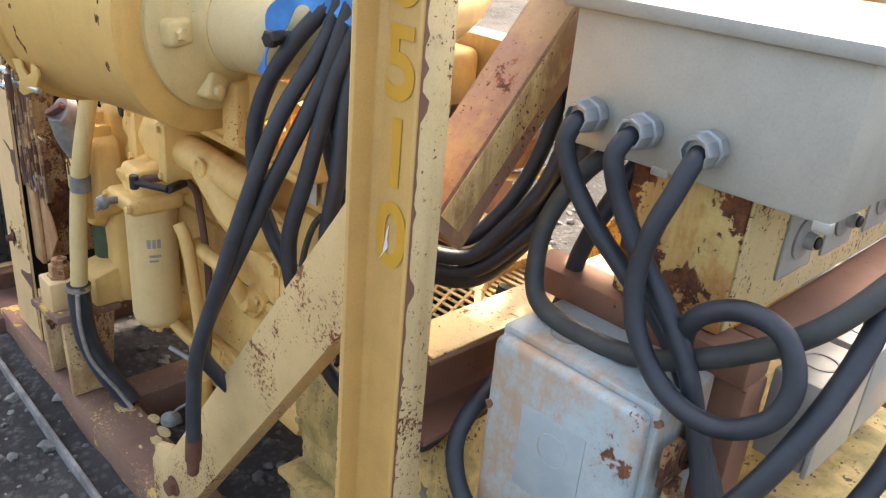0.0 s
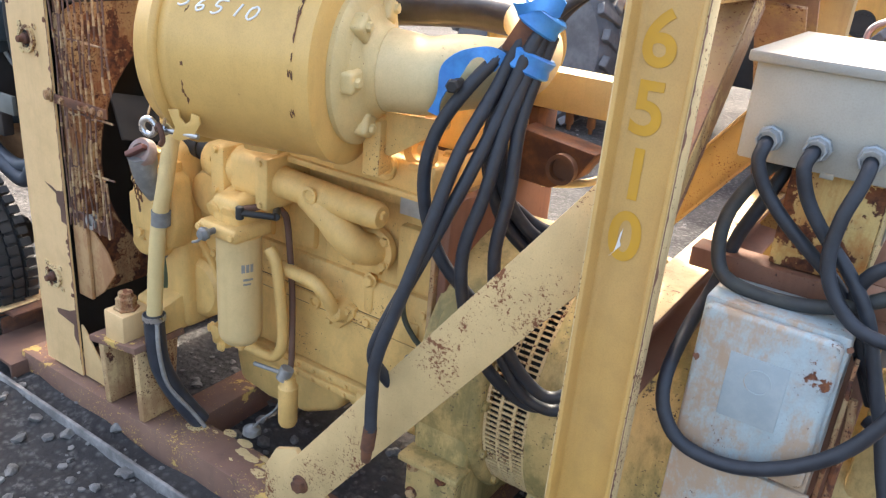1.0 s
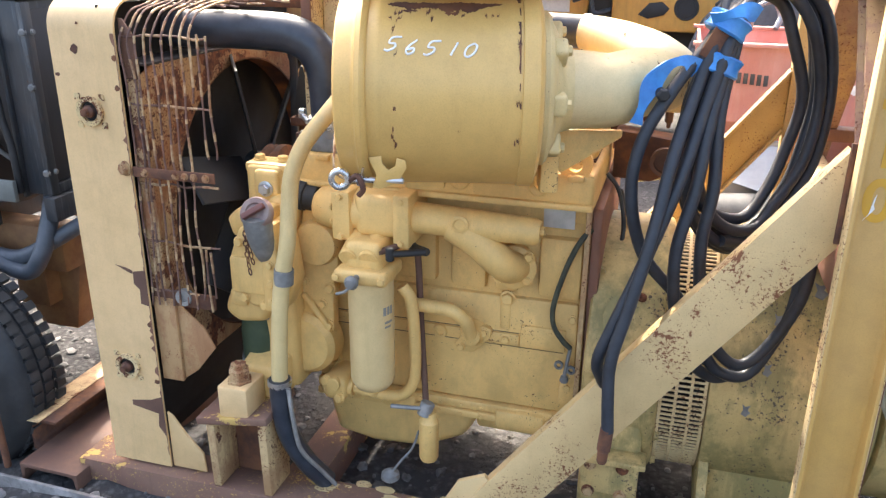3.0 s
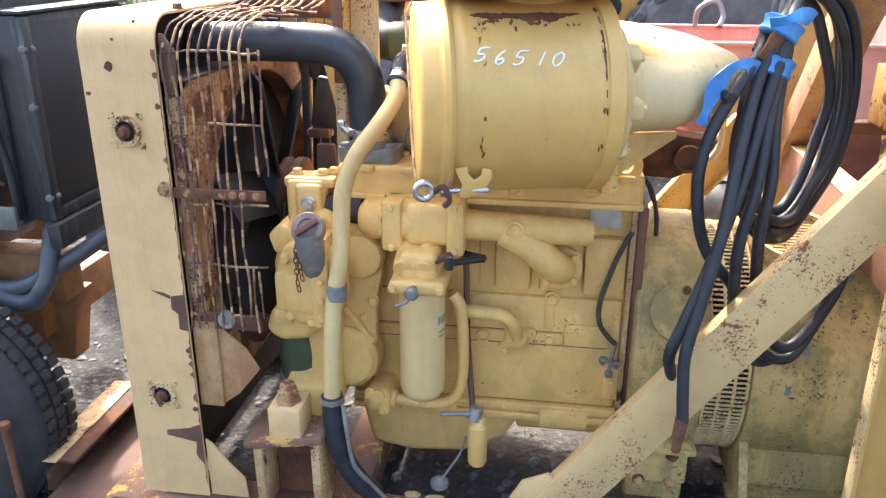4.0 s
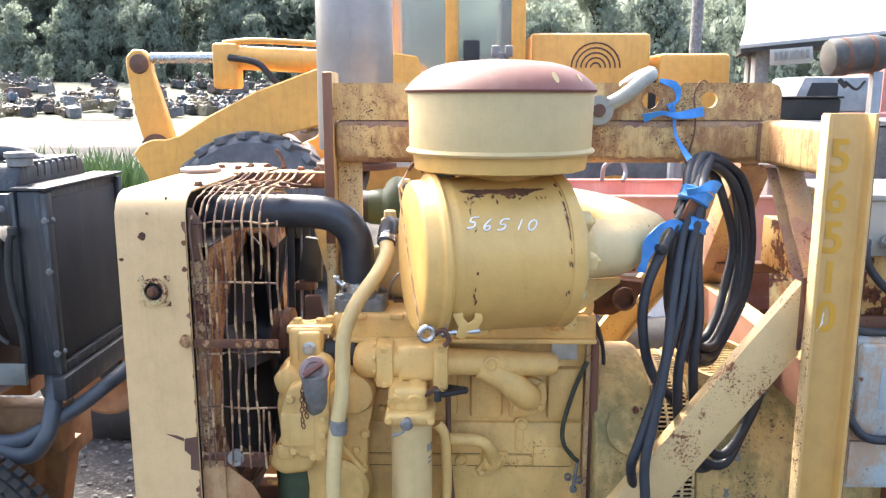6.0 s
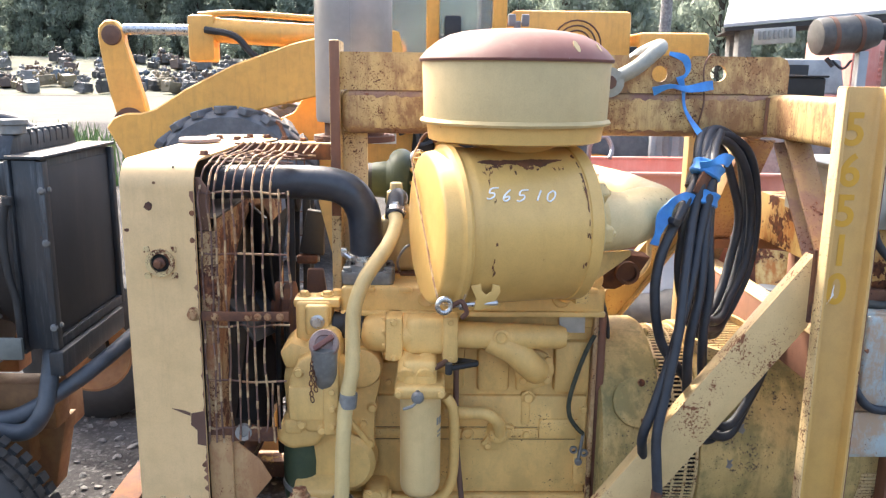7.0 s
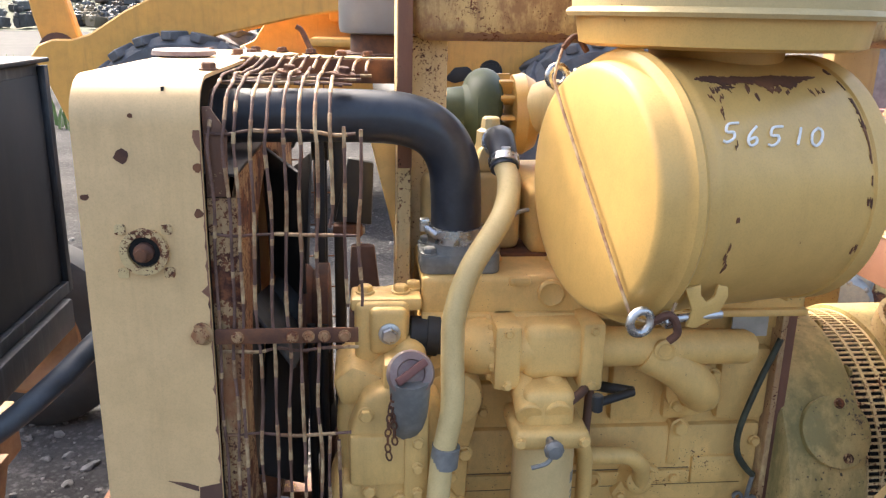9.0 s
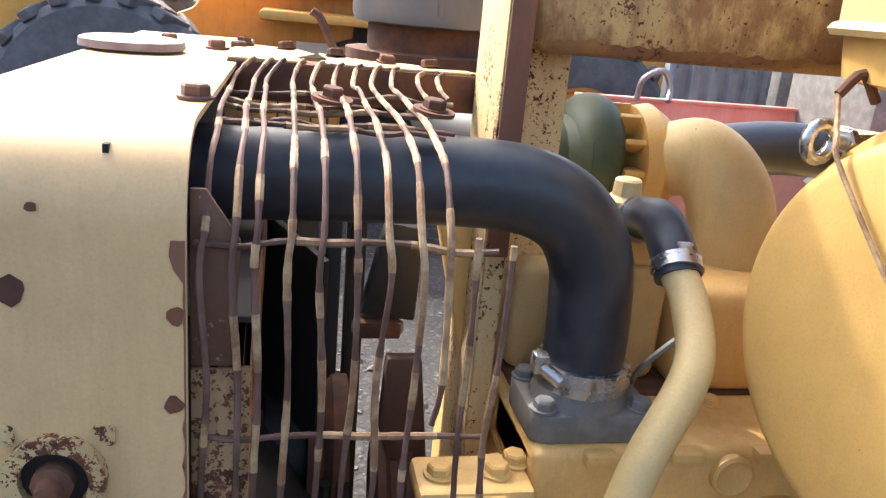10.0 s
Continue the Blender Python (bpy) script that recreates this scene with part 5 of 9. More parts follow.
fan = part("fan", bm_(cyl((-1.56, 0.47, 0.88), (-1.50, 0.47, 0.88), 0.075)), M_BLACK, rad, "black cooling fan")
for k in range(6):
    m = Matrix.Translation((-1.53, 0.47, 0.88)) @ Matrix.Rotation(k * math.pi / 3 + 0.3, 4, "X") @ pose(0, 0, 0, 0, 0, 35)
    part("blade", bm_(box(-0.004, 0.004, -0.07, 0.07, 0.06, 0.37, 0.002, m)), M_BLACK, fan)
part("pulley", bm_(lathe((-1.50, 0.47, 0.88), (1, 0, 0), [(0, 0.10), (0.01, 0.10), (0.022, 0.085), (0.034, 0.10), (0.056, 0.10), (0.06, 0.03)], 28)), M_RUST, fan)
part("crank_pulley", bm_(lathe((-1.47, 0.47, 0.45), (1, 0, 0), [(0, 0.12), (0.01, 0.12), (0.022, 0.10), (0.034, 0.12), (0.05, 0.12), (0.06, 0.03)], 28)), M_RUST, rad)
for dx in (0.0, 0.026):
    part("drive_belt", bm_(sweep([(-1.478 + dx, 0.37, 0.88), (-1.478 + dx, 0.355, 0.45)], 0.009, 8, 2)), M_BLACK, fan)
    part("drive_belt", bm_(sweep([(-1.478 + dx, 0.57, 0.88), (-1.478 + dx, 0.588, 0.45)], 0.009, 8, 2)), M_BLACK, fan)
for y0, y1 in ((0.60, 0.545), (0.72, 0.585)):
    part("alternator_belt", bm_(box(-1.478, -1.455, -0.007, 0.007, -0.40, 0.40, 0.003, Matrix.Translation((0, (y0 + y1) / 2, 0.85)) @ Matrix.Rotation(-math.atan2(y0 - y1, 0.8), 4, "X"))), M_BLACK, fan, "black rubber belt")
part("alternator_pulley", bm_(lathe((-1.485, 0.66, 1.245), (1, 0, 0), [(0, 0.068), (0.01, 0.068), (0.018, 0.055), (0.026, 0.068), (0.036, 0.068), (0.04, 0.02)], 28)), M_BLACK, fan)
part("belt_guard", bm_(prism([(-1.352, 1.26), (-1.298, 1.26), (-1.282, 1.16), (-1.262, 1.03), (-1.262, 0.95), (-1.278, 0.95), (-1.318, 1.12)], "xz", 0.40, 0.43, 0.006)), M_ENGINE, fan, "sunlit yellow casting beside the belts")
for y0, y1, x in ((0.66, 0.60, -1.425), (0.76, 0.64, -1.425)):
    part("generator_belt", bm_(box(x - 0.013, x + 0.013, -0.007, 0.007, -0.38, 0.38, 0.003, Matrix.Translation((0, (y0 + y1) / 2, 0.86)) @ Matrix.Rotation(-math.atan2(y0 - y1, 0.76), 4, "X"))), M_BLACK, fan, "black rubber belt")
part("lower_pulley", bm_(lathe((-1.45, 0.62, 0.50), (1, 0, 0), [(0, 0.10), (0.01, 0.10), (0.022, 0.08), (0.034, 0.10), (0.05, 0.10), (0.055, 0.03)], 28)), M_BLACK, fan)
abk = part("alternator_bracket", bm_(prism([(-1.43, 1.07), (-1.35, 1.06), (-1.345, 1.20), (-1.40, 1.21)], "xz", 0.50, 0.53, 0.005)), M_BLACK, fan, "black bracket")
part("bracket_lug", bm_(box(-1.435, -1.37, 0.49, 0.53, 1.035, 1.062, 0.006)), M_RUST, abk)
part("bracket_bolt", bm_(cyl((-1.44, 0.51, 1.048), (-1.365, 0.51, 1.048), 0.010, seg=10)), M_DULL, abk)
part("idler_arm", bm_(prism([(-1.395, 1.03), (-1.345, 1.03), (-1.325, 0.86), (-1.375, 0.84), (-1.40, 0.92)], "xz", 0.44, 0.465, 0.006)), M_BROWN, fan, "brown cast arm")
part("idler_pulley", bm_(lathe((-1.40, 0.46, 0.80), (1, 0, 0), [(0, 0.03), (0.0, 0.085), (0.012, 0.085), (0.02, 0.07), (0.032, 0.07), (0.04, 0.085), (0.052, 0.085), (0.054, 0.03)], 30)), M_BROWN, fan, "grimy idler pulley")
# plain wire screen on the far side
part("far_screen", bm_(*[sweep([(-1.60, 0.93, 0.50 + 0.09 * k), (-1.45, 0.935, 0.50 + 0.09 * k)], 0.0022, 5, 1, smooth=False) for k in range(9)], *[sweep([(-1.59 + 0.03 * k, 0.931, 0.48), (-1.59 + 0.03 * k, 0.931, 1.35)], 0.0022, 5, 1, smooth=False) for k in range(5)]), M_RUST, rad, "thin wire screen", kind="stuff")

# wire guard
guard = thing("fan_guard", "bent and rusty wire fan guard with flaking cream paint", "fan guard", (-1.5, 0.05, 0.7))
rng = random.Random(3)


def flaky_wire(pts, n=8, keep=0.5):
    """Bent wire: bare rusty steel with thicker sleeves of old paint left on stretches of it."""
    ps = curve_pts(pts, n)
    bm = bmesh.new()
    t0 = (ps[1] - ps[0]).normalized()
    u = t0.orthogonal().normalized()
    rows, painted, left, on = [], [], 0.0, rng.random() < 0.5
    for i, p in enumerate(ps):
        if i:
            left -= (p - ps[i - 1]).length
        if left <= 0:
            on = not on
            left = rng.uniform(0.012, 0.19 * keep) if on else rng.uniform(0.01, 0.20 * (1 - keep))
        t = (ps[min(i + 1, len(ps) - 1)] - ps[max(i - 1, 0)]).normalized()
        u = (u - t * u.dot(t)).normalized()
        w = t.cross(u)
        r = (0.0031 if on else 0.0025) * rng.uniform(0.9, 1.12)
        painted.append(on)
        rows.append([bm.verts.new(p + r * (math.cos(2 * math.pi * k / 7) * u + math.sin(2 * math.pi * k / 7) * w)) for k in range(7)])
    for q, (a, b) in enumerate(zip(rows, rows[1:])):
        for k in range(7):
            j = (k + 1) % 7
            bm.faces.new((a[k], a[j], b[j], b[k])).material_index = 1 if painted[q] and painted[q + 1] else 0
    bm.faces.new(rows[0][::-1])
    bm.faces.new(rows[-1])
    return bm


def guard_wire(x, zlow, zgap=None, back=0.455, lean=0.0, keep=0.5):
    pts = []
    top = 1.402
    if zgap is None:
        pts.append((x + 0.012, back + 0.004, top + 0.022))
        pts.append((x + 0.004, back, top + 0.016))
        dx = rng.uniform(-.012, .002)
        pts += [(x + dx * q, back * q, top + 0.004 + rng.uniform(-.004, .004)) for q in (0.9, 0.7, 0.5, 0.33)]
        pts += [(x, 0.09, top - 0.004), (x, 0.035, top - 0.016), (x, -0.004, top - 0.055)]
    z = (top - 0.09) if zgap is None else zgap
    while z > zlow + 0.02:
        pts.append((x + lean * (1.3 - z) + rng.uniform(-.0035, .0035), rng.uniform(-.016, -.007), z))
        z -= 0.085
    pts.append((x + lean * (1.3 - zlow) + rng.uniform(-.003, .003), -0.010, zlow))
    return flaky_wire(pts, keep=keep)


WIRES = [M_WIRE, M_WIREPAINT]
XS = [-1.592, -1.571, -1.556, -1.532, -1.509, -1.485, -1.462, -1.438, -1.416]
for k, x in enumerate(XS):
    part("wire", guard_wire(x, [0.655, 0.66, 0.66, 0.662, 0.665, 0.67, 0.66, 0.69, 1.19][k], lean=-0.008, keep=0.22 + 0.075 * k), WIRES, guard)
for x, z0, z1 in ((-1.393, 1.06, 1.345), (-1.372, 1.06, 1.342), (-1.425, 0.66, 0.83), (-1.408, 0.70, 0.825)):
    part("wire", guard_wire(x, z0, z1), WIRES, guard)
for x in (-1.385, -1.36):
    part("wire", flaky_wire([(x + 0.014, 0.46, 1.42), (x + 0.004, 0.45, 1.414), (x, 0.40, 1.406), (x, 0.34, 1.402)]), WIRES, guard)
for z, x1 in ((1.335, -1.378), (1.175, -1.376), (0.985, -1.376), (0.832, -1.39), (0.70, -1.46)):
    part("cross_wire", flaky_wire([(-1.60 + (x1 + 1.60) * q / 7, -0.003 + rng.uniform(-.002, .002), z + rng.uniform(-.004, .004)) for q in range(8)]), WIRES, guard)
for y, x1 in ((0.36, -1.35), (0.27, -1.37), (0.235, -1.40), (0.165, -1.385), (0.135, -1.40)):
    part("cross_wire", flaky_wire([(-1.60 + (x1 + 1.60) * q / 7, y + rng.uniform(-.006, .006), 1.396 + rng.uniform(-.004, .003)) for q in range(8)]), WIRES, guard)
strap = part("strap", bm_(box(-1.60, -1.376, -0.022, -0.017, 1.003, 1.028, 0.001)), M_RUST, guard, "rusty flat bar")
for x in (-1.565, -1.48, -1.455, -1.43, -1.398):
    bolt(strap, (x, -0.022, 1.015), (0, -1, 0), 0.008, M_RADRUST)
bolt(strap, (-1.618, -0.021, 1.022), (-0.3, -1, 0), 0.015, M_RADRUST)
part("washer", bm_(ring((-1.508, 0.006, 0.687), (0, -1, 0), 0.022, 0.011, 0.016), cyl((-1.508, 0.012, 0.687), (-1.508, -0.006, 0.687), 0.011)), M_DULL, guard, "grey spacer washer")
part("lower_bar", bm_(box(-1.60, -1.42, -0.004, 0.004, 0.66, 0.70, 0.001)), M_RUST, guard)
# plates on top of the guard
tp = part("top_channel", bm_(box(-1.615, -1.285, 0.47, 0.475, 1.37, 1.418, 0.002)), M_RUST, guard, "rusty steel channel")
part("channel_flange", bm_(box(-1.615, -1.521, 0.4755, 0.70, 1.412, 1.418, 0.001)), M_RUST, tp)
part("channel_flange", bm_(box(-1.52, -1.285, 0.4755, 0.525, 1.412, 1.418, 0.001)), M_RUST, tp)
part("torn_plate", bm_(prism([(-1.615, 0.474), (-1.52, 0.472), (-1.53, 0.53), (-1.505, 0.60), (-1.53, 0.66), (-1.60, 0.69), (-1.62, 0.60)], "xy", 1.4185, 1.4215, 0.0008)), M_RAD, tp, "torn pinkish cream sheet")
part("torn_plate", bm_(prism([(-1.50, 0.472), (-1.40, 0.474), (-1.30, 0.476), (-1.305, 0.51), (-1.34, 0.505), (-1.36, 0.53), (-1.38, 0.55), (-1.43, 0.555), (-1.48, 0.60), (-1.50, 0.62), (-1.49, 0.55)], "xy", 1.4185, 1.4215, 0.0008)), M_FLANGE, tp, "torn cream sheet")
for x, y in ((-1.605, 0.66), (-1.545, 0.64), (-1.478, 0.58), (-1.412, 0.535), (-1.356, 0.515)):
    bolt(tp, (x, y, 1.4215), (rng.uniform(-.2, .2), rng.uniform(-.2, .2), 1), 0.0115, M_RUST)
for x, y in ((-1.496, 0.249), (-1.400, 0.207)):
    part("washer", bm_(lathe((x, y, 1.405), (0.1, -0.1, 1), [(0, 0.021), (0.004, 0.021)], 18)), M_RUST, guard)
    bolt(guard, (x, y, 1.408), (0.1, -0.1, 1), 0.0115, M_RUST)
part("bent_rod", bm_(sweep([(-1.472, 0.60, 1.415), (-1.485, 0.61, 1.44), (-1.50, 0.62, 1.47), (-1.512, 0.62, 1.478)], 0.006, 7)), M_RUST, guard)


# ---- air cleaner and pre-cleaner ----
# drawn along its own axis, then turned: its cover end stands out from the engine
ac = thing("air_cleaner", "yellow cylindrical air cleaner with rust-scabbed top and chalked numbers", "air cleaner", (-0.646, 0.058, 1.255))
ac.rotation_euler = (0, 0, radians(14.5))
AC = V((-0.646, 0.058, 1.255))
R = 0.198


def ax(s, u=0.0, w=0.0):
    """A point s along the axis, u towards the back, w upwards."""
    return AC + V((s, u, w))


def from_world(p):
    d = V(p) - AC
    return AC + Matrix.Rotation(radians(-14.5), 3, "Z") @ d


body = part("canister", bm_(lathe(ax(-0.33), (1, 0, 0), [(0, R - 0.012), (0.0, R), (0.010, R), (0.020, R + 0.0025), (0.030, R + 0.0025), (0.034, R), (0.298, R), (0.300, R + 0.004), (0.33, R + 0.005), (0.336, R - 0.008), (0.342, R - 0.028), (0.344, 0.12)], 80)), M_CLEANER, ac)
lid = part("end_cover", bm_(lathe(ax(-0.325), (-1, 0, 0), [(0, R + 0.002), (0.003, R + 0.010), (0.011, R + 0.015), (0.021, R + 0.011), (0.025, R + 0.002), (0.031, R - 0.003), (0.059, R - 0.007), (0.064, R - 0.012), (0.0665, R - 0.02), (0.067, 0.1), (0.067, 0)], 80)), M_CLEANER, ac, "pressed yellow end cover")
p_t, p_b = from_world((-1.056, 0.055, 1.395)), from_world((-0.996, -0.172, 1.130))
fx = AC.x - 0.398
part("strap_rod", bm_(sweep([(fx + 0.03, p_t.y + 0.05, p_t.z + 0.065), (fx + 0.004, p_t.y + 0.02, p_t.z + 0.03), (fx - 0.002, p_t.y, p_t.z), (fx - 0.003, (p_t.y + p_b.y) / 2, (p_t.z + p_b.z) / 2), (fx - 0.002, p_b.y, p_b.z), (fx + 0.012, p_b.y - 0.012, p_b.z - 0.03), (fx + 0.05, p_b.y - 0.03, p_b.z - 0.032), (fx + 0.062, p_b.y - 0.035, p_b.z - 0.005)], 0.0026, 8, 4)), M_WIREPAINT, lid, "thin rusty retaining rod")
part("rod_loop", bm_(sweep([(fx + 0.028, p_b.y - 0.02, p_b.z - 0.04), (fx + 0.05, p_b.y - 0.04, p_b.z - 0.02), (fx + 0.062, p_b.y - 0.045, p_b.z - 0.045), (fx + 0.052, p_b.y - 0.04, p_b.z - 0.06)], 0.006, 8, 4)), M_RUST, lid)
part("rod_loop", bm_(sweep([(fx + 0.03, p_t.y + 0.05, p_t.z + 0.065), (fx + 0.05, p_t.y + 0.045, p_t.z + 0.085), (fx + 0.07, p_t.y + 0.04, p_t.z + 0.06)], 0.005, 8, 4)), M_RUST, lid)


def eyebolt(c, d, parent):
    c, d = V(c), V(d).normalized()
    m = Matrix.Translation(c) @ pose(0, 0, 0, 90, 0, 0)
    loop = [m @ V((0.017 * math.cos(a), 0.017 * math.sin(a), 0)) for a in [2 * math.pi * k / 16 for k in range(17)]]
    part("eyebolt", bm_(sweep(loop, 0.0065, 10, 1, smooth=False), cyl(c + d * 0.02, c + d * 0.13, 0.006), cyl(c + d * 0.035, c + d * 0.048, 0.013, seg=6)), M_STEEL, parent, "shiny eyebolt")


eyebolt(from_world((-0.979, -0.193, 1.098)), (1, -0.1, 0.02), ac)
eyebolt(from_world((-1.045, 0.115, 1.415)), (1, 0.1, 0.0), ac)
part("hook_plate", bm_(prism([(-0.868, 1.125), (-0.842, 1.128), (-0.840, 1.112), (-0.828, 1.100), (-0.815, 1.108), (-0.812, 1.125), (-0.795, 1.12), (-0.792, 1.105), (-0.81, 1.075), (-0.845, 1.062), (-0.86, 1.067), (-0.852, 1.09)], "xz", -0.003, 0.003, 0.0015, Matrix.Translation(V((0.835 - 0.293 - 0.646, -0.172 + 0.058, 0.022))))), M_CLEANER, ac, "notched hook plate")
part("outlet_ring", bm_(lathe(ax(0.005), (1, 0, 0), [(0, 0.158), (0.018, 0.158), (0.026, 0.150), (0.030, 0.136), (0.036, 0.128)], 56)), M_PIPE, ac)
part("outlet_flange", bm_(lathe(ax(0.028), (1, 0, 0), [(0, 0.124), (0.012, 0.124), (0.018, 0.118), (0.024, 0.100), (0.034, 0.088), (0.05, 0.084)], 48)), M_PIPE, ac, "cast adapter flange")
part("outlet_pipe", bm_(sweep([ax(0.05), ax(0.11), ax(0.16)] + [from_world(p) for p in ((-0.435, 0.135, 1.268), (-0.395, 0.165, 1.27), (-0.375, 0.22, 1.272), (-0.385, 0.30, 1.278), (-0.425, 0.41, 1.292), (-0.50, 0.53, 1.305), (-0.57, 0.62, 1.312), (-0.615, 0.665, 1.315))], 0.0835, 44, 8, 0.046)), M_OUTLET, ac, "cast outlet elbow")
for a in (0.75, 1.65, 2.75, 3.9, 5.0, 5.9):
    part("outlet_lug", bm_(box(AC.x + 0.028, AC.x + 0.060, -0.022, 0.022, 0.092, 0.140, 0.009, Matrix.Translation((0, AC.y, AC.z)) @ Matrix.Rotation(a, 4, "X"), 3)), M_PIPE, ac)
    bolt(ac, V((AC.x + 0.058, AC.y, AC.z)) + Matrix.Rotation(a, 3, "X") @ V((0, 0, 0.122)), (1, 0, 0), 0.011, M_PIPE)
pp = from_world((-0.382, 0.018, 1.266))
part("pipe_plug", bm_(cyl(pp + V((0, 0.03, 0)), pp + V((0, -0.004, 0)), 0.011), lathe(pp + V((0, -0.003, 0)), (0, -1, 0), [(0, 0.0135), (0.012, 0.0135), (0.015, 0.010)], 6)), M_BLACK, ac, "dark pipe plug")
part("front_saddle", bm_(box(AC.x - 0.27, AC.x - 0.18, 0.06, 0.26, 1.03, 1.10, 0.01)), M_ENGINE, ac)
part("rear_saddle", bm_(box(AC.x + 0.025, AC.x + 0.065, 0.05, 0.12, 1.03, 1.15, 0.006)), M_CAST, ac)
part("saddle_brace", bm_(prism([(AC.x + 0.06, 1.075), (AC.x + 0.075, 1.07), (AC.x + 0.20, 1.15), (AC.x + 0.20, 1.165), (AC.x + 0.06, 1.165)], "xz", 0.08, 0.095, 0.003)), M_CAST, ac)


def wrap_shape(outline, mat, name, label, lift=0.0012):
    """A thin shape laid on the canister: outline in (s, angle from the front in degrees, upward)."""
    bm = bmesh.new()
    rows = []
    for r in (R + lift, R - 0.002):
        rows.append([bm.verts.new((AC.x + x, AC.y - r * math.cos(radians(a)), AC.z + r * math.sin(radians(a)))) for x, a in outline])
    bm.faces.new(rows[0])
    n = len(outline)
    for i in range(n):
        j = (i + 1) % n
        bm.faces.new((rows[0][i], rows[0][j], rows[1][j], rows[1][i]))
    bmesh.ops.triangulate(bm, faces=bm.faces)
    return part(name, bm, mat, body, label)


def chalk_digits():
    """The chalked number, drawn as strokes that lie on the curved side."""
    strokes = {"5": [(0.95, 1), (0.25, 0.95), (0.15, 0.55), (0.65, 0.5), (0.7, 0.2), (0.3, 0.0), (0.0, 0.08)], "6": [(0.6, 1), (0.2, 0.6), (0.1, 0.25), (0.35, 0.0), (0.7, 0.15), (0.6, 0.42), (0.15, 0.3)],
               "1": [(0.5, 0.95), (0.35, 0.05)], "0": [(0.5, 0.95), (0.1, 0.7), (0.1, 0.2), (0.45, 0.0), (0.8, 0.3), (0.8, 0.75), (0.5, 0.95)]}
    for i, ch in enumerate("56510"):
        x0 = AC.x - 0.286 + 0.0365 * i + (0.006 if ch == "1" else 0)
        pts = []
        for p in curve_pts([(a, b, 0) for a, b in strokes[ch]], 4):
            an = radians(27.5 + 8.0 * p.y - 0.4 * i + (1.4 if i == 0 else 0.0))
            pts.append((x0 + 0.024 * p.x + 0.011 * (p.y - 0.5), AC.y - (R + 0.0012) * math.cos(an), AC.z + (R + 0.0012) * math.sin(an)))
        part("chalk_digit", bm_(sweep(pts, 0.0021, 6, 1, smooth=False)), M_WHITE, body)


chalk_digits()


def ragged(x0, x1, a0, a1, n, seed, drip=1.0):
    g = random.Random(seed)
    up = [(x0 + (x1 - x0) * k / n, a1 + g.uniform(-2, 2)) for k in range(n + 1)]
    lo = [(x1 - (x1 - x0) * k / n, a0 + g.uniform(-6, 4) * drip) for k in range(n + 1)]
    lo[0], lo[-1] = (lo[0][0], up[-1][1] - 2), (lo[-1][0], up[0][1] - 2)
    return up + lo


def scab(x0, x1, top, depth, n, seed):
    """Torn-edged island of lost paint: depth gives its height in degrees at even steps along it."""
    g = random.Random(seed)
    up, lo, d = [], [], 0.0
    for k in range(n + 1):
        f = k / n * (len(depth) - 1)
        i = min(int(f), len(depth) - 2)
        h = depth[i] + (depth[i + 1] - depth[i]) * (f - i)
        d = 0.6 * d + g.uniform(-0.55, 0.55)
        x = x0 + (x1 - x0) * k / n
        up.append((x, top + d + 0.5 * min(h, 2.0) + g.uniform(-0.3, 0.3) * min(h, 1.5)))
        lo.append((x, top + d - h + g.uniform(-0.9, 0.7) * min(1.0, 0.3 * h)))
    return up + lo[::-1]


wrap_shape(scab(-0.290, -0.072, 61.5, (0.15, 3.2, 4.8, 3.6, 3.0, 4.2, 7.5, 5.0, 7.8, 3.0, 1.6, 0.15), 84, 4), M_RUST, "rust_scab", "dark rust scab where paint has gone")
wrap_shape(scab(-0.262, -0.232, 55.6, (0.1, 1.2, 0.8, 0.1), 12, 21), M_RUST, "rust_scab", "thin rust island under the scab")
wrap_shape(scab(-0.180, -0.155, 53.0, (0.1, 1.6, 0.5, 1.4, 0.1), 12, 22), M_RUST, "rust_scab", "thin rust island under the scab")
rs_ = random.Random(9)
a_ = 8.0
while a_ < 66:
    da = rs_.uniform(3.0, 6.0)
    wd = rs_.uniform(0.002, 0.008) if a_ > 24 else rs_.uniform(0.001, 0.004)
    wrap_shape([(-0.036, a_), (-0.036, a_ + da)] + [(-0.036 - wd * rs_.uniform(0.4, 1.2), a_ + da * (1 - q / 5)) for q in range(6)], M_RUST, "rust_scab", "dark rust along the rim")
    a_ += da + rs_.choice((0.0, 0.0, 0.0, 2.5, 5.0))
sc = random.Random(8)
for k in range(14):
    x0, a0 = sc.uniform(-0.29, -0.07), sc.uniform(47, 56)
    wrap_shape(ragged(x0, x0 + sc.uniform(0.003, 0.010), a0, a0 + sc.uniform(0.6, 2.0), 4, k + 90, 0.15), M_RUST, "rust_fleck", "rust fleck below the scab", 0.001)
fl = random.Random(31)
for k in range(16):
    on_band = k % 2
    x0 = (-0.276 if on_band else -0.040) + fl.uniform(-0.004, 0.004)
    a0 = fl.choice((-24, -18, -14, 2, 30, 38, 44)) + fl.uniform(-5, 5)
    wrap_shape(ragged(x0, x0 + fl.uniform(0.0025, 0.006), a0, a0 + fl.uniform(0.4, 2.2), 3, k + 40, 0.08), M_RUST, "rust_fleck", "small rust fleck at the rim")

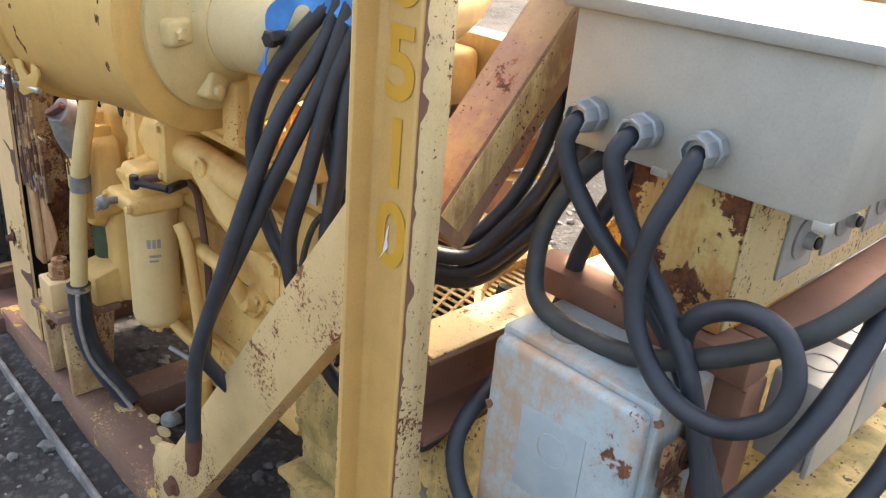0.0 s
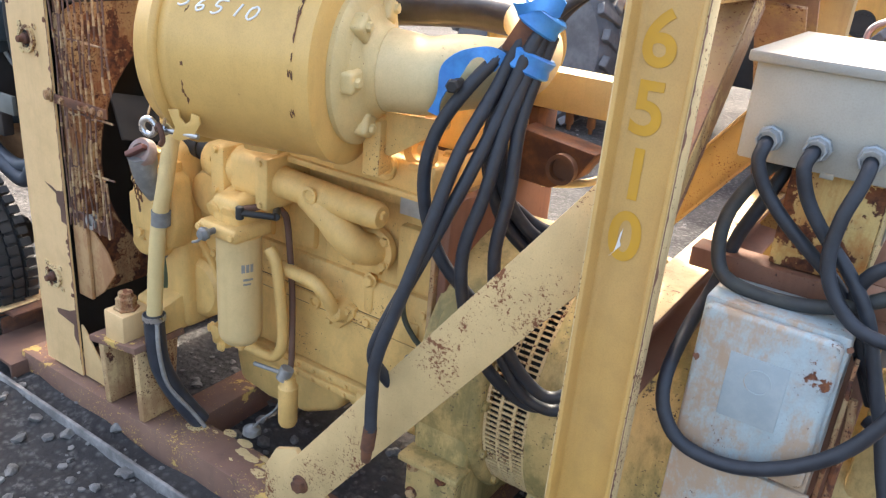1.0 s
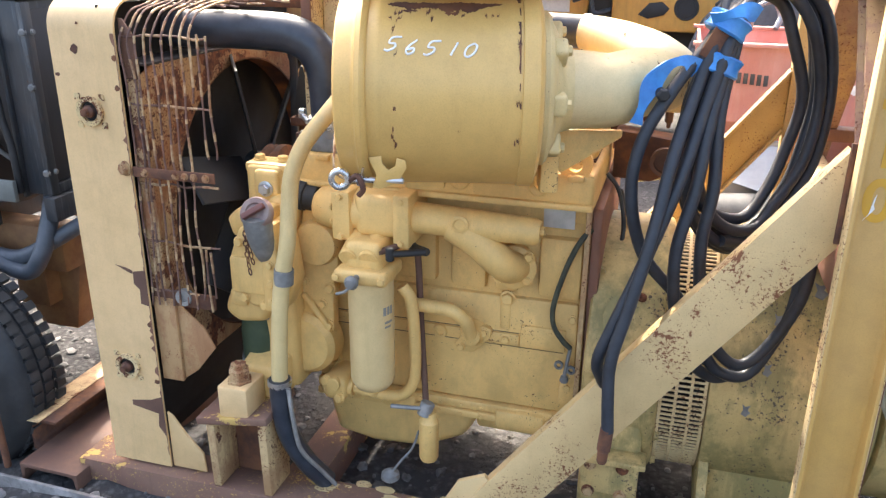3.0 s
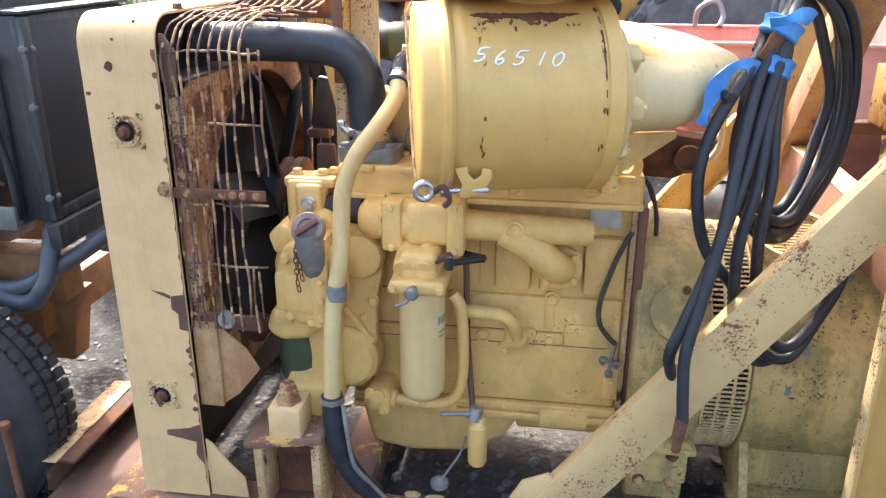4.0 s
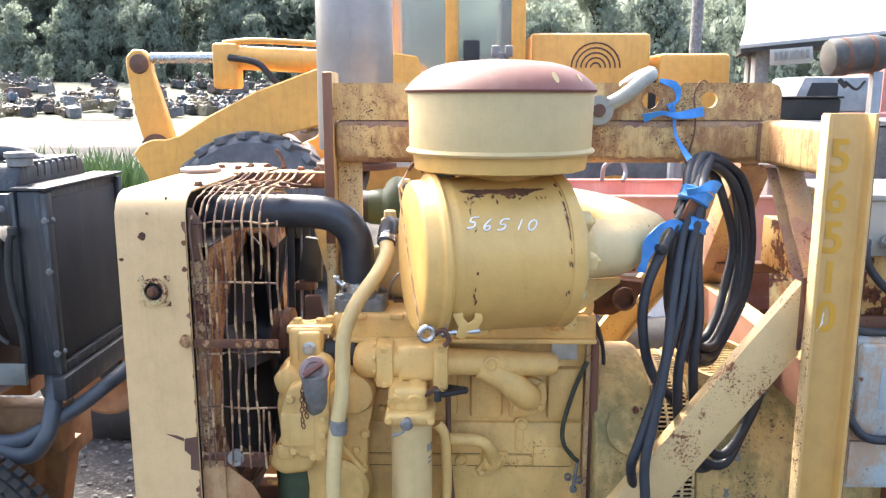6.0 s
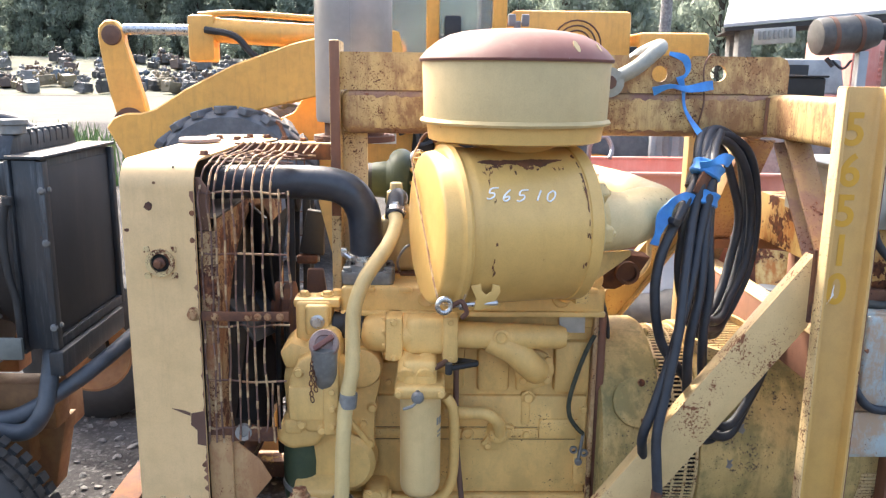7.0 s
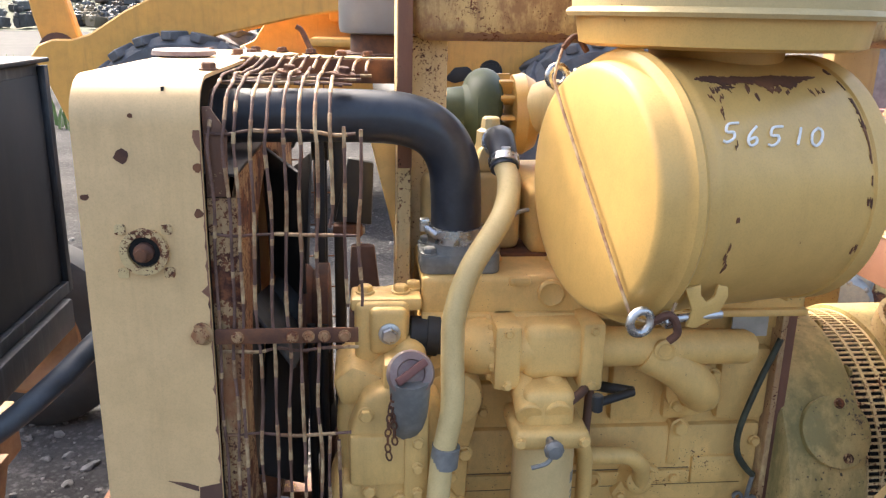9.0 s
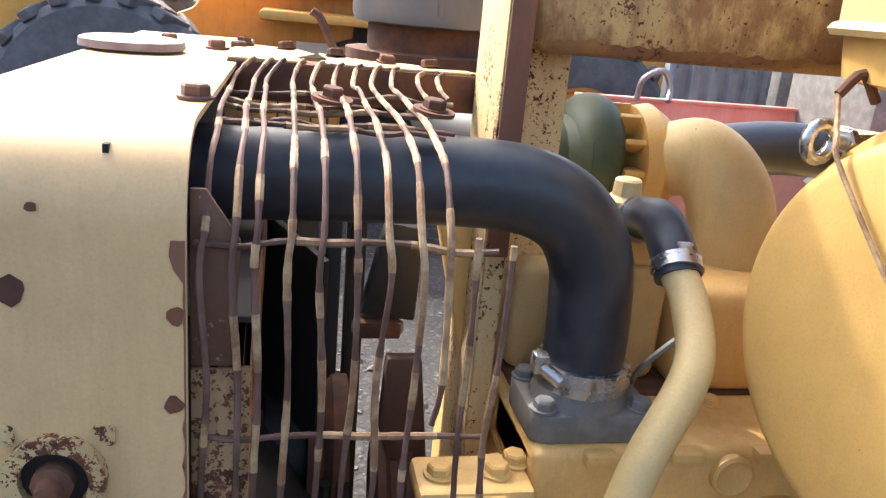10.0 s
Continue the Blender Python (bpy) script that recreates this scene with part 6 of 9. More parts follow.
pc = thing("air_precleaner", "round cream pre-cleaner bowl with faded red domed cap", "air precleaner", (-0.798, 0.07, 1.44))
part("neck", bm_(lathe((-0.798, 0.07, 1.40), (0, 0, 1), [(0, 0.105), (0.06, 0.105), (0.07, 0.11)], 40)), M_CLEANER, pc)
part("skirt", bm_(lathe((-0.798, 0.07, 1.466), (0, 0, 1), [(0, 0.12), (0.001, 0.205), (0.006, 0.221), (0.04, 0.226), (0.046, 0.226)], 72)), M_CLEANER, pc, "yellow lower skirt")
part("bowl", bm_(lathe((-0.798, 0.07, 1.512), (0, 0, 1), [(0, 0.226), (0.0, 0.240), (0.006, 0.244), (0.012, 0.240), (0.014, 0.234), (0.15, 0.238), (0.155, 0.236)], 72)), M_BOWL, pc, "cream bowl")
part("cap", bm_(lathe((-0.798, 0.07, 1.664), (0, 0, 1), [(0, 0.236), (0.0, 0.244), (0.006, 0.246), (0.014, 0.240), (0.03, 0.226), (0.05, 0.20), (0.065, 0.17), (0.074, 0.13), (0.080, 0.07), (0.082, 0.0)], 72)), M_DOME, pc, "faded red domed cap")
part("wing_nut", bm_(cyl((-0.798, 0.07, 1.744), (-0.798, 0.07, 1.765), 0.009), box(-0.822, -0.802, 0.065, 0.075, 1.752, 1.782, 0.004), box(-0.788, -0.768, 0.065, 0.075, 1.752, 1.782, 0.004)), M_ALU, pc)
for r, a in ((0.013, 32), (0.009, 55)):
    part("chip", bm_(prism(circle(0, 0, r, 9), "xy", 0.0, 0.002, 0, Matrix.Translation((-0.798 + 0.222 * math.sin(radians(a)), 0.07 - 0.222 * math.cos(radians(a)), 1.697)) @ pose(0, 0, 0, 0, 0, a) @ pose(0, 0, 0, 52, 0, 0) @ Matrix.Diagonal((0.6, 1.3, 1, 1)))), M_BOWL, pc, "chipped bare spot")


# ---- generator ----
gen = thing("generator", "yellow cylindrical generator with slotted guard, mouldy and chipped", "generator", (-0.1, 0.48, 0.15))
GC = V((0, 0.49, 0.505))
fh = part("flywheel_housing", bm_(lathe((-0.505, GC.y, GC.z), (1, 0, 0), [(0, 0.34), (0.006, 0.350), (0.165, 0.350), (0.180, 0.342), (0.186, 0.330), (0.188, 0.28)], 72), box(-0.495, -0.345, 0.15, 0.82, 0.155, 0.45, 0.014, seg=3)), M_HOUSING, gen)
part("round_cover", bm_(lathe((-0.395, 0.195, 0.690), (0, -1, 0.62), [(0, 0.074), (0.014, 0.074), (0.016, 0.069), (0.017, 0)], 32)), M_HOUSING, fh, "round inspection cover")
for a in (1.35, 4.95):
    bolt(fh, V((-0.395, 0.182, 0.699)) + V((0.058 * math.cos(a), 0.030 * math.sin(a), 0.049 * math.sin(a))), (0, -1, 0.62), 0.009, M_RADRUST)
for z, y in ((0.38, 0.164), (0.46, 0.145), (0.56, 0.147), (0.78, 0.276)):
    bolt(fh, (-0.487, y, z), (0, -1, 0), 0.010, M_HOUSING)
part("ledge", bm_(box(-0.50, -0.33, 0.095, 0.16, 0.335, 0.352, 0.004), box(-0.488, -0.345, 0.118, 0.155, 0.235, 0.336, 0.006)), M_HOUSING, fh)
for z in (0.22, 0.30):
    bolt(fh, (-0.465, 0.117, z + 0.02), (0, -1, 0), 0.013, M_RADRUST)
    bolt(fh, (-0.385, 0.117, z + 0.02), (0, -1, 0), 0.013, M_RADRUST)
for k in range(9):
    a = radians(100 + 25 * k)
    bolt(fh, (-0.319, GC.y + 0.330 * math.cos(a), GC.z + 0.330 * math.sin(a)), (1, 0, 0), 0.012, M_HOUSING)
# dark drum painted as the shade behind the slots
part("vent_inside", bm_(cyl((-0.32, GC.y, GC.z), (-0.205, GC.y, GC.z), 0.295, seg=48)), M_HOLLOWSHADE, gen)


def slot_guard(bm):
    """Curved screen with rows of slots: bars along the axis and bands round it."""
    r = 0.322
    for x in (-0.314, -0.279, -0.244, -0.212):
        ring((x - 0.0035, GC.y, GC.z), (1, 0, 0), r + 0.003, r - 0.003, 0.007, 72)(bm)
    vs = []
    for k in range(144):
        a = 2 * math.pi * k / 144
        m = Matrix.Translation((0, GC.y, GC.z)) @ Matrix.Rotation(a, 4, "X")
        v = [bm.verts.new(m @ V((x, y, z))) for x in (-0.318, -0.208) for y, z in ((-0.0026, r - 0.002), (-0.0026, r + 0.002), (0.0026, r + 0.002), (0.0026, r - 0.002))]
        for q in range(4):
            w = (q + 1) % 4
            bm.faces.new((v[q], v[w], v[4 + w], v[4 + q]))


part("slotted_guard", bm_(slot_guard), M_FLANGE, gen, "slotted steel guard band", kind="stuff")
shellg = part("stator_shell", bm_(lathe((-0.208, GC.y, GC.z), (1, 0, 0), [(0, 0.30), (0.003, 0.334), (0.012, 0.337), (0.36, 0.337), (0.372, 0.332), (0.38, 0.30)], 72)), M_HOUSING, gen)
part("end_bell", bm_(lathe((0.17, GC.y, GC.z), (1, 0, 0), [(0, 0.31), (0.01, 0.325), (0.27, 0.325), (0.29, 0.31), (0.33, 0.24), (0.35, 0.16), (0.355, 0)], 64)), M_HOUSING, gen)
part("end_grille", bm_(*[box(0.285, 0.42, -0.004, 0.004, 0.3255, 0.3295, 0, Matrix.Translation((0, GC.y, GC.z)) @ Matrix.Rotation(radians(95 + 2.2 * k), 4, "X")) for k in range(34)]), M_FLANGE, gen, "slotted vent at the end")
for x in (-0.19, 0.12):
    part("foot", bm_(prism([(0.13, 0.152), (0.86, 0.152), (0.86, 0.18), (0.75, 0.36), (0.23, 0.36), (0.13, 0.18)], "yz", x - 0.012, x + 0.012, 0.003)), M_HOUSING, gen)
part("foot_rail", bm_(box(-0.22, 0.16, 0.12, 0.24, 0.152, 0.168, 0.003), box(-0.20, 0.14, 0.235, 0.245, 0.168, 0.38, 0.003)), M_HOUSING, gen)
for x, an in ((-0.085, 20), (-0.07, 40), (-0.12, 2), (0.02, 55), (-0.15, 50)):
    a = radians(180 - an)
    p = (x, GC.y + 0.3375 * math.cos(a), GC.z + 0.3375 * math.sin(a))
    part("paint_chip", bm_(prism([(-0.018, -0.02), (0.004, -0.03), (0.020, -0.008), (0.008, 0.004), (0.018, 0.026), (-0.002, 0.018), (-0.016, 0.028), (-0.010, 0.002)], "xy", -0.002, 0.0012, 0, Matrix.Translation(p) @ turn_to((0, math.cos(a), math.sin(a))) @ Matrix.Scale(0.55 + 0.25 * (x > -0.05), 4))), M_ALU, shellg, "chip down to grey primer")

vd = V((0, -0.34, 0.94)).normalized()
vp = V((-0.10, GC.y, GC.z)) + vd * 0.335
vent = part("top_vent", bm_(ring(vp, vd, 0.105, 0.094, 0.045, 40)), M_FLANGE, gen, "round cream vent collar")
# dark disc as painted shade under the grille
part("vent_floor", bm_(cyl(vp + vd * 0.004, vp + vd * 0.008, 0.094, seg=32)), M_HOLLOWSHADE, vent)
vm = Matrix.Translation(vp + vd * 0.024) @ turn_to(vd)
part("vent_grille", bm_(*[box(-math.sqrt(0.093 ** 2 - u * u), math.sqrt(0.093 ** 2 - u * u), u - 0.003, u + 0.003, -0.003, 0.003, 0, vm) for u in [-0.084 + 0.012 * k for k in range(15)]]), M_FLANGE, vent, kind="stuff")


# ---- control box, switch and junction boxes ----
cb = thing("control_box", "plain grey steel control box with hinged lid on a rusty stand", "control box", (0.27, 0.25, 1.235))
part("case", bm_(box(0.112, 0.428, 0.085, 0.48, 1.236, 1.388, 0.005)), M_GREY, cb)
part("lid", bm_(box(0.100, 0.440, 0.072, 0.49, 1.385, 1.402, 0.004)), M_GREYLID, cb)
part("corner_tab", bm_(box(0.412, 0.429, 0.084, 0.097, 1.229, 1.24, 0.002)), M_GREY, cb)
part("drain_tab", bm_(box(0.238, 0.258, 0.0838, 0.09, 1.231, 1.24, 0.001)), M_GREY, cb)
GL = [(0.159, 1.277), (0.228, 1.277), (0.302, 1.278)]
for x, z in GL:
    g = part("cable_gland", bm_(lathe((x, 0.085, z), (0, -1, 0), [(0, 0.0165), (0.008, 0.0165)], 20), lathe((x, 0.077, z), (0, -1, 0), [(0, 0.0205), (0.011, 0.0205), (0.012, 0.0185)], 8), lathe((x, 0.064, z), (0, -1, 0), [(0, 0.0178), (0.016, 0.0178), (0.019, 0.0162), (0.019, 0.0135), (0.012, 0.0128)], 8)), M_GLAND, cb, "grey cable gland")
ped = thing("control_stand", "yellow control stand badly rusted through its paint", "control stand", (0.27, 0.3, 0.97))
part("column", bm_(box(0.192, 0.334, 0.125, 0.85, 1.064, 1.234, 0.004)), M_PED, ped)
part("side_panel", bm_(box(0.3345, 0.338, 0.13, 0.84, 1.070, 1.228, 0.001)), M_FLANGE, ped, "cream gauge panel")
for y in (0.275, 0.40, 0.54):
    gp = part("gauge_plate", bm_(box(0.3385, 0.342, y - 0.045, y + 0.045, 1.105, 1.205, 0.003)), M_GREYLID, ped, "small grey gauge plate")
    part("switch", bm_(lathe((0.342, y, 1.15), (1, 0, 0), [(0, 0.026), (0.003, 0.026), (0.004, 0.020), (0.006, 0.011), (0.016, 0.010), (0.018, 0)], 20)), M_DULL, gp)
    part("knob", bm_(cyl((0.358, y, 1.15), (0.364, y, 1.15), 0.008, seg=12)), M_BLACK, gp)
part("base_frame", bm_(box(0.07, 0.385, 0.108, 0.165, 1.026, 1.062, 0.004), box(0.333, 0.389, 0.166, 0.95, 1.050, 1.0625, 0.003), box(0.03, 0.36, 0.82, 0.88, 1.026, 1.062, 0.004)), M_BAND, ped, "red-brown steel frame under the stand")
part("leg", bm_(box(0.330, 0.388, 0.112, 0.165, 0.152, 1.026, 0.005)), M_BAND, ped)
part("leg", bm_(box(0.330, 0.388, 0.82, 0.88, 0.152, 1.026, 0.005)), M_BAND, ped)

sw = thing("disconnect_switch", "blue-grey safety switch box with large rust stains", "switch box", (0.26, 0.05, 0.62))
part("case", bm_(box(0.136, 0.352, 0.0, 0.110, 0.615, 1.030, 0.004)), M_BLUE, sw)
door = part("door", bm_(prism(rounded(0.243, 0.893, 0.206, 0.262, 0.014), "xz", -0.020, 0.001, 0.008, seg=3)), M_BLUE, sw, "raised door")
part("lower_cover", bm_(box(0.139, 0.360, -0.010, 0.001, 0.628, 0.752, 0.003)), M_BLUE, sw)
part("name_plate", bm_(box(0.196, 0.286, -0.0215, -0.0195, 0.846, 0.960, 0.0008)), M_PLATE, door, "embossed plate")
part("emblem", bm_(ring((0.245, -0.0213, 0.922), (0, -1, 0), 0.021, 0.0195, 0.0012, 28)), M_BLUE, door)
part("handle", bm_(box(0.3625, 0.370, 0.02, 0.05, 0.66, 0.93, 0.002), sweep([(0.375, 0.035, 0.92), (0.382, 0.03, 0.86), (0.382, 0.025, 0.76), (0.390, 0.02, 0.66)], 0.007, 8)), M_RADRUST, sw, "rusty operating handle")
part("hasp", bm_(box(0.3625, 0.368, 0.0, 0.03, 0.94, 0.99, 0.001), ring((0.3625, 0.065, 0.955), (1, 0, 0), 0.022, 0.014, 0.003)), M_RADRUST, sw)
for x, y in ((0.20, 0.045), (0.27, 0.06)):
    part("knockout", bm_(ring((x, y, 1.0296), (0, 0, 1), 0.024, 0.0215, 0.0015, 28)), M_DULL, sw)
text("stamped_word", "OFF", 0.020, Matrix.Translation((0.327, -0.0108, 0.70)) @ pose(0, 0, 0, 90, 0, 0), M_BLUE, sw, 0.0006)
text("stamped_word", "ON", 0.016, Matrix.Translation((0.335, -0.0208, 0.94)) @ pose(0, 0, 0, 90, 0, 0), M_BLUE, sw, 0.0006)
part("bracket", bm_(box(0.16, 0.34, 0.1125, 0.16, 0.60, 0.70, 0.003), box(0.16, 0.34, 0.1125, 0.16, 0.90, 0.98, 0.003)), M_RUST, sw)

for y, z in ((0.168, 0.925), (0.298, 0.925), (0.428, 0.925)):
    jb = thing("junction_box", "weathered grey galvanised junction box under the stand", "junction box", (0.43, y, z), group="junction boxes")
    part("case", bm_(box(0.389, 0.447, y, y + 0.115, z, z + 0.112, 0.003)), M_JBOX, jb)
    part("cover", bm_(box(0.4475, 0.455, y - 0.003, y + 0.118, z - 0.003, z + 0.115, 0.003)), M_GREYLID, jb)
    part("knockout", bm_(ring((0.418, y + 0.055, z + 0.1118), (0, 0, 1), 0.021, 0.018, 0.0015, 24)), M_DULL, jb)
rearfoot = thing("end_cover_box", "yellow painted terminal cover beside the generator end", "terminal cover", (0.55, 0.25, 0.15))
part("case", bm_(prism([(0.40, 0.152), (0.66, 0.152), (0.66, 0.78), (0.56, 0.86), (0.40, 0.86)], "xz", 0.20, 0.46, 0.012)), M_HOUSING, rearfoot)
part("cover_plate", bm_(box(0.435, 0.54, 0.192, 0.199, 0.74, 0.845, 0.003)), M_HOUSING, rearfoot)

# rust-eaten corners of the switch box
sr = random.Random(9)
for cx_, cz_, r_ in ((0.352, 1.012, 0.006), (0.146, 0.93, 0.006), (0.352, 0.80, 0.006), (0.30, 0.755, 0.007)):
    y_ = -0.0204 if 0.14 < cx_ < 0.352 and 0.76 < cz_ < 1.0 else -0.0005
    part("rust_spot", bm_(prism([(cx_ + r_ * sr.uniform(0.5, 1.3) * math.cos(0.7 * q), cz_ + r_ * sr.uniform(0.5, 1.3) * math.sin(0.7 * q)) for q in range(9)], "xz", y_ - 0.0012, y_ + 0.004)), M_BAND, sw, "dark rust spot")
for z_ in (0.70, 0.78, 0.86, 0.955):
    part("side_rust", bm_(prism([(0.056 + sr.uniform(0.5, 1.2) * 0.03 * math.cos(0.7 * q), z_ + sr.uniform(0.5, 1.2) * 0.032 * math.sin(0.7 * q)) for q in range(9)], "yz", 0.360, 0.3630)), M_BAND, sw, "rust eaten into the side")


# ---- power cables ----
def cable(name, pts, r, mat, label, n=7, group=""):
    bm = bm_(sweep(pts, r, 12, n))
    return solid(name, bm, mat, label, "cable", pts[0], group)


coil = thing("cable_coil", "coil of thick black power cables tied with blue tape", "cable coil", (-0.2, 0.2, 1.5))
crng = random.Random(11)


def strand(pts, jit=0.008, r=0.0132):
    ps = [V(p) + V((crng.uniform(-jit, jit), crng.uniform(-jit, jit), crng.uniform(-jit, jit))) for p in pts]
    return part("strand", bm_(sweep(ps, r, 12, 7)), M_CABLE, coil)


TIE = V((-0.285, 0.125, 1.345))
LOOP = [(-0.262, 0.19, 1.43), (-0.215, 0.27, 1.475), (-0.14, 0.32, 1.46), (-0.077, 0.345, 1.392), (-0.043, 0.36, 1.24), (-0.057, 0.34, 1.08), (-0.105, 0.298, 0.965), (-0.165, 0.245, 0.905), (-0.240, 0.165, 0.935), (-0.295, 0.105, 1.02), (-0.322, 0.075, 1.13), (-0.315, 0.085, 1.24)]
mid = V((-0.22, 0.21, 1.18))
for k in range(7):
    s_ = (1.07, 1.04, 1.0, 0.96, 0.92, 0.87, 0.79)[k]
    side = V((0.5, -0.5, 0)) * (0.020 * (k % 3 - 1))
    ring_pts = []
    for q, p in enumerate(LOOP):
        f_ = s_ if 2 < q < 9 else 0.5 + 0.5 * s_
        ring_pts.append(mid + (V(p) - mid) * f_ + side)
    tie_k = TIE + V((crng.uniform(-0.02, 0.02), crng.uniform(-0.02, 0.02), 0))
    cut = (0, 0, 3, 0, 4, 0, 2)[k]
    pts = [tie_k] + ring_pts[:len(ring_pts) - cut] + ([tie_k + V((0.006, -0.006, -0.01))] if not cut else [])
    strand(pts, 0.006)
# free ends that hang in front
strand([(-0.20, 0.28, 1.475), (-0.245, 0.18, 1.43), TIE + V((0.0, -0.03, 0.03)), (-0.315, 0.06, 1.27), (-0.345, 0.0, 1.15), (-0.372, -0.05, 1.0), (-0.40, -0.085, 0.86), (-0.425, -0.11, 0.74), (-0.425, -0.122, 0.65), (-0.419, -0.125, 0.575)], 0.003)
strand([(-0.19, 0.27, 1.48), (-0.235, 0.18, 1.435), TIE + V((0.02, -0.03, 0.03)), (-0.30, 0.05, 1.22), (-0.335, 0.0, 1.08), (-0.385, -0.055, 0.92), (-0.43, -0.085, 0.80), (-0.452, -0.085, 0.72), (-0.448, -0.06, 0.665), (-0.43, -0.03, 0.62)], 0.003)
strand([TIE + V((0.03, -0.02, 0.03)), (-0.285, 0.055, 1.22), (-0.30, 0.02, 1.08), (-0.32, 0.0, 0.95), (-0.31, 0.02, 0.82), (-0.28, 0.07, 0.70), (-0.235, 0.12, 0.62), (-0.18, 0.15, 0.595), (-0.11, 0.16, 0.65), (-0.06, 0.17, 0.76), (-0.045, 0.2, 0.88)], 0.004)
strand([TIE + V((0.03, 0.0, 0.02)), (-0.265, 0.075, 1.22), (-0.265, 0.05, 1.08), (-0.27, 0.04, 0.95), (-0.25, 0.06, 0.80), (-0.205, 0.10, 0.69), (-0.15, 0.13, 0.645), (-0.09, 0.15, 0.70), (-0.04, 0.17, 0.82), (-0.03, 0.2, 0.95)], 0.004)
strand([(-0.215, 0.27, 1.47), (-0.255, 0.19, 1.425), TIE + V((-0.02, -0.02, 0.01)), (-0.365, 0.05, 1.27), (-0.415, 0.01, 1.17), (-0.42, 0.0, 1.06), (-0.39, 0.02, 0.93), (-0.30, 0.06, 0.82), (-0.24, 0.09, 0.70), (-0.20, 0.12, 0.63), (-0.13, 0.15, 0.62), (-0.07, 0.17, 0.72)], 0.004)
part("lug", bm_(cyl((-0.419, -0.125, 0.585), (-0.423, -0.127, 0.53), 0.0145), lathe((-0.423, -0.127, 0.533), (-0.05, -0.02, -1), [(0, 0.012), (0.03, 0.011), (0.034, 0.009)], 10)), M_RUST, coil, "taped brown cable end")
for p, d in ((TIE + V((0.012, -0.012, 0.045)), (0.5, 0.25, 1)), (TIE + V((0.004, -0.02, -0.03)), (0.3, 0.2, 1))):
    part("tape_band", bm_(lathe(V(p) - V(d).normalized() * 0.018, d, [(0, 0.040), (0.004, 0.044), (0.018, 0.040), (0.034, 0.045), (0.038, 0.040)], 14)), M_TAPE, coil, "blue plastic tape")
part("tie_plate", bm_(box(-0.027, 0.027, -0.004, 0.004, -0.034, 0.034, 0.003, Matrix.Translation(TIE + V((0.0, -0.045, 0.012))) @ pose(0, 0, 0, 0, 28, 20))), M_RUST, coil, "brown tag plate in the tie")


def ribbon(pts, w, t, parent, mat, label="", twist=0.0):
    def f(bm):
        ps = curve_pts(pts, 7)
        rows = []
        for i, p in enumerate(ps):
            d = (ps[min(i + 1, len(ps) - 1)] - ps[max(i - 1, 0)]).normalized()
            s = d.cross(V((0, 1, 0)))
            s = s.normalized() if s.length > 0.05 else V((1, 0, 0))
            s = Matrix.Rotation(0.5 * math.sin(i * 0.28 + twist), 3, d) @ s
            nrm = d.cross(s).normalized()
            ww = w * (0.72 + 0.28 * math.cos(i * 0.31 + twist))
            rows.append([p + s * ww / 2 + nrm * t, p - s * ww / 2 + nrm * t, p - s * ww / 2 - nrm * t, p + s * ww / 2 - nrm * t])
        loft(rows)(bm)
    return part("tape_strip", bm_(f), mat, parent, label)


ribbon([TIE + V((-0.035, -0.055, -0.035)), TIE + V((-0.062, -0.07, -0.018)), TIE + V((-0.092, -0.085, -0.028)), TIE + V((-0.118, -0.095, -0.062)), TIE + V((-0.132, -0.10, -0.105)), TIE + V((-0.142, -0.10, -0.142))], 0.040, 0.0012, coil, M_TAPE)
ribbon([TIE + V((-0.02, -0.05, 0.06)), TIE + V((0.01, -0.055, 0.07)), TIE + V((0.04, -0.05, 0.078)), TIE + V((0.065, -0.04, 0.07))], 0.036, 0.0012, coil, M_TAPE, twist=1)
ribbon([(-0.25, 0.24, 1.47), (-0.275, 0.325, 1.54), (-0.283, 0.335, 1.60), (-0.295, 0.34, 1.635)], 0.020, 0.0010, coil, M_TAPE)
ribbon([(-0.37, 0.335, 1.592), (-0.32, 0.33, 1.607), (-0.27, 0.33, 1.60), (-0.20, 0.325, 1.612)], 0.028, 0.0010, coil, M_TAPE, twist=0.5)
ribbon([(-0.295, 0.34, 1.62), (-0.27, 0.345, 1.65), (-0.28, 0.35, 1.685), (-0.325, 0.352, 1.70)], 0.022, 0.0010, coil, M_TAPE, twist=2)
part("tie_wire", bm_(sweep([(-0.24, 0.34, 1.46), (-0.22, 0.335, 1.56), (-0.225, 0.34, 1.66), (-0.20, 0.35, 1.70), (-0.17, 0.37, 1.68)], 0.0025, 6)), M_BROWN, coil)

lbl = "thick black rubber cable from the control box"
cable("power_cable", [(0.159, 0.062, 1.277), (0.158, 0.044, 1.268), (0.157, 0.038, 1.245), (0.174, 0.042, 1.208), (0.212, 0.045, 1.165), (0.258, 0.05, 1.125), (0.305, 0.055, 1.085), (0.345, 0.06, 1.03), (0.385, 0.06, 0.955), (0.43, 0.05, 0.87), (0.47, 0.04, 0.78), (0.50, 0.04, 0.68)], 0.0108, M_CABLE, lbl, group="control cables")
cable("power_cable", [(0.228, 0.062, 1.277), (0.224, 0.044, 1.268), (0.222, 0.036, 1.248), (0.238, 0.04, 1.205), (0.272, 0.04, 1.16), (0.318, 0.035, 1.115), (0.358, 0.03, 1.06), (0.385, 0.03, 0.99), (0.42, 0.02, 0.90), (0.455, 0.0, 0.80), (0.50, -0.01, 0.70), (0.55, -0.02, 0.60)], 0.0108, M_CABLE, lbl, group="control cables")
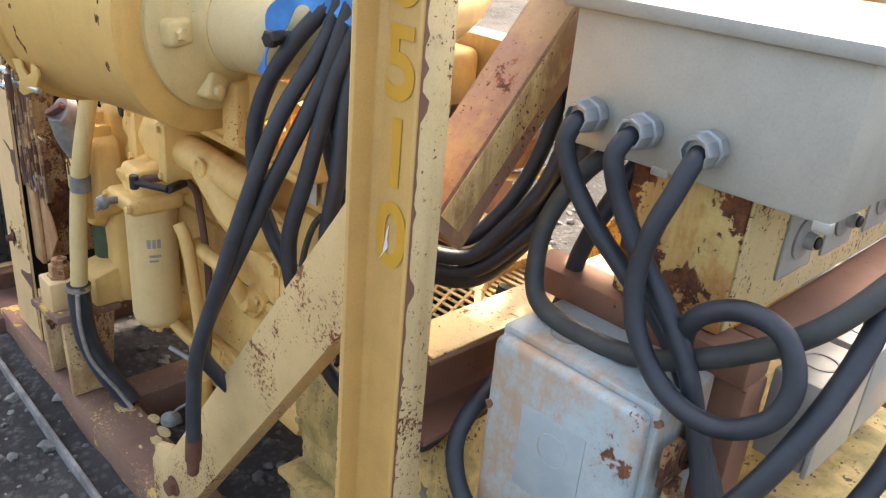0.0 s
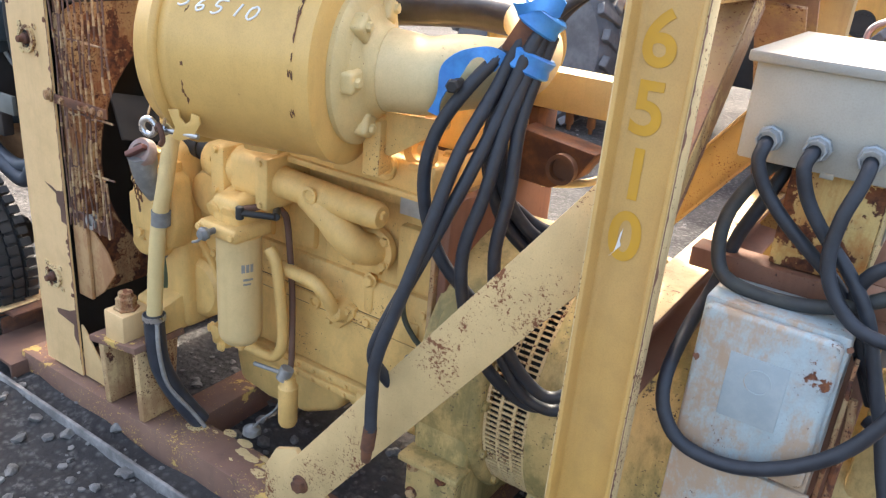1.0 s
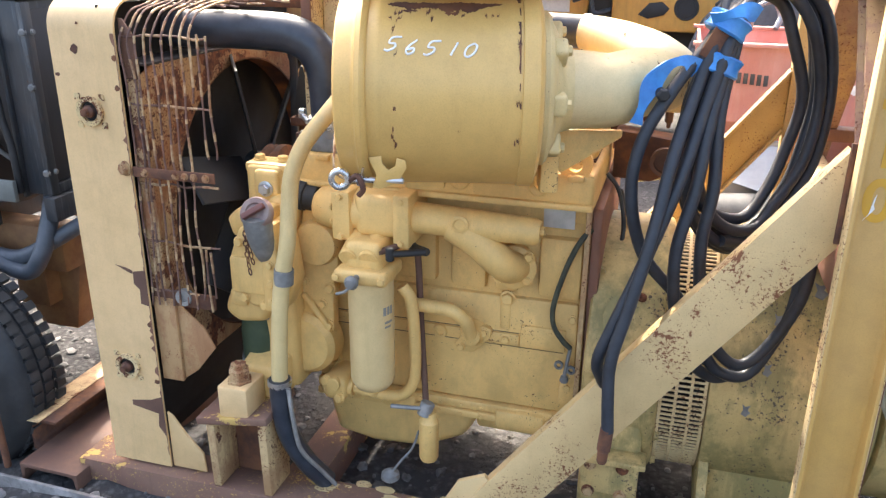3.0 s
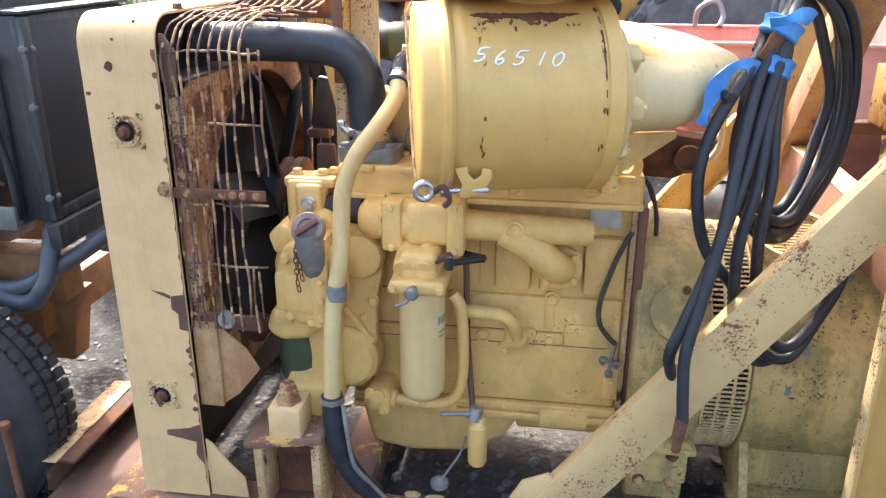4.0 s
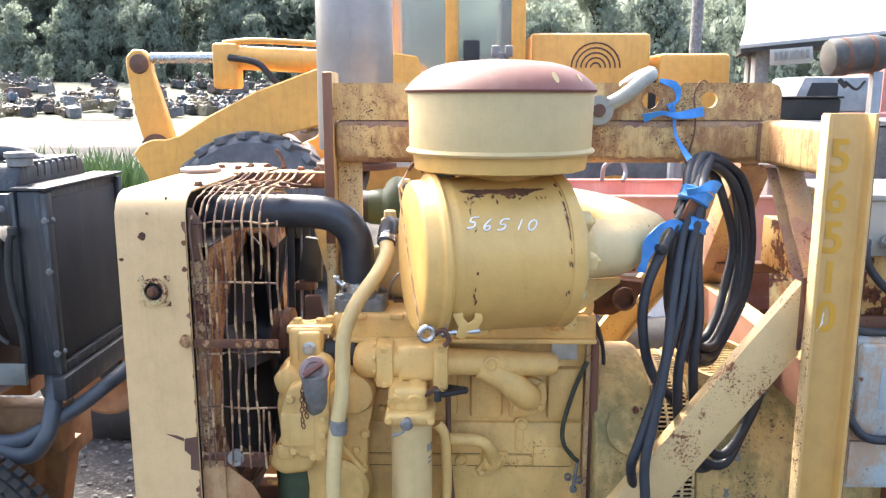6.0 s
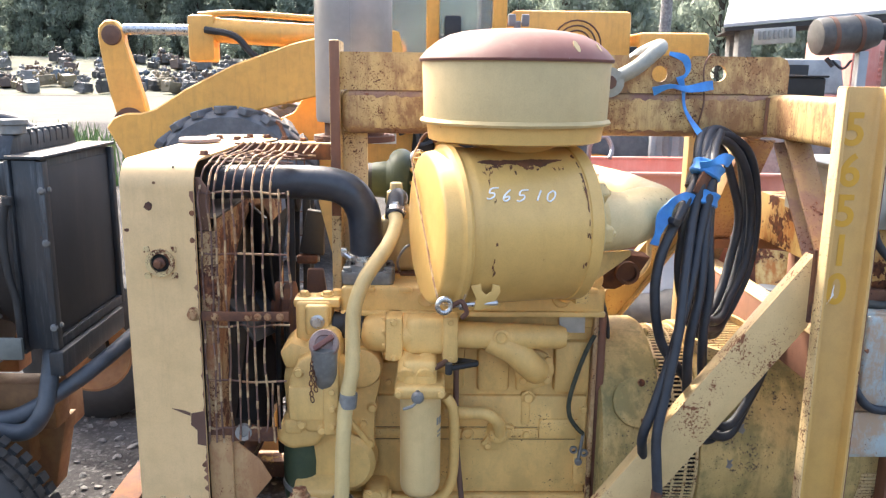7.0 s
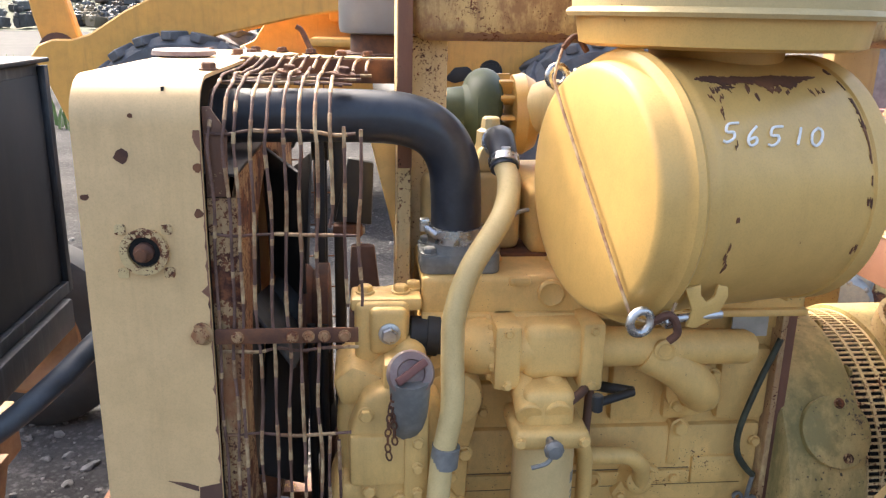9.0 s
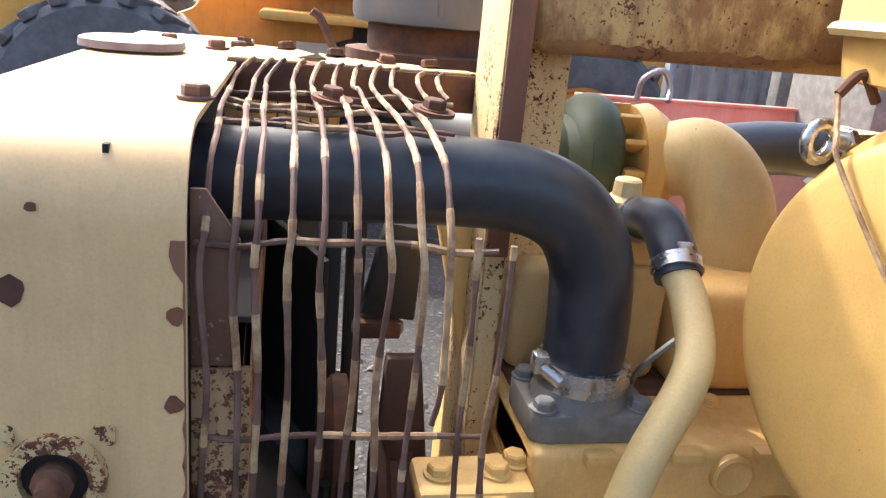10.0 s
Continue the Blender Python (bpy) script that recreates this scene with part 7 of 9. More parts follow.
cable("power_cable", [(0.302, 0.062, 1.278), (0.304, 0.044, 1.268), (0.300, 0.03, 1.240), (0.290, 0.018, 1.195), (0.289, 0.010, 1.135), (0.310, 0.006, 1.085), (0.352, 0.004, 1.047), (0.405, 0.004, 1.040), (0.447, 0.012, 1.065), (0.458, 0.024, 1.105), (0.436, 0.03, 1.146), (0.392, 0.03, 1.152), (0.35, 0.032, 1.125), (0.335, 0.05, 1.075), (0.355, 0.07, 1.0), (0.40, 0.08, 0.90)], 0.0108, M_CABLE, lbl, group="control cables")
cable("old_cable", [(0.175, 0.16, 1.235), (0.155, 0.10, 1.215), (0.125, 0.075, 1.15), (0.124, 0.06, 1.09), (0.15, 0.045, 1.048), (0.225, 0.042, 1.038), (0.31, 0.044, 1.052), (0.39, 0.055, 1.095), (0.455, 0.07, 1.15), (0.495, 0.13, 1.215), (0.51, 0.25, 1.27), (0.51, 0.4, 1.30)], 0.0118, M_OLDCABLE, "weathered dull cable draped over the switch box")
cable("old_cable", [(0.185, 0.17, 1.235), (0.165, 0.14, 1.17), (0.135, 0.135, 1.09), (0.118, 0.13, 1.0), (0.104, 0.06, 0.93), (0.106, -0.02, 0.875), (0.122, -0.04, 0.82), (0.165, -0.043, 0.778), (0.245, -0.042, 0.775), (0.325, -0.038, 0.812), (0.39, -0.03, 0.872), (0.438, -0.015, 0.96), (0.474, 0.02, 1.05), (0.488, 0.09, 1.14), (0.478, 0.18, 1.24)], 0.0118, M_CABLE, "thick cable looped in front of the switch box")
cable("power_cable", [(0.47, 0.30, 1.25), (0.515, 0.24, 1.16), (0.53, 0.14, 1.02), (0.50, 0.06, 0.92), (0.44, 0.06, 0.865), (0.40, 0.08, 0.87)], 0.0108, M_CABLE, lbl, group="control cables")


# ---- exhaust stack ----
mf = thing("exhaust_muffler", "upright grey steel exhaust muffler with rusty foot", "muffler", (-1.29, 0.99, 1.40))
part("drum", bm_(lathe((-1.29, 0.99, 1.455), (0, 0, 1), [(0, 0.10), (0.006, 0.136), (0.02, 0.14), (0.85, 0.14), (0.87, 0.136), (0.875, 0.06)], 48)), M_MUFF, mf)
part("foot", bm_(lathe((-1.29, 0.99, 1.39), (0, 0, 1), [(0, 0.15), (0.02, 0.15), (0.022, 0.11), (0.075, 0.11)], 40)), M_RUST, mf, "rusty flange")
part("seam", bm_(box(-1.294, -1.286, 0.847, 0.853, 1.48, 2.3, 0.001)), M_MUFF, mf)
part("tail_pipe", bm_(cyl((-1.29, 0.99, 2.32), (-1.29, 0.99, 2.6), 0.055)), M_MUFF, mf)

# ---- shackle on the lifting plate ----
sk = thing("shackle", "heavy grey galvanised bow shackle on the lifting plate", "shackle", (-0.50, 0.36, 1.62))
part("bow", bm_(sweep([(-0.505, 0.315, 1.615), (-0.475, 0.312, 1.632), (-0.43, 0.305, 1.658), (-0.385, 0.312, 1.695), (-0.355, 0.345, 1.715), (-0.352, 0.38, 1.718), (-0.385, 0.415, 1.70), (-0.43, 0.422, 1.665), (-0.475, 0.412, 1.64), (-0.505, 0.41, 1.625)], 0.0215, 16, 6)), M_SHACKLE, sk)
for y in (0.292, 0.388):
    part("eye", bm_(ring((-0.507, y, 1.616), (0, 1, 0), 0.042, 0.018, 0.045)), M_SHACKLE, sk)
part("pin", bm_(cyl((-0.507, 0.283, 1.616), (-0.507, 0.445, 1.616), 0.0185)), M_BROWN, sk)

# ---- wheel loader ----
LX, LY = -1.0, 4.6
ld = thing("wheel_loader", "yellow articulated wheel loader parked facing away, bucket off", "wheel loader", (LX, LY + 1.0, 0))


def tyre(x, y0, y1, r, rim, lugs, mat, parent, z=None):
    z = r if z is None else z
    w = y1 - y0
    d = (0, 1, 0)
    t = part("tyre", bm_(lathe((x, y0, z), d, [(0.03 * w, rim), (0.0, rim + 0.25 * (r - rim)), (0.02 * w, r - 0.22 * (r - rim)), (0.12 * w, r - 0.07 * (r - rim)), (0.3 * w, r - 0.01), (0.7 * w, r - 0.01), (0.88 * w, r - 0.07 * (r - rim)), (0.98 * w, r - 0.22 * (r - rim)), (w, rim + 0.25 * (r - rim)), (0.97 * w, rim)], 56, caps=False)), mat, parent)
    if lugs:
        h = 0.045 * r
        me_bm = bmesh.new()
        for k in range(lugs):
            a = 2 * math.pi * k / lugs
            for s, ph in ((-1, 0.0), (1, 0.5)):
                m = Matrix.Translation((x, (y0 + y1) / 2, z)) @ Matrix.Rotation(a + ph * 2 * math.pi / lugs, 4, "Y") @ Matrix.Translation((0, s * w * 0.24, r - 0.02)) @ Matrix.Rotation(s * 0.5, 4, "Z")
                box(-0.05 * r * 1.3, 0.05 * r * 1.3, -w * 0.27, w * 0.27, -h, h, 0.008, m, 1)(me_bm)
        part("tread", me_bm, mat, t, kind="stuff")
    part("rim", bm_(lathe((x, y0 + 0.06 * w, z), d, [(0, rim), (0.0, rim * 0.94), (0.10 * w, rim * 0.86), (0.14 * w, rim * 0.5), (0.05 * w, rim * 0.42), (0.04 * w, 0)], 40, caps=False)), M_LOADER, t)
    return t


for x in (-2.64, 0.37):
    wl = part("wheel_hub", bm_(cyl((x, LY - 0.05, 0.70), (x, LY + 0.4, 0.70), 0.2)), M_LOADER, ld)
    tyre(x, LY - 0.05, LY + 0.48, 0.70, 0.36, 22, M_TYRE, wl, 0.66)
    wl = part("wheel_hub", bm_(cyl((x, LY + 1.7, 0.70), (x, LY + 2.1, 0.70), 0.2)), M_LOADER, ld)
    tyre(x, LY + 1.62, LY + 2.15, 0.70, 0.36, 22, M_TYRE, wl, 0.66)


def plate_arm(y):
    return bm_(prism([(-3.66, 1.18), (-3.56, 1.0), (-3.45, 0.72), (-3.25, 0.50), (-3.05, 0.55), (-2.95, 0.85), (-2.75, 1.12), (-2.4, 1.34), (-1.8, 1.48), (-1.35, 1.55), (-1.2, 1.75), (-1.25, 1.98), (-1.5, 2.02), (-2.1, 1.88), (-2.6, 1.70), (-3.0, 1.50), (-3.25, 1.34), (-3.38, 1.30), (-3.50, 1.30), (-3.60, 1.26)], "xz", y, y + 0.09, 0.012, seg=1))


part("lift_arm", plate_arm(LY + 0.10), M_LOADER, ld)
part("lift_arm", plate_arm(LY + 1.75), M_LOADER, ld)
for y in (LY + 0.30,):
    tl = part("tilt_lever", bm_(prism([(-3.75, 1.99), (-3.69, 2.05), (-3.61, 2.05), (-3.55, 1.98), (-3.535, 1.86), (-3.44, 1.52), (-3.38, 1.28), (-3.42, 1.05), (-3.44, 0.90), (-3.50, 0.88), (-3.60, 1.10), (-3.69, 1.45), (-3.73, 1.70), (-3.755, 1.90)], "xz", y, y + 0.10, 0.012, seg=1)), M_LOADER, ld)
    part("pin", bm_(lathe((-3.53, y, 1.20), (0, -1, 0), [(0, 0.11), (0.02, 0.14), (0.025, 0.07), (0.05, 0.07), (0.055, 0.0)], 24)), M_BROWN, tl)
    part("pin", bm_(lathe((-3.64, y, 1.93), (0, -1, 0), [(0, 0.085), (0.02, 0.075), (0.025, 0.04), (0.04, 0.0)], 20)), M_BROWN, tl)
    cy = part("tilt_cylinder", bm_(cyl((-2.95, y + 0.05, 1.99), (-1.75, y + 0.05, 1.93), 0.10), box(-3.0, -2.78, y - 0.05, y + 0.14, 1.72, 2.10, 0.03), sweep([(-2.92, y + 0.02, 2.10), (-2.6, y + 0.02, 2.12), (-1.9, y + 0.02, 2.08)], 0.025, 8)), M_LOADER, ld)
    part("piston_rod", bm_(cyl((-3.55, y + 0.05, 1.98), (-2.98, y + 0.05, 1.98), 0.045)), M_STEEL, cy)
    part("hose", bm_(sweep([(-2.85, y - 0.06, 1.98), (-2.6, y - 0.10, 1.93), (-2.45, y - 0.10, 1.78), (-2.25, y - 0.05, 1.70)], 0.028, 8)), M_BLACK, cy)
part("front_frame", bm_(prism([(-3.0, 0.65), (-1.2, 0.55), (-1.1, 1.5), (-1.5, 1.95), (-1.8, 1.9), (-2.2, 1.3), (-3.0, 0.95)], "xz", LY + 0.6, LY + 1.5, 0.02)), M_LOADER, ld)
part("fender", bm_(box(-1.75, -0.95, LY + 0.0, LY + 0.6, 1.28, 1.34, 0.02)), M_LOADER, ld)
rf = part("rear_frame", bm_(box(-0.95, 1.45, LY + 0.55, LY + 1.55, 0.90, 1.45, 0.03)), M_LOADER, ld)
# black shapes on the solid frame paint the shade inside its holes
part("hole_shade", bm_(lathe((-0.374, LY + 0.55, 1.088), (0, -1, 0), [(0, 0.095), (0.012, 0.09), (0.012, 0.07), (0.004, 0.068), (0.004, 0)], 28)), M_BLACK, rf, "black disc painted as the shade in a round hole")
part("hole_shade", bm_(prism([(-0.74, 1.03), (-0.66, 1.12), (-0.56, 1.13), (-0.50, 1.08), (-0.54, 1.03), (-0.66, 1.0)], "xz", LY + 0.535, LY + 0.56, 0.004)), M_BLACK, rf, "black plate painted as the shade in an irregular hole")
part("belly", bm_(box(-0.9, 1.3, LY + 0.85, LY + 1.45, 0.45, 0.90, 0.02)), M_BLACK, ld, "dark underside")
# hitch box is black in place of the shade between the frames
part("centre_hitch", bm_(box(-1.27, -0.95, LY + 0.65, LY + 1.45, 0.50, 1.45, 0.02)), M_BLACK, ld, "articulated hitch blackened for the shade in the gap")
part("hitch_hose", bm_(sweep([(-1.26, LY + 0.6, 1.12), (-1.12, LY + 0.5, 1.16), (-1.08, LY + 0.5, 1.04), (-0.96, LY + 0.6, 1.06)], 0.018, 8, 6)), M_GREYHOSE, ld)
part("warning_label", bm_(box(-1.52, -1.29, LY + 0.595, LY + 0.599, 1.03, 1.13, 0.001)), M_WHITE, ld, "white warning label")
cabn = part("cab", bm_(box(-1.62, -0.35, LY + 0.35, LY + 1.75, 1.45, 1.82, 0.03)), M_LOADER, ld)
part("cab_pillar", bm_(box(-1.62, -1.50, LY + 0.35, LY + 0.47, 1.82, 2.95, 0.02)), M_LOADER, cabn)
part("cab_pillar", bm_(box(-1.03, -0.92, LY + 0.35, LY + 0.47, 1.82, 2.95, 0.02)), M_LOADER, cabn)
part("cab_pillar", bm_(box(-0.47, -0.35, LY + 0.35, LY + 0.47, 1.82, 2.95, 0.02)), M_LOADER, cabn)
part("cab_pillar", bm_(box(-1.62, -1.50, LY + 1.63, LY + 1.75, 1.82, 2.95, 0.02)), M_LOADER, cabn)
part("cab_pillar", bm_(box(-0.47, -0.35, LY + 1.63, LY + 1.75, 1.82, 2.95, 0.02)), M_LOADER, cabn)
part("cab_roof", bm_(box(-1.70, -0.28, LY + 0.28, LY + 1.82, 2.93, 3.05, 0.03)), M_LOADER, cabn)


def glass_mat():
    m, nt, b = shell("dusty_glass")
    b.inputs["Base Color"].default_value = (0.75, 0.82, 0.80, 1)
    b.inputs["Roughness"].default_value = 0.08
    b.inputs["Transmission Weight"].default_value = 0.85
    return m


M_GLASS = glass_mat()
part("pane", bm_(box(-1.50, -1.03, LY + 0.40, LY + 0.41, 1.82, 2.93, 0)), M_GLASS, cabn)
part("pane", bm_(box(-0.92, -0.47, LY + 0.40, LY + 0.41, 1.82, 2.93, 0)), M_GLASS, cabn)
part("seat", bm_(box(-0.95, -0.45, LY + 0.8, LY + 1.3, 1.82, 2.0, 0.05), box(-0.55, -0.42, LY + 0.8, LY + 1.3, 2.0, 2.55, 0.05)), M_BLACK, cabn)
part("mirror", bm_(box(-0.88, -0.74, LY + 0.22, LY + 0.26, 1.86, 2.12, 0.02), cyl((-0.9, LY + 0.24, 1.9), (-0.98, LY + 0.36, 1.86), 0.012)), M_BLACK, cabn)
hd_ = part("engine_hood", bm_(box(-0.30, 0.73, LY + 0.45, LY + 1.65, 1.42, 2.19, 0.04)), M_LOADER, ld)
for k in range(1, 6):
    part("grille_slot", bm_(sweep([(0.26 + 0.042 * k * math.cos(a), LY + 0.447, 1.90 + 0.042 * k * math.sin(a)) for a in [math.pi * q / 12 for q in range(13)]], 0.007, 6, 1, smooth=False)), M_BROWN, hd_)
part("rear_hood", bm_(box(0.80, 1.42, LY + 0.45, LY + 1.65, 1.42, 2.02, 0.04)), M_LOADER, ld)
# black block paints the shade in the gap between the hoods
part("hood_gap_shade", bm_(box(0.725, 0.81, LY + 0.5, LY + 1.6, 1.42, 1.9, 0.01)), M_BLACK, ld)
part("rear_weight", bm_(box(1.42, 1.62, LY + 0.45, LY + 1.65, 0.8, 1.55, 0.04)), M_LOADER, ld)

# ---- neighbouring dark engine set on its trailer ----
ne = thing("engine_set", "dark blue-black engine with radiator on an orange trailer frame", "engine set", (-2.7, 0.6, 0.3))
br_ = part("radiator_box", bm_(box(-2.182, -2.11, 0.24, 0.755, 0.83, 1.385, 0.006)), M_BLACKRAD, ne, "black painted radiator")
part("top_plate", bm_(box(-2.195, -2.09, 0.232, 0.765, 1.387, 1.397, 0.003)), M_BLACKRAD, br_)
part("back_flange", bm_(box(-2.196, -2.184, 0.232, 0.762, 0.82, 1.384, 0.002)), M_BLACKRAD, br_)
tb_ = part("top_bracket", bm_(box(-2.36, -2.198, 0.238, 0.246, 1.285, 1.378, 0.002), box(-2.36, -2.198, 0.247, 0.75, 1.368, 1.378, 0.002)), M_BLACKRAD, br_)
for x in (-2.335, -2.225):
    bolt(tb_, (x, 0.238, 1.335), (0, -1, 0), 0.008, M_ALU)
part("drain_pipe", bm_(sweep([(-2.186, 0.215, 1.275), (-2.20, 0.212, 1.235), (-2.207, 0.21, 1.14), (-2.20, 0.21, 1.05), (-2.188, 0.212, 0.98), (-2.186, 0.215, 0.84)], 0.011, 10), cyl((-2.186, 0.215, 1.262), (-2.186, 0.215, 1.285), 0.015)), M_BLACK, br_)
part("cast_housing", bm_(lathe((-2.37, 0.30, 1.19), (1, 0, 0), [(0, 0.03), (0.005, 0.052), (0.04, 0.055), (0.05, 0.046), (0.085, 0.046), (0.09, 0.02)], 24), box(-2.37, -2.31, 0.262, 0.30, 1.13, 1.17, 0.008)), M_ALU, ne, "grey cast housing")
part("core_face", bm_(box(-2.1105, -2.1065, 0.27, 0.73, 0.865, 1.36, 0.001)), M_CORE, br_)
for y0, y1, z0, z1 in ((0.235, 0.268, 0.832, 1.38), (0.732, 0.757, 0.832, 1.38), (0.268, 0.732, 0.832, 0.862)):
    part("edge_strip", bm_(box(-2.1095, -2.092, y0, y1, z0, z1, 0.002)), M_BLACKRAD, br_)
hdr = part("header_tank", bm_(prism([(0.27, 1.380), (0.73, 1.380), (0.70, 1.455), (0.31, 1.455)], "yz", -2.30, -2.198, 0.012)), M_BLACKRAD, ne)
part("filler_neck", bm_(cyl((-2.215, 0.34, 1.45), (-2.215, 0.34, 1.478), 0.036), cyl((-2.215, 0.34, 1.476), (-2.215, 0.34, 1.492), 0.042)), M_ALU, hdr, "grey filler cap")
for k in range(7):
    part("tank_rib", bm_(box(-2.303, -2.196, 0.40 + 0.042 * k, 0.412 + 0.042 * k, 1.412, 1.462, 0.004)), M_BLACKRAD, hdr)
for z in (0.90, 1.30):
    bolt(br_, (-2.092, 0.262, z), (1, 0, 0), 0.007, M_ALU)
part("top_hose", bm_(sweep([(-2.24, 0.50, 1.44), (-2.31, 0.49, 1.475), (-2.40, 0.47, 1.475), (-2.48, 0.45, 1.43), (-2.52, 0.44, 1.34)], 0.030, 14)), M_HOSE, ne)
part("lower_hose", bm_(sweep([(-3.2, 0.22, 0.70), (-2.85, 0.20, 0.672), (-2.69, 0.20, 0.668), (-2.54, 0.20, 0.673), (-2.35, 0.20, 0.625), (-2.21, 0.20, 0.588), (-2.14, 0.20, 0.65), (-2.13, 0.24, 0.74), (-2.135, 0.29, 0.84)], 0.026, 14)), M_GREYHOSE, ne, "grey rubber hose")
part("upper_hose", bm_(sweep([(-3.2, 0.26, 0.76), (-2.75, 0.23, 0.735), (-2.62, 0.22, 0.726), (-2.49, 0.22, 0.697), (-2.366, 0.22, 0.638), (-2.238, 0.22, 0.628), (-2.10, 0.25, 0.70), (-2.0, 0.32, 0.77), (-1.93, 0.45, 0.83)], 0.024, 14)), M_GREYHOSE, ne, "grey rubber hose")
part("side_channel", bm_(box(-2.118, -2.075, 0.22, 0.70, 0.755, 0.829, 0.006)), M_BLACKRAD, br_)
for z in (0.90, 1.15, 1.30):
    bolt(br_, (-2.10, 0.235, z), (0.5, -1, 0), 0.009, M_ALU)
eb = part("engine_block", bm_(box(-3.2, -2.42, 0.32, 0.75, 0.75, 1.2, 0.02)), M_BLUEENG, ne)
for k, x in enumerate((-2.56, -2.68, -2.80, -2.92, -3.04)):
    part("rocker_cover", bm_(box(x - 0.052, x + 0.052, 0.34, 0.66, 1.20, 1.27, 0.02)), M_BLUEENG, eb)
    bolt(eb, (x, 0.40, 1.27), (0, 0, 1), 0.012, M_ALU)
    part("injector", bm_(cyl((x + 0.045, 0.36, 1.19), (x + 0.035, 0.30, 1.25), 0.014, seg=10)), M_ALU, eb)
    part("injector_line", bm_(sweep([(x + 0.04, 0.31, 1.245), (x + 0.06, 0.25, 1.27), (-2.60 + 0.03 * k, 0.22, 1.235), (-2.545 + 0.022 * k, 0.205, 1.19), (-2.525 + 0.022 * k, 0.205, 1.135)], 0.0048, 7, 6)), M_ALU, eb, "thin steel fuel line")
    part("delivery_nut", bm_(lathe((-2.525 + 0.022 * k, 0.205, 1.105), (0, 0, 1), [(0, 0.011), (0.024, 0.011), (0.032, 0.006)], 8)), M_ALU, eb)
part("injection_pump", bm_(box(-2.56, -2.40, 0.18, 0.32, 1.0, 1.105, 0.012), lathe((-2.40, 0.25, 1.05), (1, 0, 0), [(0, 0.055), (0.06, 0.055), (0.075, 0.03)], 20)), M_BLUEENG, eb, "grey-blue injection pump")
part("label_plate", bm_(box(-2.345, -2.285, 0.195, 0.199, 1.095, 1.155, 0.001)), M_WHITE, eb, "white label plate")
part("governor", bm_(box(-2.40, -2.28, 0.20, 0.33, 1.04, 1.17, 0.018)), M_BLUEENG, eb)
part("stop_lever", bm_(box(-2.462, -2.438, 0.165, 0.175, 0.98, 1.08, 0.004), box(-2.462, -2.40, 0.160, 0.170, 0.965, 0.985, 0.004), box(-2.418, -2.398, 0.160, 0.170, 0.86, 0.985, 0.004), cyl((-2.45, 0.155, 1.07), (-2.45, 0.185, 1.07), 0.018)), M_ORANGE, eb, "rusty orange lever")
part("starter", bm_(lathe((-2.95, 0.24, 0.86), (1, 0, 0), [(0, 0.05), (0.02, 0.07), (0.32, 0.07), (0.36, 0.05), (0.44, 0.045)], 24)), M_BLUEENG, eb)
part("flywheel_cover", bm_(lathe((-2.46, 0.45, 0.95), (1, 0, 0), [(0, 0.20), (0.03, 0.22), (0.07, 0.22), (0.08, 0.18)], 36)), M_BLACK, eb)
part("oil_sump", bm_(box(-3.1, -2.5, 0.34, 0.72, 0.62, 0.76, 0.03)), M_BLUEENG, eb)
part("bare_support", bm_(box(-2.36, -2.166, 0.17, 0.185, 0.823, 0.887, 0.003)), M_GREENSTRIP, eb, "dull grey-green bracket strip")
erng = random.Random(21)
for k in range(40):
    x, z = erng.uniform(-3.15, -2.42), erng.uniform(0.80, 1.18)
    s = erng.uniform(0.012, 0.042)
    if k % 3 == 0:
        part("engine_fitting", bm_(box(x - s, x + s, 0.32 - erng.uniform(0.01, 0.06), 0.36, z - s * .8, z + s * .8, 0.006)), M_BLUEENG if k % 4 else M_ALU, eb)
    elif k % 3 == 1:
        part("engine_fitting", bm_(lathe((x, 0.325, z), (erng.uniform(-.3, .3), -1, 0), [(0, s), (0.02, s), (0.028, s * .7), (0.05, s * .5), (0.053, 0)], 14)), M_BLUEENG if k % 2 else M_DULL, eb)
    else:
        part("engine_pipe", bm_(sweep([(x, 0.31, z), (x + s * 2, 0.27, z + s), (x + s * 4, 0.27, z - s), (x + s * 5, 0.31, z - 3 * s)], 0.007, 7, 5)), M_ALU if k % 2 else M_BLACK, eb)
part("pulley", bm_(lathe((-2.40, 0.45, 1.02), (1, 0, 0), [(0, 0.13), (0.02, 0.13), (0.03, 0.11), (0.04, 0.13), (0.07, 0.13), (0.08, 0.03)], 28)), M_BLACK, ne)
part("fan_shroud", bm_(lathe((-2.33, 0.50, 1.06), (1, 0, 0), [(0, 0.19), (0.0, 0.215), (0.035, 0.218), (0.05, 0.235), (0.13, 0.24), (0.133, 0.2)], 40)), M_SHROUD, ne, "dark brown fan shroud")
ie_ = part("intake_elbow", bm_(sweep([(-2.92, 0.40, 1.50), (-2.80, 0.40, 1.505), (-2.71, 0.40, 1.475), (-2.668, 0.40, 1.41), (-2.66, 0.40, 1.26)], 0.045, 18, 6)), M_HOSE, ne, "black rubber elbow")
part("elbow_clamp", bm_(ring((-2.662, 0.40, 1.34), (0, 0, 1), 0.050, 0.044, 0.022)), M_ALU, ie_)
part("exhaust_pipe", bm_(cyl((-2.68, 0.70, 1.20), (-2.68, 0.70, 1.66), 0.028), lathe((-2.68, 0.70, 1.655), (0, 0, 1), [(0, 0.03), (0.0, 0.075), (0.02, 0.08), (0.045, 0.06), (0.055, 0.01), (0.085, 0.008)], 24)), M_RUST, ne, "rusty exhaust pipe with rain cap")
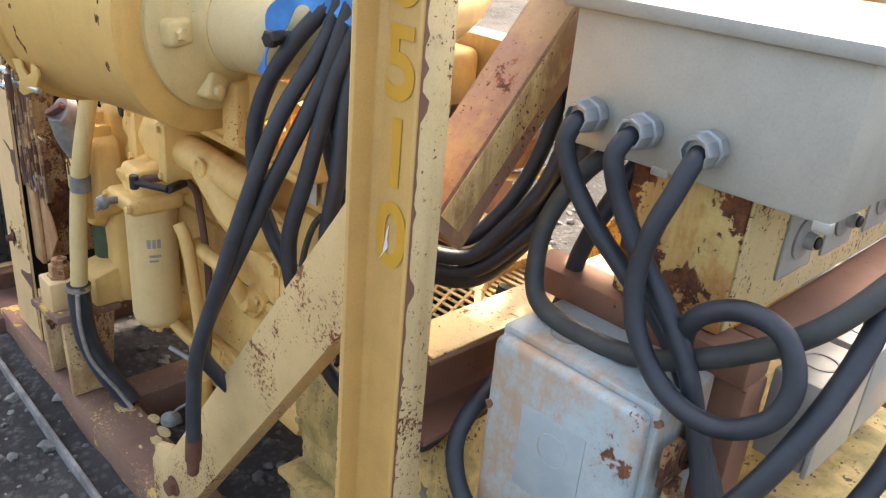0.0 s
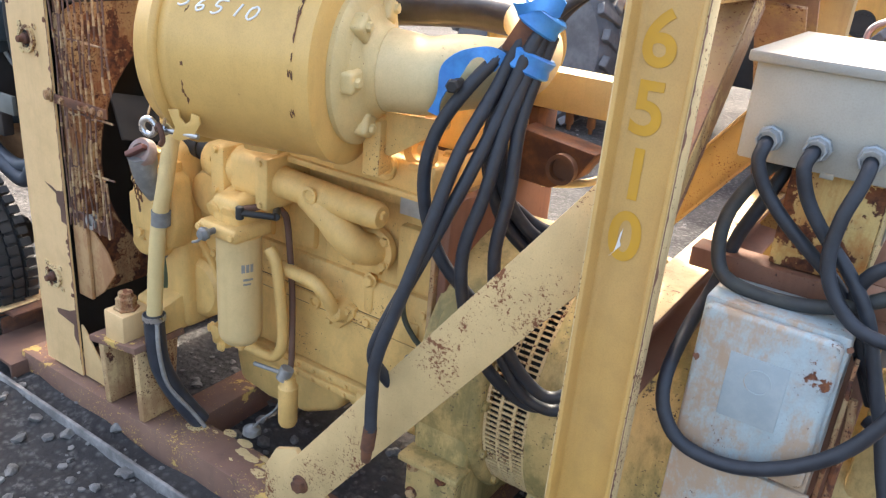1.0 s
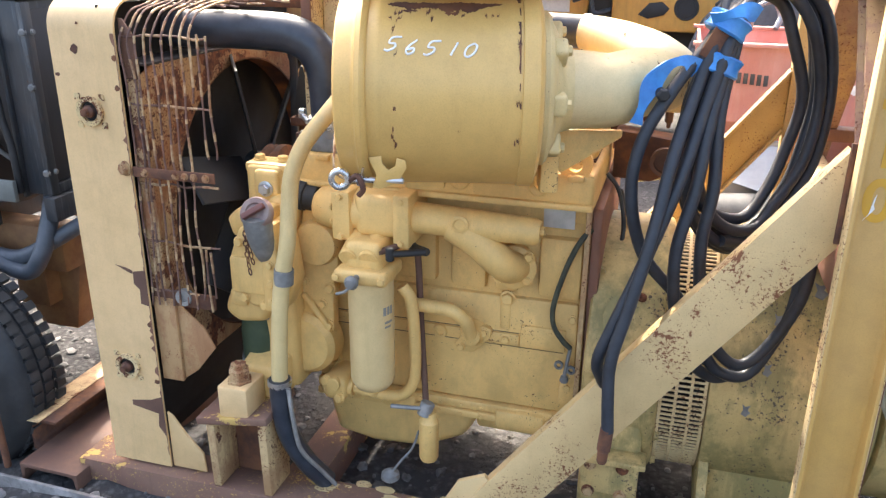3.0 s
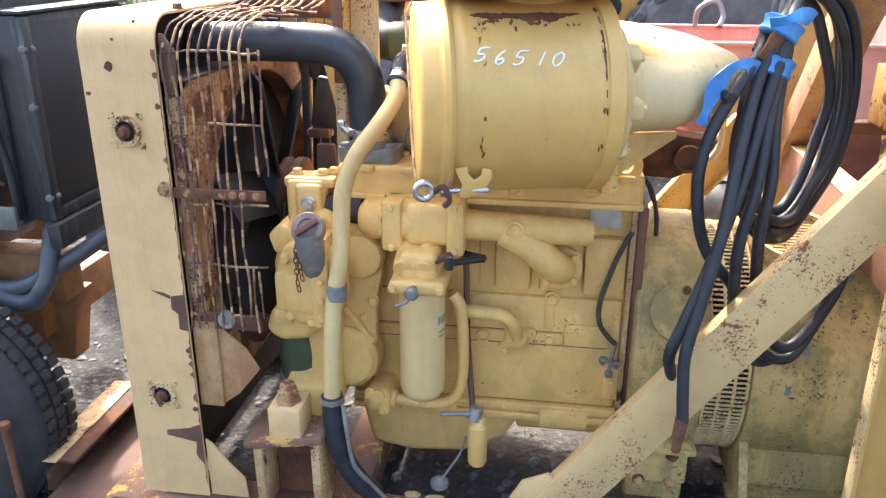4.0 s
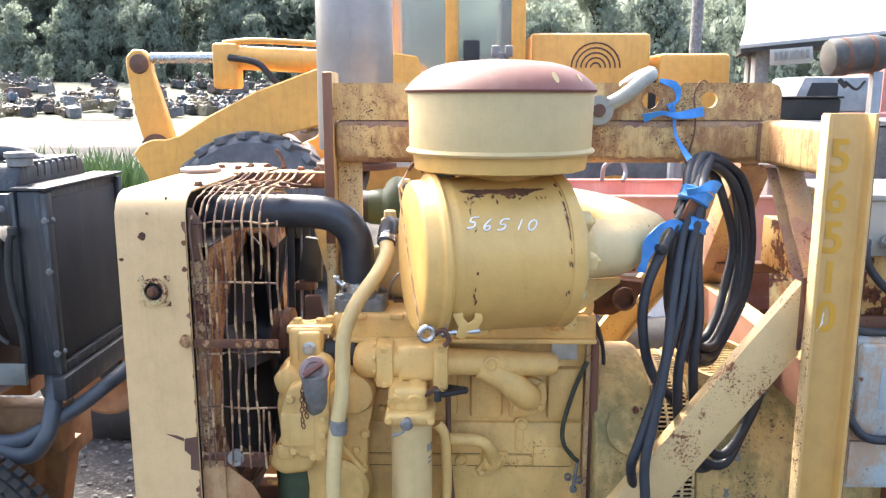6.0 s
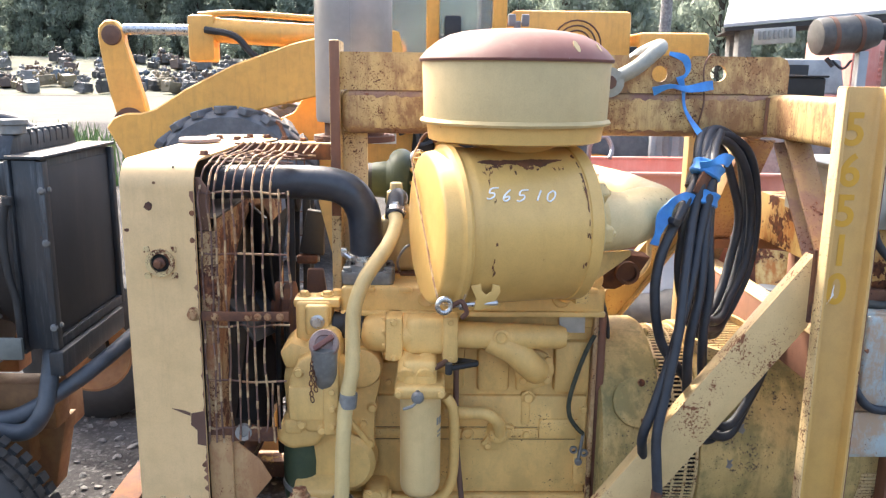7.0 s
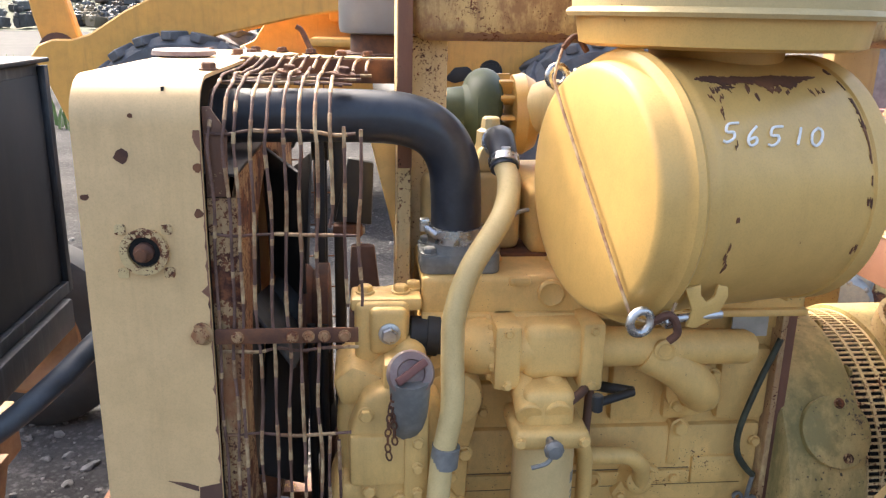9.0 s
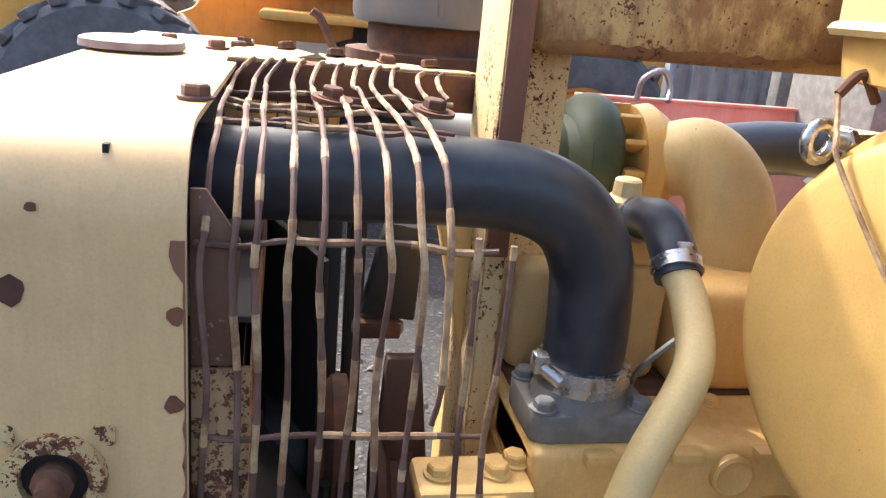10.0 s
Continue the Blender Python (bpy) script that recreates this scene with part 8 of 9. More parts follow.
part("side_plate", bm_(box(-2.52, -2.30, 0.20, 0.24, 0.72, 0.80, 0.006)), M_SHROUD, ne)
part("trailer_frame", bm_(box(-3.4, -2.15, 0.30, 0.40, 0.55, 0.70, 0.01), box(-3.4, -2.5, 0.78, 0.88, 0.55, 0.70, 0.01), box(-2.36, -2.24, 0.30, 0.70, 0.42, 0.56, 0.01), prism([(-2.45, 0.56), (-2.15, 0.56), (-2.20, 0.32), (-2.34, 0.32)], "xz", 0.36, 0.44, 0.006)), M_ORANGE, ne)
part("red_cover", bm_(box(-2.562, -2.442, 0.873, 0.993, 0.286, 0.446, 0.02)), M_RED, ne)
wh = part("wheel", bm_(cyl((-2.42, 0.02, 0.315), (-2.42, 0.30, 0.315), 0.06)), M_BLACK, ne)
ty = part("tyre", bm_(lathe((-2.42, -0.06, 0.315), (0, 1, 0), [(0.01, 0.20), (0, 0.23), (0.005, 0.30), (0.02, 0.335), (0.045, 0.352), (0.06, 0.354), (0.062, 0.346), (0.068, 0.346), (0.07, 0.356), (0.10, 0.357), (0.102, 0.348), (0.108, 0.348), (0.11, 0.356), (0.14, 0.354), (0.142, 0.346), (0.148, 0.346), (0.15, 0.352), (0.175, 0.335), (0.19, 0.30), (0.195, 0.23), (0.185, 0.20)], 72, caps=False)), M_DARKTYRE, wh)
fw = part("wheel", bm_(cyl((-2.58, 1.60, 0.36), (-2.58, 1.72, 0.36), 0.06)), M_BLACK, ne)
part("tyre", bm_(lathe((-2.58, 1.545, 0.36), (0, 1, 0), [(0.01, 0.20), (0, 0.23), (0.005, 0.30), (0.03, 0.345), (0.06, 0.354), (0.14, 0.354), (0.17, 0.345), (0.19, 0.30), (0.195, 0.23), (0.185, 0.20)], 56, caps=False)), M_DARKTYRE, fw)
part("rim", bm_(lathe((-2.58, 1.555, 0.36), (0, 1, 0), [(0, 0.205), (0.0, 0.19), (0.05, 0.17), (0.08, 0.13), (0.085, 0.05), (0.06, 0)], 40, caps=False)), M_ORANGE, fw, "rusty orange rim")
trd = bmesh.new()
for k in range(60):
    a = 2 * math.pi * k / 60
    for y, o in ((0.075, 0), (0.12, 0.5), (0.17, 0.0)):
        m = Matrix.Translation((-2.42, -0.06 + y, 0.315)) @ Matrix.Rotation(a + o * 0.105, 4, "Y")
        box(-0.013, 0.013, -0.017, 0.017, 0.345, 0.3615, 0.0, m)(trd)
part("tread", trd, M_DARKTYRE, ty, kind="stuff")
part("rim", bm_(lathe((-2.42, -0.06+0.008, 0.315), (0, 1, 0), [(0, 0.205), (0.0, 0.19), (0.012, 0.186), (0.014, 0.178), (0.006, 0.172), (0.018, 0.13), (0.005, 0.09), (0.006, 0.06), (-0.01, 0.055), (-0.012, 0)], 40, caps=False)), M_CREAMRIM, wh, "cream steel rim")
part("hub_cap", bm_(lathe((-2.42, -0.039999999999999994, 0.315), (0, -1, 0), [(0, 0.06), (0.03, 0.055), (0.035, 0.03), (0.07, 0.028), (0.075, 0)], 20)), M_ORANGE, wh, "rusty orange hub")
for k in range(5):
    bolt(wh, (-2.42 + 0.085 * math.cos(1.2566 * k), -0.039999999999999994 - 0.006, 0.315 + 0.085 * math.sin(1.2566 * k)), (0, -1, 0), 0.013, M_RUST)

# loose steel between the two sets
sb = thing("steel_channel", "long cream and rust steel channel lying on the ground", "steel channel", (-2.1, 0.4, 0))
part("web", bm_(channel((-2.10, 0.0, 0.16), (-2.06, 2.2, 0.16), 0.11, 0.10, 0.012, (1, 0, 0))), M_RUST, sb)
part("top_face", bm_(box(-2.115, -2.045, -0.02, 0.42, 0.2165, 0.2195, 0.001)), M_LEG, sb)
bp = thing("brown_plate", "rusty brown steel channel resting across the skid end", "steel plate", (-1.95, 0.1, 0.1))
part("plate", bm_(channel((-1.96, -0.10, 0.13), (-1.93, 1.4, 0.13), 0.20, 0.06, 0.012, (0, 0, -1))), M_BROWN, bp)
solid("steel_edging", bm_(box(-2.6, -0.80, -0.126, -0.114, -0.05, 0.088, 0.003, Matrix.Translation((-1.6, -0.12, 0)) @ pose(0, 0, 0, 0, 0.6, -0.3) @ Matrix.Translation((1.6, 0.12, 0)))), M_DUSTY, "thin dusty steel edging half buried beside the skid", "edging", (-1.6, -0.12, 0.04))
pn = thing("steel_pin", "rusty steel pin standing in a loose channel", "steel pin", (-2.108, -0.09, 0.2))
part("shank", bm_(cyl((-2.112, -0.09, 0.10), (-2.107, -0.10, 0.375), 0.010, seg=12)), M_RUST, pn)
part("head", bm_(cyl((-2.107, -0.10, 0.373), (-2.107, -0.10, 0.392), 0.016, seg=8)), M_RUST, pn)
frk = random.Random(77)
for k in range(26):
    fx_, fy_ = -1.20 + 0.46 * frk.random() ** 0.6, frk.uniform(-0.004, 0.085)
    rr_ = frk.uniform(0.004, 0.017)
    sp_ = frk.uniform(0, 6)
    part("paint_flake", bm_(prism([(fx_ + 1.7 * rr_ * frk.uniform(0.8, 1.15) * math.cos(q * 0.6981 + sp_), fy_ + rr_ * frk.uniform(0.7, 1.1) * math.sin(q * 0.6981 + sp_)) for q in range(9)], "xy", 0.149, 0.1505 + 0.00012 * k)), M_FLANGE, skid, "flake of old yellow paint")

# ---- red trough and grey panel behind the generator ----
rt = thing("red_hopper", "faded red steel hopper bin with sloping sides", "hopper", (0.2, 2.4, 0))
HX0, HX1 = -0.30, 1.30
part("front_wall", bm_(loft([[(HX0, 2.00, 1.15), (HX0, 2.012, 1.15), (-0.19, 2.052, 0.83), (-0.19, 2.04, 0.83)], [(HX1, 2.00, 1.15), (HX1, 2.012, 1.15), (1.20, 2.052, 0.83), (1.20, 2.04, 0.83)]])), M_RED, rt)
part("chute", bm_(loft([[(-0.185, 2.06, 0.83), (-0.185, 2.072, 0.83), (0.15, 2.50, 0.38), (0.15, 2.488, 0.38)], [(1.195, 2.06, 0.83), (1.195, 2.072, 0.83), (0.85, 2.50, 0.38), (0.85, 2.488, 0.38)]])), M_RED, rt, "shaded sloping hopper bottom")
part("side_wall", bm_(loft([[(HX0, 2.013, 1.15), (HX0 + 0.012, 2.013, 1.15), (-0.178, 2.053, 0.83), (-0.19, 2.053, 0.83)], [(HX0, 2.80, 1.15), (HX0 + 0.012, 2.80, 1.15), (-0.178, 2.75, 0.83), (-0.19, 2.75, 0.83)]])), M_RED, rt)
part("side_wall", bm_(loft([[(HX1 - 0.012, 2.013, 1.15), (HX1, 2.013, 1.15), (1.20, 2.053, 0.83), (1.188, 2.053, 0.83)], [(HX1 - 0.012, 2.80, 1.15), (HX1, 2.80, 1.15), (1.20, 2.75, 0.83), (1.188, 2.75, 0.83)]])), M_RED, rt)
part("back_wall", bm_(box(HX0, HX1, 2.80, 2.812, 0.60, 1.15, 0.003)), M_RED, rt)
part("rim", bm_(box(HX0 - 0.02, HX1 + 0.02, 1.975, 2.02, 1.15, 1.166, 0.004)), M_RED, rt)
part("rim", bm_(box(HX0 - 0.02, HX1 + 0.02, 2.79, 2.835, 1.15, 1.166, 0.004)), M_RED, rt)
part("lower_rail", bm_(box(0.40, 1.24, 2.00, 2.035, 0.795, 0.828, 0.005)), M_CORR, rt, "pale bare steel rail")
for k in range(6):
    part("painted_mark", bm_(box(-0.155 + 0.027 * k, -0.137 + 0.027 * k, -0.0006, 0.0006, 1.0 - 0.002 * k, 1.045 - 0.002 * k, 0.0003, Matrix.Translation((0, 2.0135, 0)))), M_OLDDRUM, rt, "worn dark lettering bar")
part("paint_scar", bm_(prism([(0.30, 0.99), (0.34, 1.02), (0.40, 1.025), (0.44, 1.0), (0.41, 0.975), (0.33, 0.972)], "xz", 2.0125, 2.0145)), M_WHITE, rt, "bare pale scar in the paint")
for x in (0.10, 0.95):
    part("leg", bm_(box(x - 0.03, x + 0.03, 2.55, 2.61, -0.03, 0.62, 0.004)), M_BROWN, rt)
part("grab_handle", bm_(sweep([(-0.05, 2.78, 1.16), (-0.04, 2.76, 1.25), (0.04, 2.75, 1.29), (0.08, 2.74, 1.22), (0.06, 2.70, 1.165)], 0.014, 8, 6)), M_MUFF, rt, "pale bent handle")

# cast-off parts heaped behind the generator
gc = thing("gearbox_casting", "dusty grey alloy gearbox casting on the ground", "gearbox", (0.05, 1.62, 0))
part("housing", bm_(box(-0.16, 0.24, 1.52, 1.80, 0.12, 0.43, 0.03, seg=3), box(-0.20, 0.28, 1.50, 1.82, 0.38, 0.44, 0.008)), M_ALU, gc)
part("bell", bm_(lathe((-0.20, 1.64, 0.52), (1, 0, 0), [(0, 0.05), (0.01, 0.09), (0.10, 0.10), (0.30, 0.115), (0.33, 0.13), (0.36, 0.13), (0.365, 0.08)], 32)), M_OLDDRUM, gc, "dark rounded bell housing")
part("foot", bm_(box(-0.12, 0.20, 1.55, 1.77, -0.02, 0.13, 0.01)), M_BROWN, gc)
for k in range(6):
    bolt(gc, (-0.16 + 0.08 * k, 1.50, 0.41), (0, -1, 0), 0.012, M_DULL)
sp = thing("sheet_cover", "bent pale grey sheet metal cover leaning on a casting", "sheet metal", (0.05, 1.75, 0.4))
part("sheet", bm_(loft([[(-0.15, 1.84, 0.78), (0.22, 1.84, 0.80), (0.22, 1.843, 0.80), (-0.15, 1.843, 0.78)], [(-0.15, 1.72, 0.685), (0.22, 1.70, 0.60), (0.22, 1.703, 0.597), (-0.15, 1.723, 0.682)], [(-0.15, 1.69, 0.665), (0.22, 1.67, 0.57), (0.22, 1.673, 0.567), (-0.15, 1.693, 0.662)]])), M_CORR, sp)
part("folded_edge", bm_(box(-0.15, 0.22, 1.83, 1.85, 0.30, 0.80, 0.003)), M_MUFF, sp)
pb = thing("pump_body", "blue-grey cast pump body standing on scrap", "pump", (0.52, 1.60, 0))
part("volute", bm_(lathe((0.50, 1.56, 0.44), (0.15, 1, 0), [(0, 0.05), (0.0, 0.10), (0.03, 0.125), (0.10, 0.13), (0.13, 0.11), (0.14, 0.04)], 30), cyl((0.58, 1.62, 0.46), (0.62, 1.62, 0.66), 0.045), lathe((0.62, 1.62, 0.65), (0.1, 0, 1), [(0, 0.07), (0.018, 0.07), (0.02, 0.04)], 20)), M_GLAND, pb)
part("base", bm_(box(0.40, 0.62, 1.54, 1.72, -0.02, 0.34, 0.012)), M_BROWN, pb)
for k in range(8):
    bolt(pb, (0.50 + 0.105 * math.cos(0.785 * k), 1.556, 0.44 + 0.105 * math.sin(0.785 * k)), (0, -1, 0), 0.010, M_DULL)
ob_ = thing("orange_bracket", "orange-brown rusted steel bracket box", "bracket", (0.34, 1.66, 0))
part("box_section", bm_(box(0.285, 0.385, 1.62, 1.72, -0.02, 0.50, 0.006)), M_ORANGE, ob_)
part("cap", bm_(box(0.275, 0.395, 1.61, 1.73, 0.50, 0.515, 0.003)), M_RUST, ob_)
cb = thing("cream_beam", "cream-painted box beam lying on the ground behind the skid", "steel beam", (0.5, 1.34, 0))
part("beam", bm_(box(0.20, 0.82, 1.26, 1.40, 0.30, 0.45, 0.008)), M_RAD, cb)
for x in (0.27, 0.72):
    part("block", bm_(box(x - 0.04, x + 0.04, 1.27, 1.39, -0.02, 0.30, 0.006)), M_RUST, cb)
rs = thing("rusty_sheet", "rust-stained pale steel sheet leaning on the hopper", "steel sheet", (0.75, 1.9, 0))
part("sheet", bm_(loft([[(0.66, 1.70, 0.0), (1.00, 1.70, 0.0), (1.00, 1.706, 0.0), (0.66, 1.706, 0.0)], [(0.63, 1.80, 0.50), (1.00, 1.80, 0.46), (1.00, 1.806, 0.46), (0.63, 1.806, 0.50)], [(0.64, 1.90, 0.80), (1.01, 1.90, 0.76), (1.01, 1.905, 0.76), (0.64, 1.905, 0.80)]])), M_PED, rs)
bw = thing("brown_pulley", "brown rusted pulley wheel on an upright plate", "pulley", (0.98, 1.86, 0))
part("upright", bm_(box(0.80, 0.87, 1.84, 1.86, -0.02, 1.10, 0.004)), M_BROWN, bw)
part("wheel", bm_(lathe((1.00, 1.80, 0.90), (0, 1, 0), [(0, 0.03), (-0.01, 0.04), (0.0, 0.09), (0.03, 0.10), (0.03, 0.13), (0.0, 0.14), (0.0, 0.155), (0.03, 0.145), (0.06, 0.155), (0.062, 0.05)], 36)), M_RUST, bw)
part("stub", bm_(cyl((1.0, 1.84, 0.90), (0.84, 1.85, 0.90), 0.02)), M_RUST, bw)

cg = thing("corrugated_panel", "grey galvanised ribbed steel tank side", "steel tank", (1.4, 4.0, 0))
prof = []
for k in range(12):
    x = 0.70 + 0.125 * k
    prof += [(x, 4.0), (x + 0.055, 4.0), (x + 0.07, 4.04), (x + 0.11, 4.04)]
part("sheet", bm_(loft([[(x, y, z) for x, y in prof] for z in (0.0, 1.30)], close=False, caps=False)), M_CORR, cg)
part("end_post", bm_(box(0.66, 0.70, 3.98, 4.05, 0, 1.30, 0.006)), M_CORR, cg)
part("end_post", bm_(box(2.19, 2.23, 3.98, 4.05, 0, 1.30, 0.006)), M_CORR, cg)
for k in range(11):
    bolt(cg, (0.725 + 0.125 * k, 3.999, 1.24), (0, -1, 0), 0.010, M_DULL)
    bolt(cg, (0.725 + 0.125 * k, 3.999, 1.02), (0, -1, 0), 0.010, M_DULL)
part("pull_handle", bm_(sweep([(1.33, 3.99, 1.14), (1.33, 3.93, 1.145), (1.44, 3.93, 1.165), (1.46, 3.99, 1.165)], 0.016, 8, 5)), M_DULL, cg)

# ---- machines beyond the generator ----
op = thing("stack_precleaner", "weathered grey cylindrical air cleaner on a post with black elbow", "air cleaner", (1.1, 2.16, 0))
drum = part("drum", bm_(lathe((0.945, 2.16, 1.845), (1, 0.05, 0.09), [(0, 0.05), (0.01, 0.085), (0.03, 0.093), (0.25, 0.093), (0.265, 0.088), (0.325, 0.07), (0.33, 0.045)], 40)), M_OLDDRUM, op)
for d in (0.07, 0.20):
    part("band", bm_(ring((0.945 + d, 2.16 + 0.05 * d, 1.845 + 0.09 * d), (1, 0.05, 0.09), 0.096, 0.090, 0.022, 40)), M_BROWN, drum, "rusty clamp band")
part("elbow", bm_(sweep([(1.20, 2.17, 1.872), (1.28, 2.175, 1.88), (1.36, 2.18, 1.865), (1.405, 2.18, 1.80), (1.41, 2.18, 1.70), (1.41, 2.18, 0.9)], 0.042, 16, 6)), M_BLACK, op, "black rubber elbow")
part("elbow_band", bm_(ring((1.41, 2.18, 1.70), (0, 0, 1), 0.046, 0.041, 0.018)), M_STEEL, op)
part("post", bm_(box(1.18, 1.23, 2.14, 2.19, 0.0, 1.78, 0.004)), M_MUFF, op)
part("clamp_bolt", bm_(cyl((1.0, 2.12, 1.74), (1.03, 2.10, 1.70), 0.012), sweep([(1.03, 2.12, 1.73), (1.08, 2.10, 1.69), (1.13, 2.12, 1.73)], 0.007, 6)), M_BLACK, op)
cn = thing("canopy", "white sheet canopy roof on dark posts over a machine", "canopy", (1.8, 3.8, 0))
part("roof_sheet", bm_(loft([[(0.92, 3.385, 1.965), (2.9, 2.75, 2.14), (2.9, 2.75, 2.16), (0.92, 3.385, 1.985)], [(1.03, 3.62, 2.12), (3.2, 3.2, 2.32), (3.2, 3.2, 2.34), (1.03, 3.62, 2.14)], [(1.22, 4.2, 2.40), (3.5, 3.9, 2.62), (3.5, 3.9, 2.64), (1.22, 4.2, 2.42)]])), plain("white_roof", (0.40, 0.42, 0.44), (0.31, 0.33, 0.35), rough=0.5, scale=2), cn, "white roof sheet")
part("eave", bm_(loft([[(0.93, 3.39, 1.962), (0.93, 3.45, 1.962), (0.93, 3.45, 1.94), (0.93, 3.39, 1.94)], [(2.9, 2.76, 2.137), (2.9, 2.82, 2.137), (2.9, 2.82, 2.08), (2.9, 2.76, 2.08)]])), M_BLACK, cn)
part("soffit", bm_(loft([[(0.95, 3.42, 1.95), (2.9, 2.80, 2.12), (2.9, 2.80, 2.11), (0.95, 3.42, 1.94)], [(1.2, 4.3, 1.96), (3.4, 4.0, 2.13), (3.4, 4.0, 2.12), (1.2, 4.3, 1.95)]])), M_BLACK, cn)
for x, y in ((1.10, 3.50), (2.0, 3.25), (2.6, 3.1), (1.3, 4.2)):
    part("post", bm_(box(x - 0.045, x + 0.045, y - 0.045, y + 0.045, 0.0, 1.95 + 0.05 * (x - 0.9), 0.006)), M_ALU, cn)
sg = part("number_sign", bm_(box(1.06, 1.31, 3.205, 3.212, 1.855, 1.955, 0.002, Matrix.Translation((1.18, 3.2, 1.9)) @ pose(0, 0, 0, 0, -4, -15) @ Matrix.Translation((-1.18, -3.2, -1.9)))), M_JBOX, cn, "grey sign with faded marks")
for k in range(7):
    x = 1.085 + 0.031 * k
    part("sign_mark", bm_(box(x, x + 0.019, 3.195, 3.2, 1.885, 1.94, 0.001, Matrix.Translation((1.18, 3.2, 1.9)) @ pose(0, 0, 0, 0, -4, -15) @ Matrix.Translation((-1.18, -3.2, -1.9)))), M_ALU, sg)
lv = thing("louvred_machine", "orange painted machine cabinet with louvred side", "machine cabinet", (6.4, 10.3, 0))
part("cabinet", bm_(box(5.1, 7.8, 9.7, 11.2, -0.03, 2.25, 0.03)), M_RED, lv)
for k in range(9):
    part("louvre", bm_(box(5.5, 6.5, 9.66, 9.70, 1.35 + 0.085 * k, 1.395 + 0.085 * k, 0.006)), M_RED, lv)
bx = thing("dark_tank", "dark grey steel tank with pale rim behind the generator", "tank", (1.6, 3.0, 0))
part("body", bm_(box(0.75, 2.6, 2.3, 2.9, 0.75, 1.50, 0.02)), M_ALU, bx)
part("rim", bm_(box(0.74, 2.61, 2.29, 2.91, 1.50, 1.53, 0.01)), M_CORR, bx)
part("stand", bm_(box(0.8, 2.5, 2.4, 2.8, -0.03, 0.75, 0.01)), M_RUST, bx)
part("cover", bm_(box(0.80, 1.13, 2.35, 2.85, 1.53, 1.645, 0.012), box(0.79, 1.14, 2.34, 2.86, 1.645, 1.657, 0.004)), M_BLACK, bx, "dark steel cover box")
rtk = thing("old_truck", "faded pinkish-red old truck parked beyond the canopy", "truck", (4.1, 9.4, 0))
part("body", bm_(box(3.1, 5.0, 8.9, 10.2, 0.55, 1.45, 0.05)), M_RED, rtk)
part("cab", bm_(prism([(3.5, 1.45), (4.7, 1.45), (4.6, 1.92), (3.7, 1.92)], "xz", 9.0, 10.1, 0.04)), M_CORR, rtk, "pale weathered cab")
part("side_window", bm_(prism([(3.68, 1.50), (4.15, 1.50), (4.15, 1.84), (3.80, 1.84)], "xz", 8.985, 9.0, 0.004)), M_BLACK, rtk)
for x in (3.5, 4.6):
    part("wheel", bm_(lathe((x, 8.86, 0.37), (0, 1, 0), [(0, 0.18), (0, 0.30), (0.04, 0.38), (0.22, 0.38), (0.24, 0.30)], 28)), M_DARKTYRE, rtk)
for x, y, h, m_ in ((5.3, 20, 8.0, M_DUSTY), (-3.5, 34, 9, M_DUSTY)):
    up = thing("utility_pole", "weathered wooden utility pole at the yard edge", "utility pole", (x, y, 0), group="utility poles")
    part("shaft", bm_(cyl((x, y, -0.1), (x + 0.1, y, h), 0.17, 0.12, seg=14)), m_, up)
    part("cross_arm", bm_(box(x - 0.7, x + 0.9, y - 0.06, y + 0.06, h - 0.7, h - 0.58, 0.01)), m_, up)


# ---- scrapyard and trees behind ----
def leaf_mat():
    m, nt, b = shell("hazed_foliage")
    g = nt.nodes.new("ShaderNodeNewGeometry")
    # leaf colours are paled to carry the haze over the far trees
    c = mixc(nt, g.outputs["Random Per Island"], (0.22, 0.265, 0.215), (0.31, 0.36, 0.29))
    nt.links.new(c, b.inputs["Base Color"])
    b.inputs["Roughness"].default_value = 0.6
    b.inputs["Subsurface Weight"].default_value = 0.0
    tr = nt.nodes.new("ShaderNodeBsdfTranslucent")
    nt.links.new(c, tr.inputs["Color"])
    mx = nt.nodes.new("ShaderNodeMixShader")
    mx.inputs[0].default_value = 0.6
    nt.links.new(b.outputs[0], mx.inputs[1])
    nt.links.new(tr.outputs[0], mx.inputs[2])
    nt.links.new(mx.outputs[0], nt.nodes["Material Output"].inputs["Surface"])
    return m


def bank(y):
    """Height of the grassy bank beyond the road."""
    q = min(1.0, max(0.0, (y - 56.0) / 30.0))
    return 3.1 * q * q * (3 - 2 * q)


def build_bank():
    bm = bmesh.new()
    grid = [[bm.verts.new((-150 + 4.0 * i, 53 + 3.0 * j, bank(53 + 3.0 * j) - 0.06 * (j == 0) + 0.10 + 0.12 * noise.noise(V((i * 0.7, j * 0.9, 2)))) if j else (-150 + 4.0 * i, 53, -0.05)) for j in range(28)] for i in range(70)]
    for i in range(69):
        for j in range(27):
            bm.faces.new((grid[i][j], grid[i + 1][j], grid[i + 1][j + 1], grid[i][j + 1]))
    bmesh.ops.recalc_face_normals(bm, faces=bm.faces)
    solid("embankment", bm, plain("bank_soil", (0.10, 0.11, 0.07), (0.17, 0.165, 0.13), rough=0.95, scale=0.6, bumpy=0.4, dist=0.1), "low grassy bank beyond the road", "bank", kind="structure")


build_bank()
M_LEAF = leaf_mat()
M_BARK = plain("bark", (0.05, 0.04, 0.03), (0.11, 0.09, 0.07), rough=0.9, scale=6)
M_WEED = plain("weeds", (0.10, 0.17, 0.05), (0.20, 0.27, 0.10), rough=0.7, scale=3)


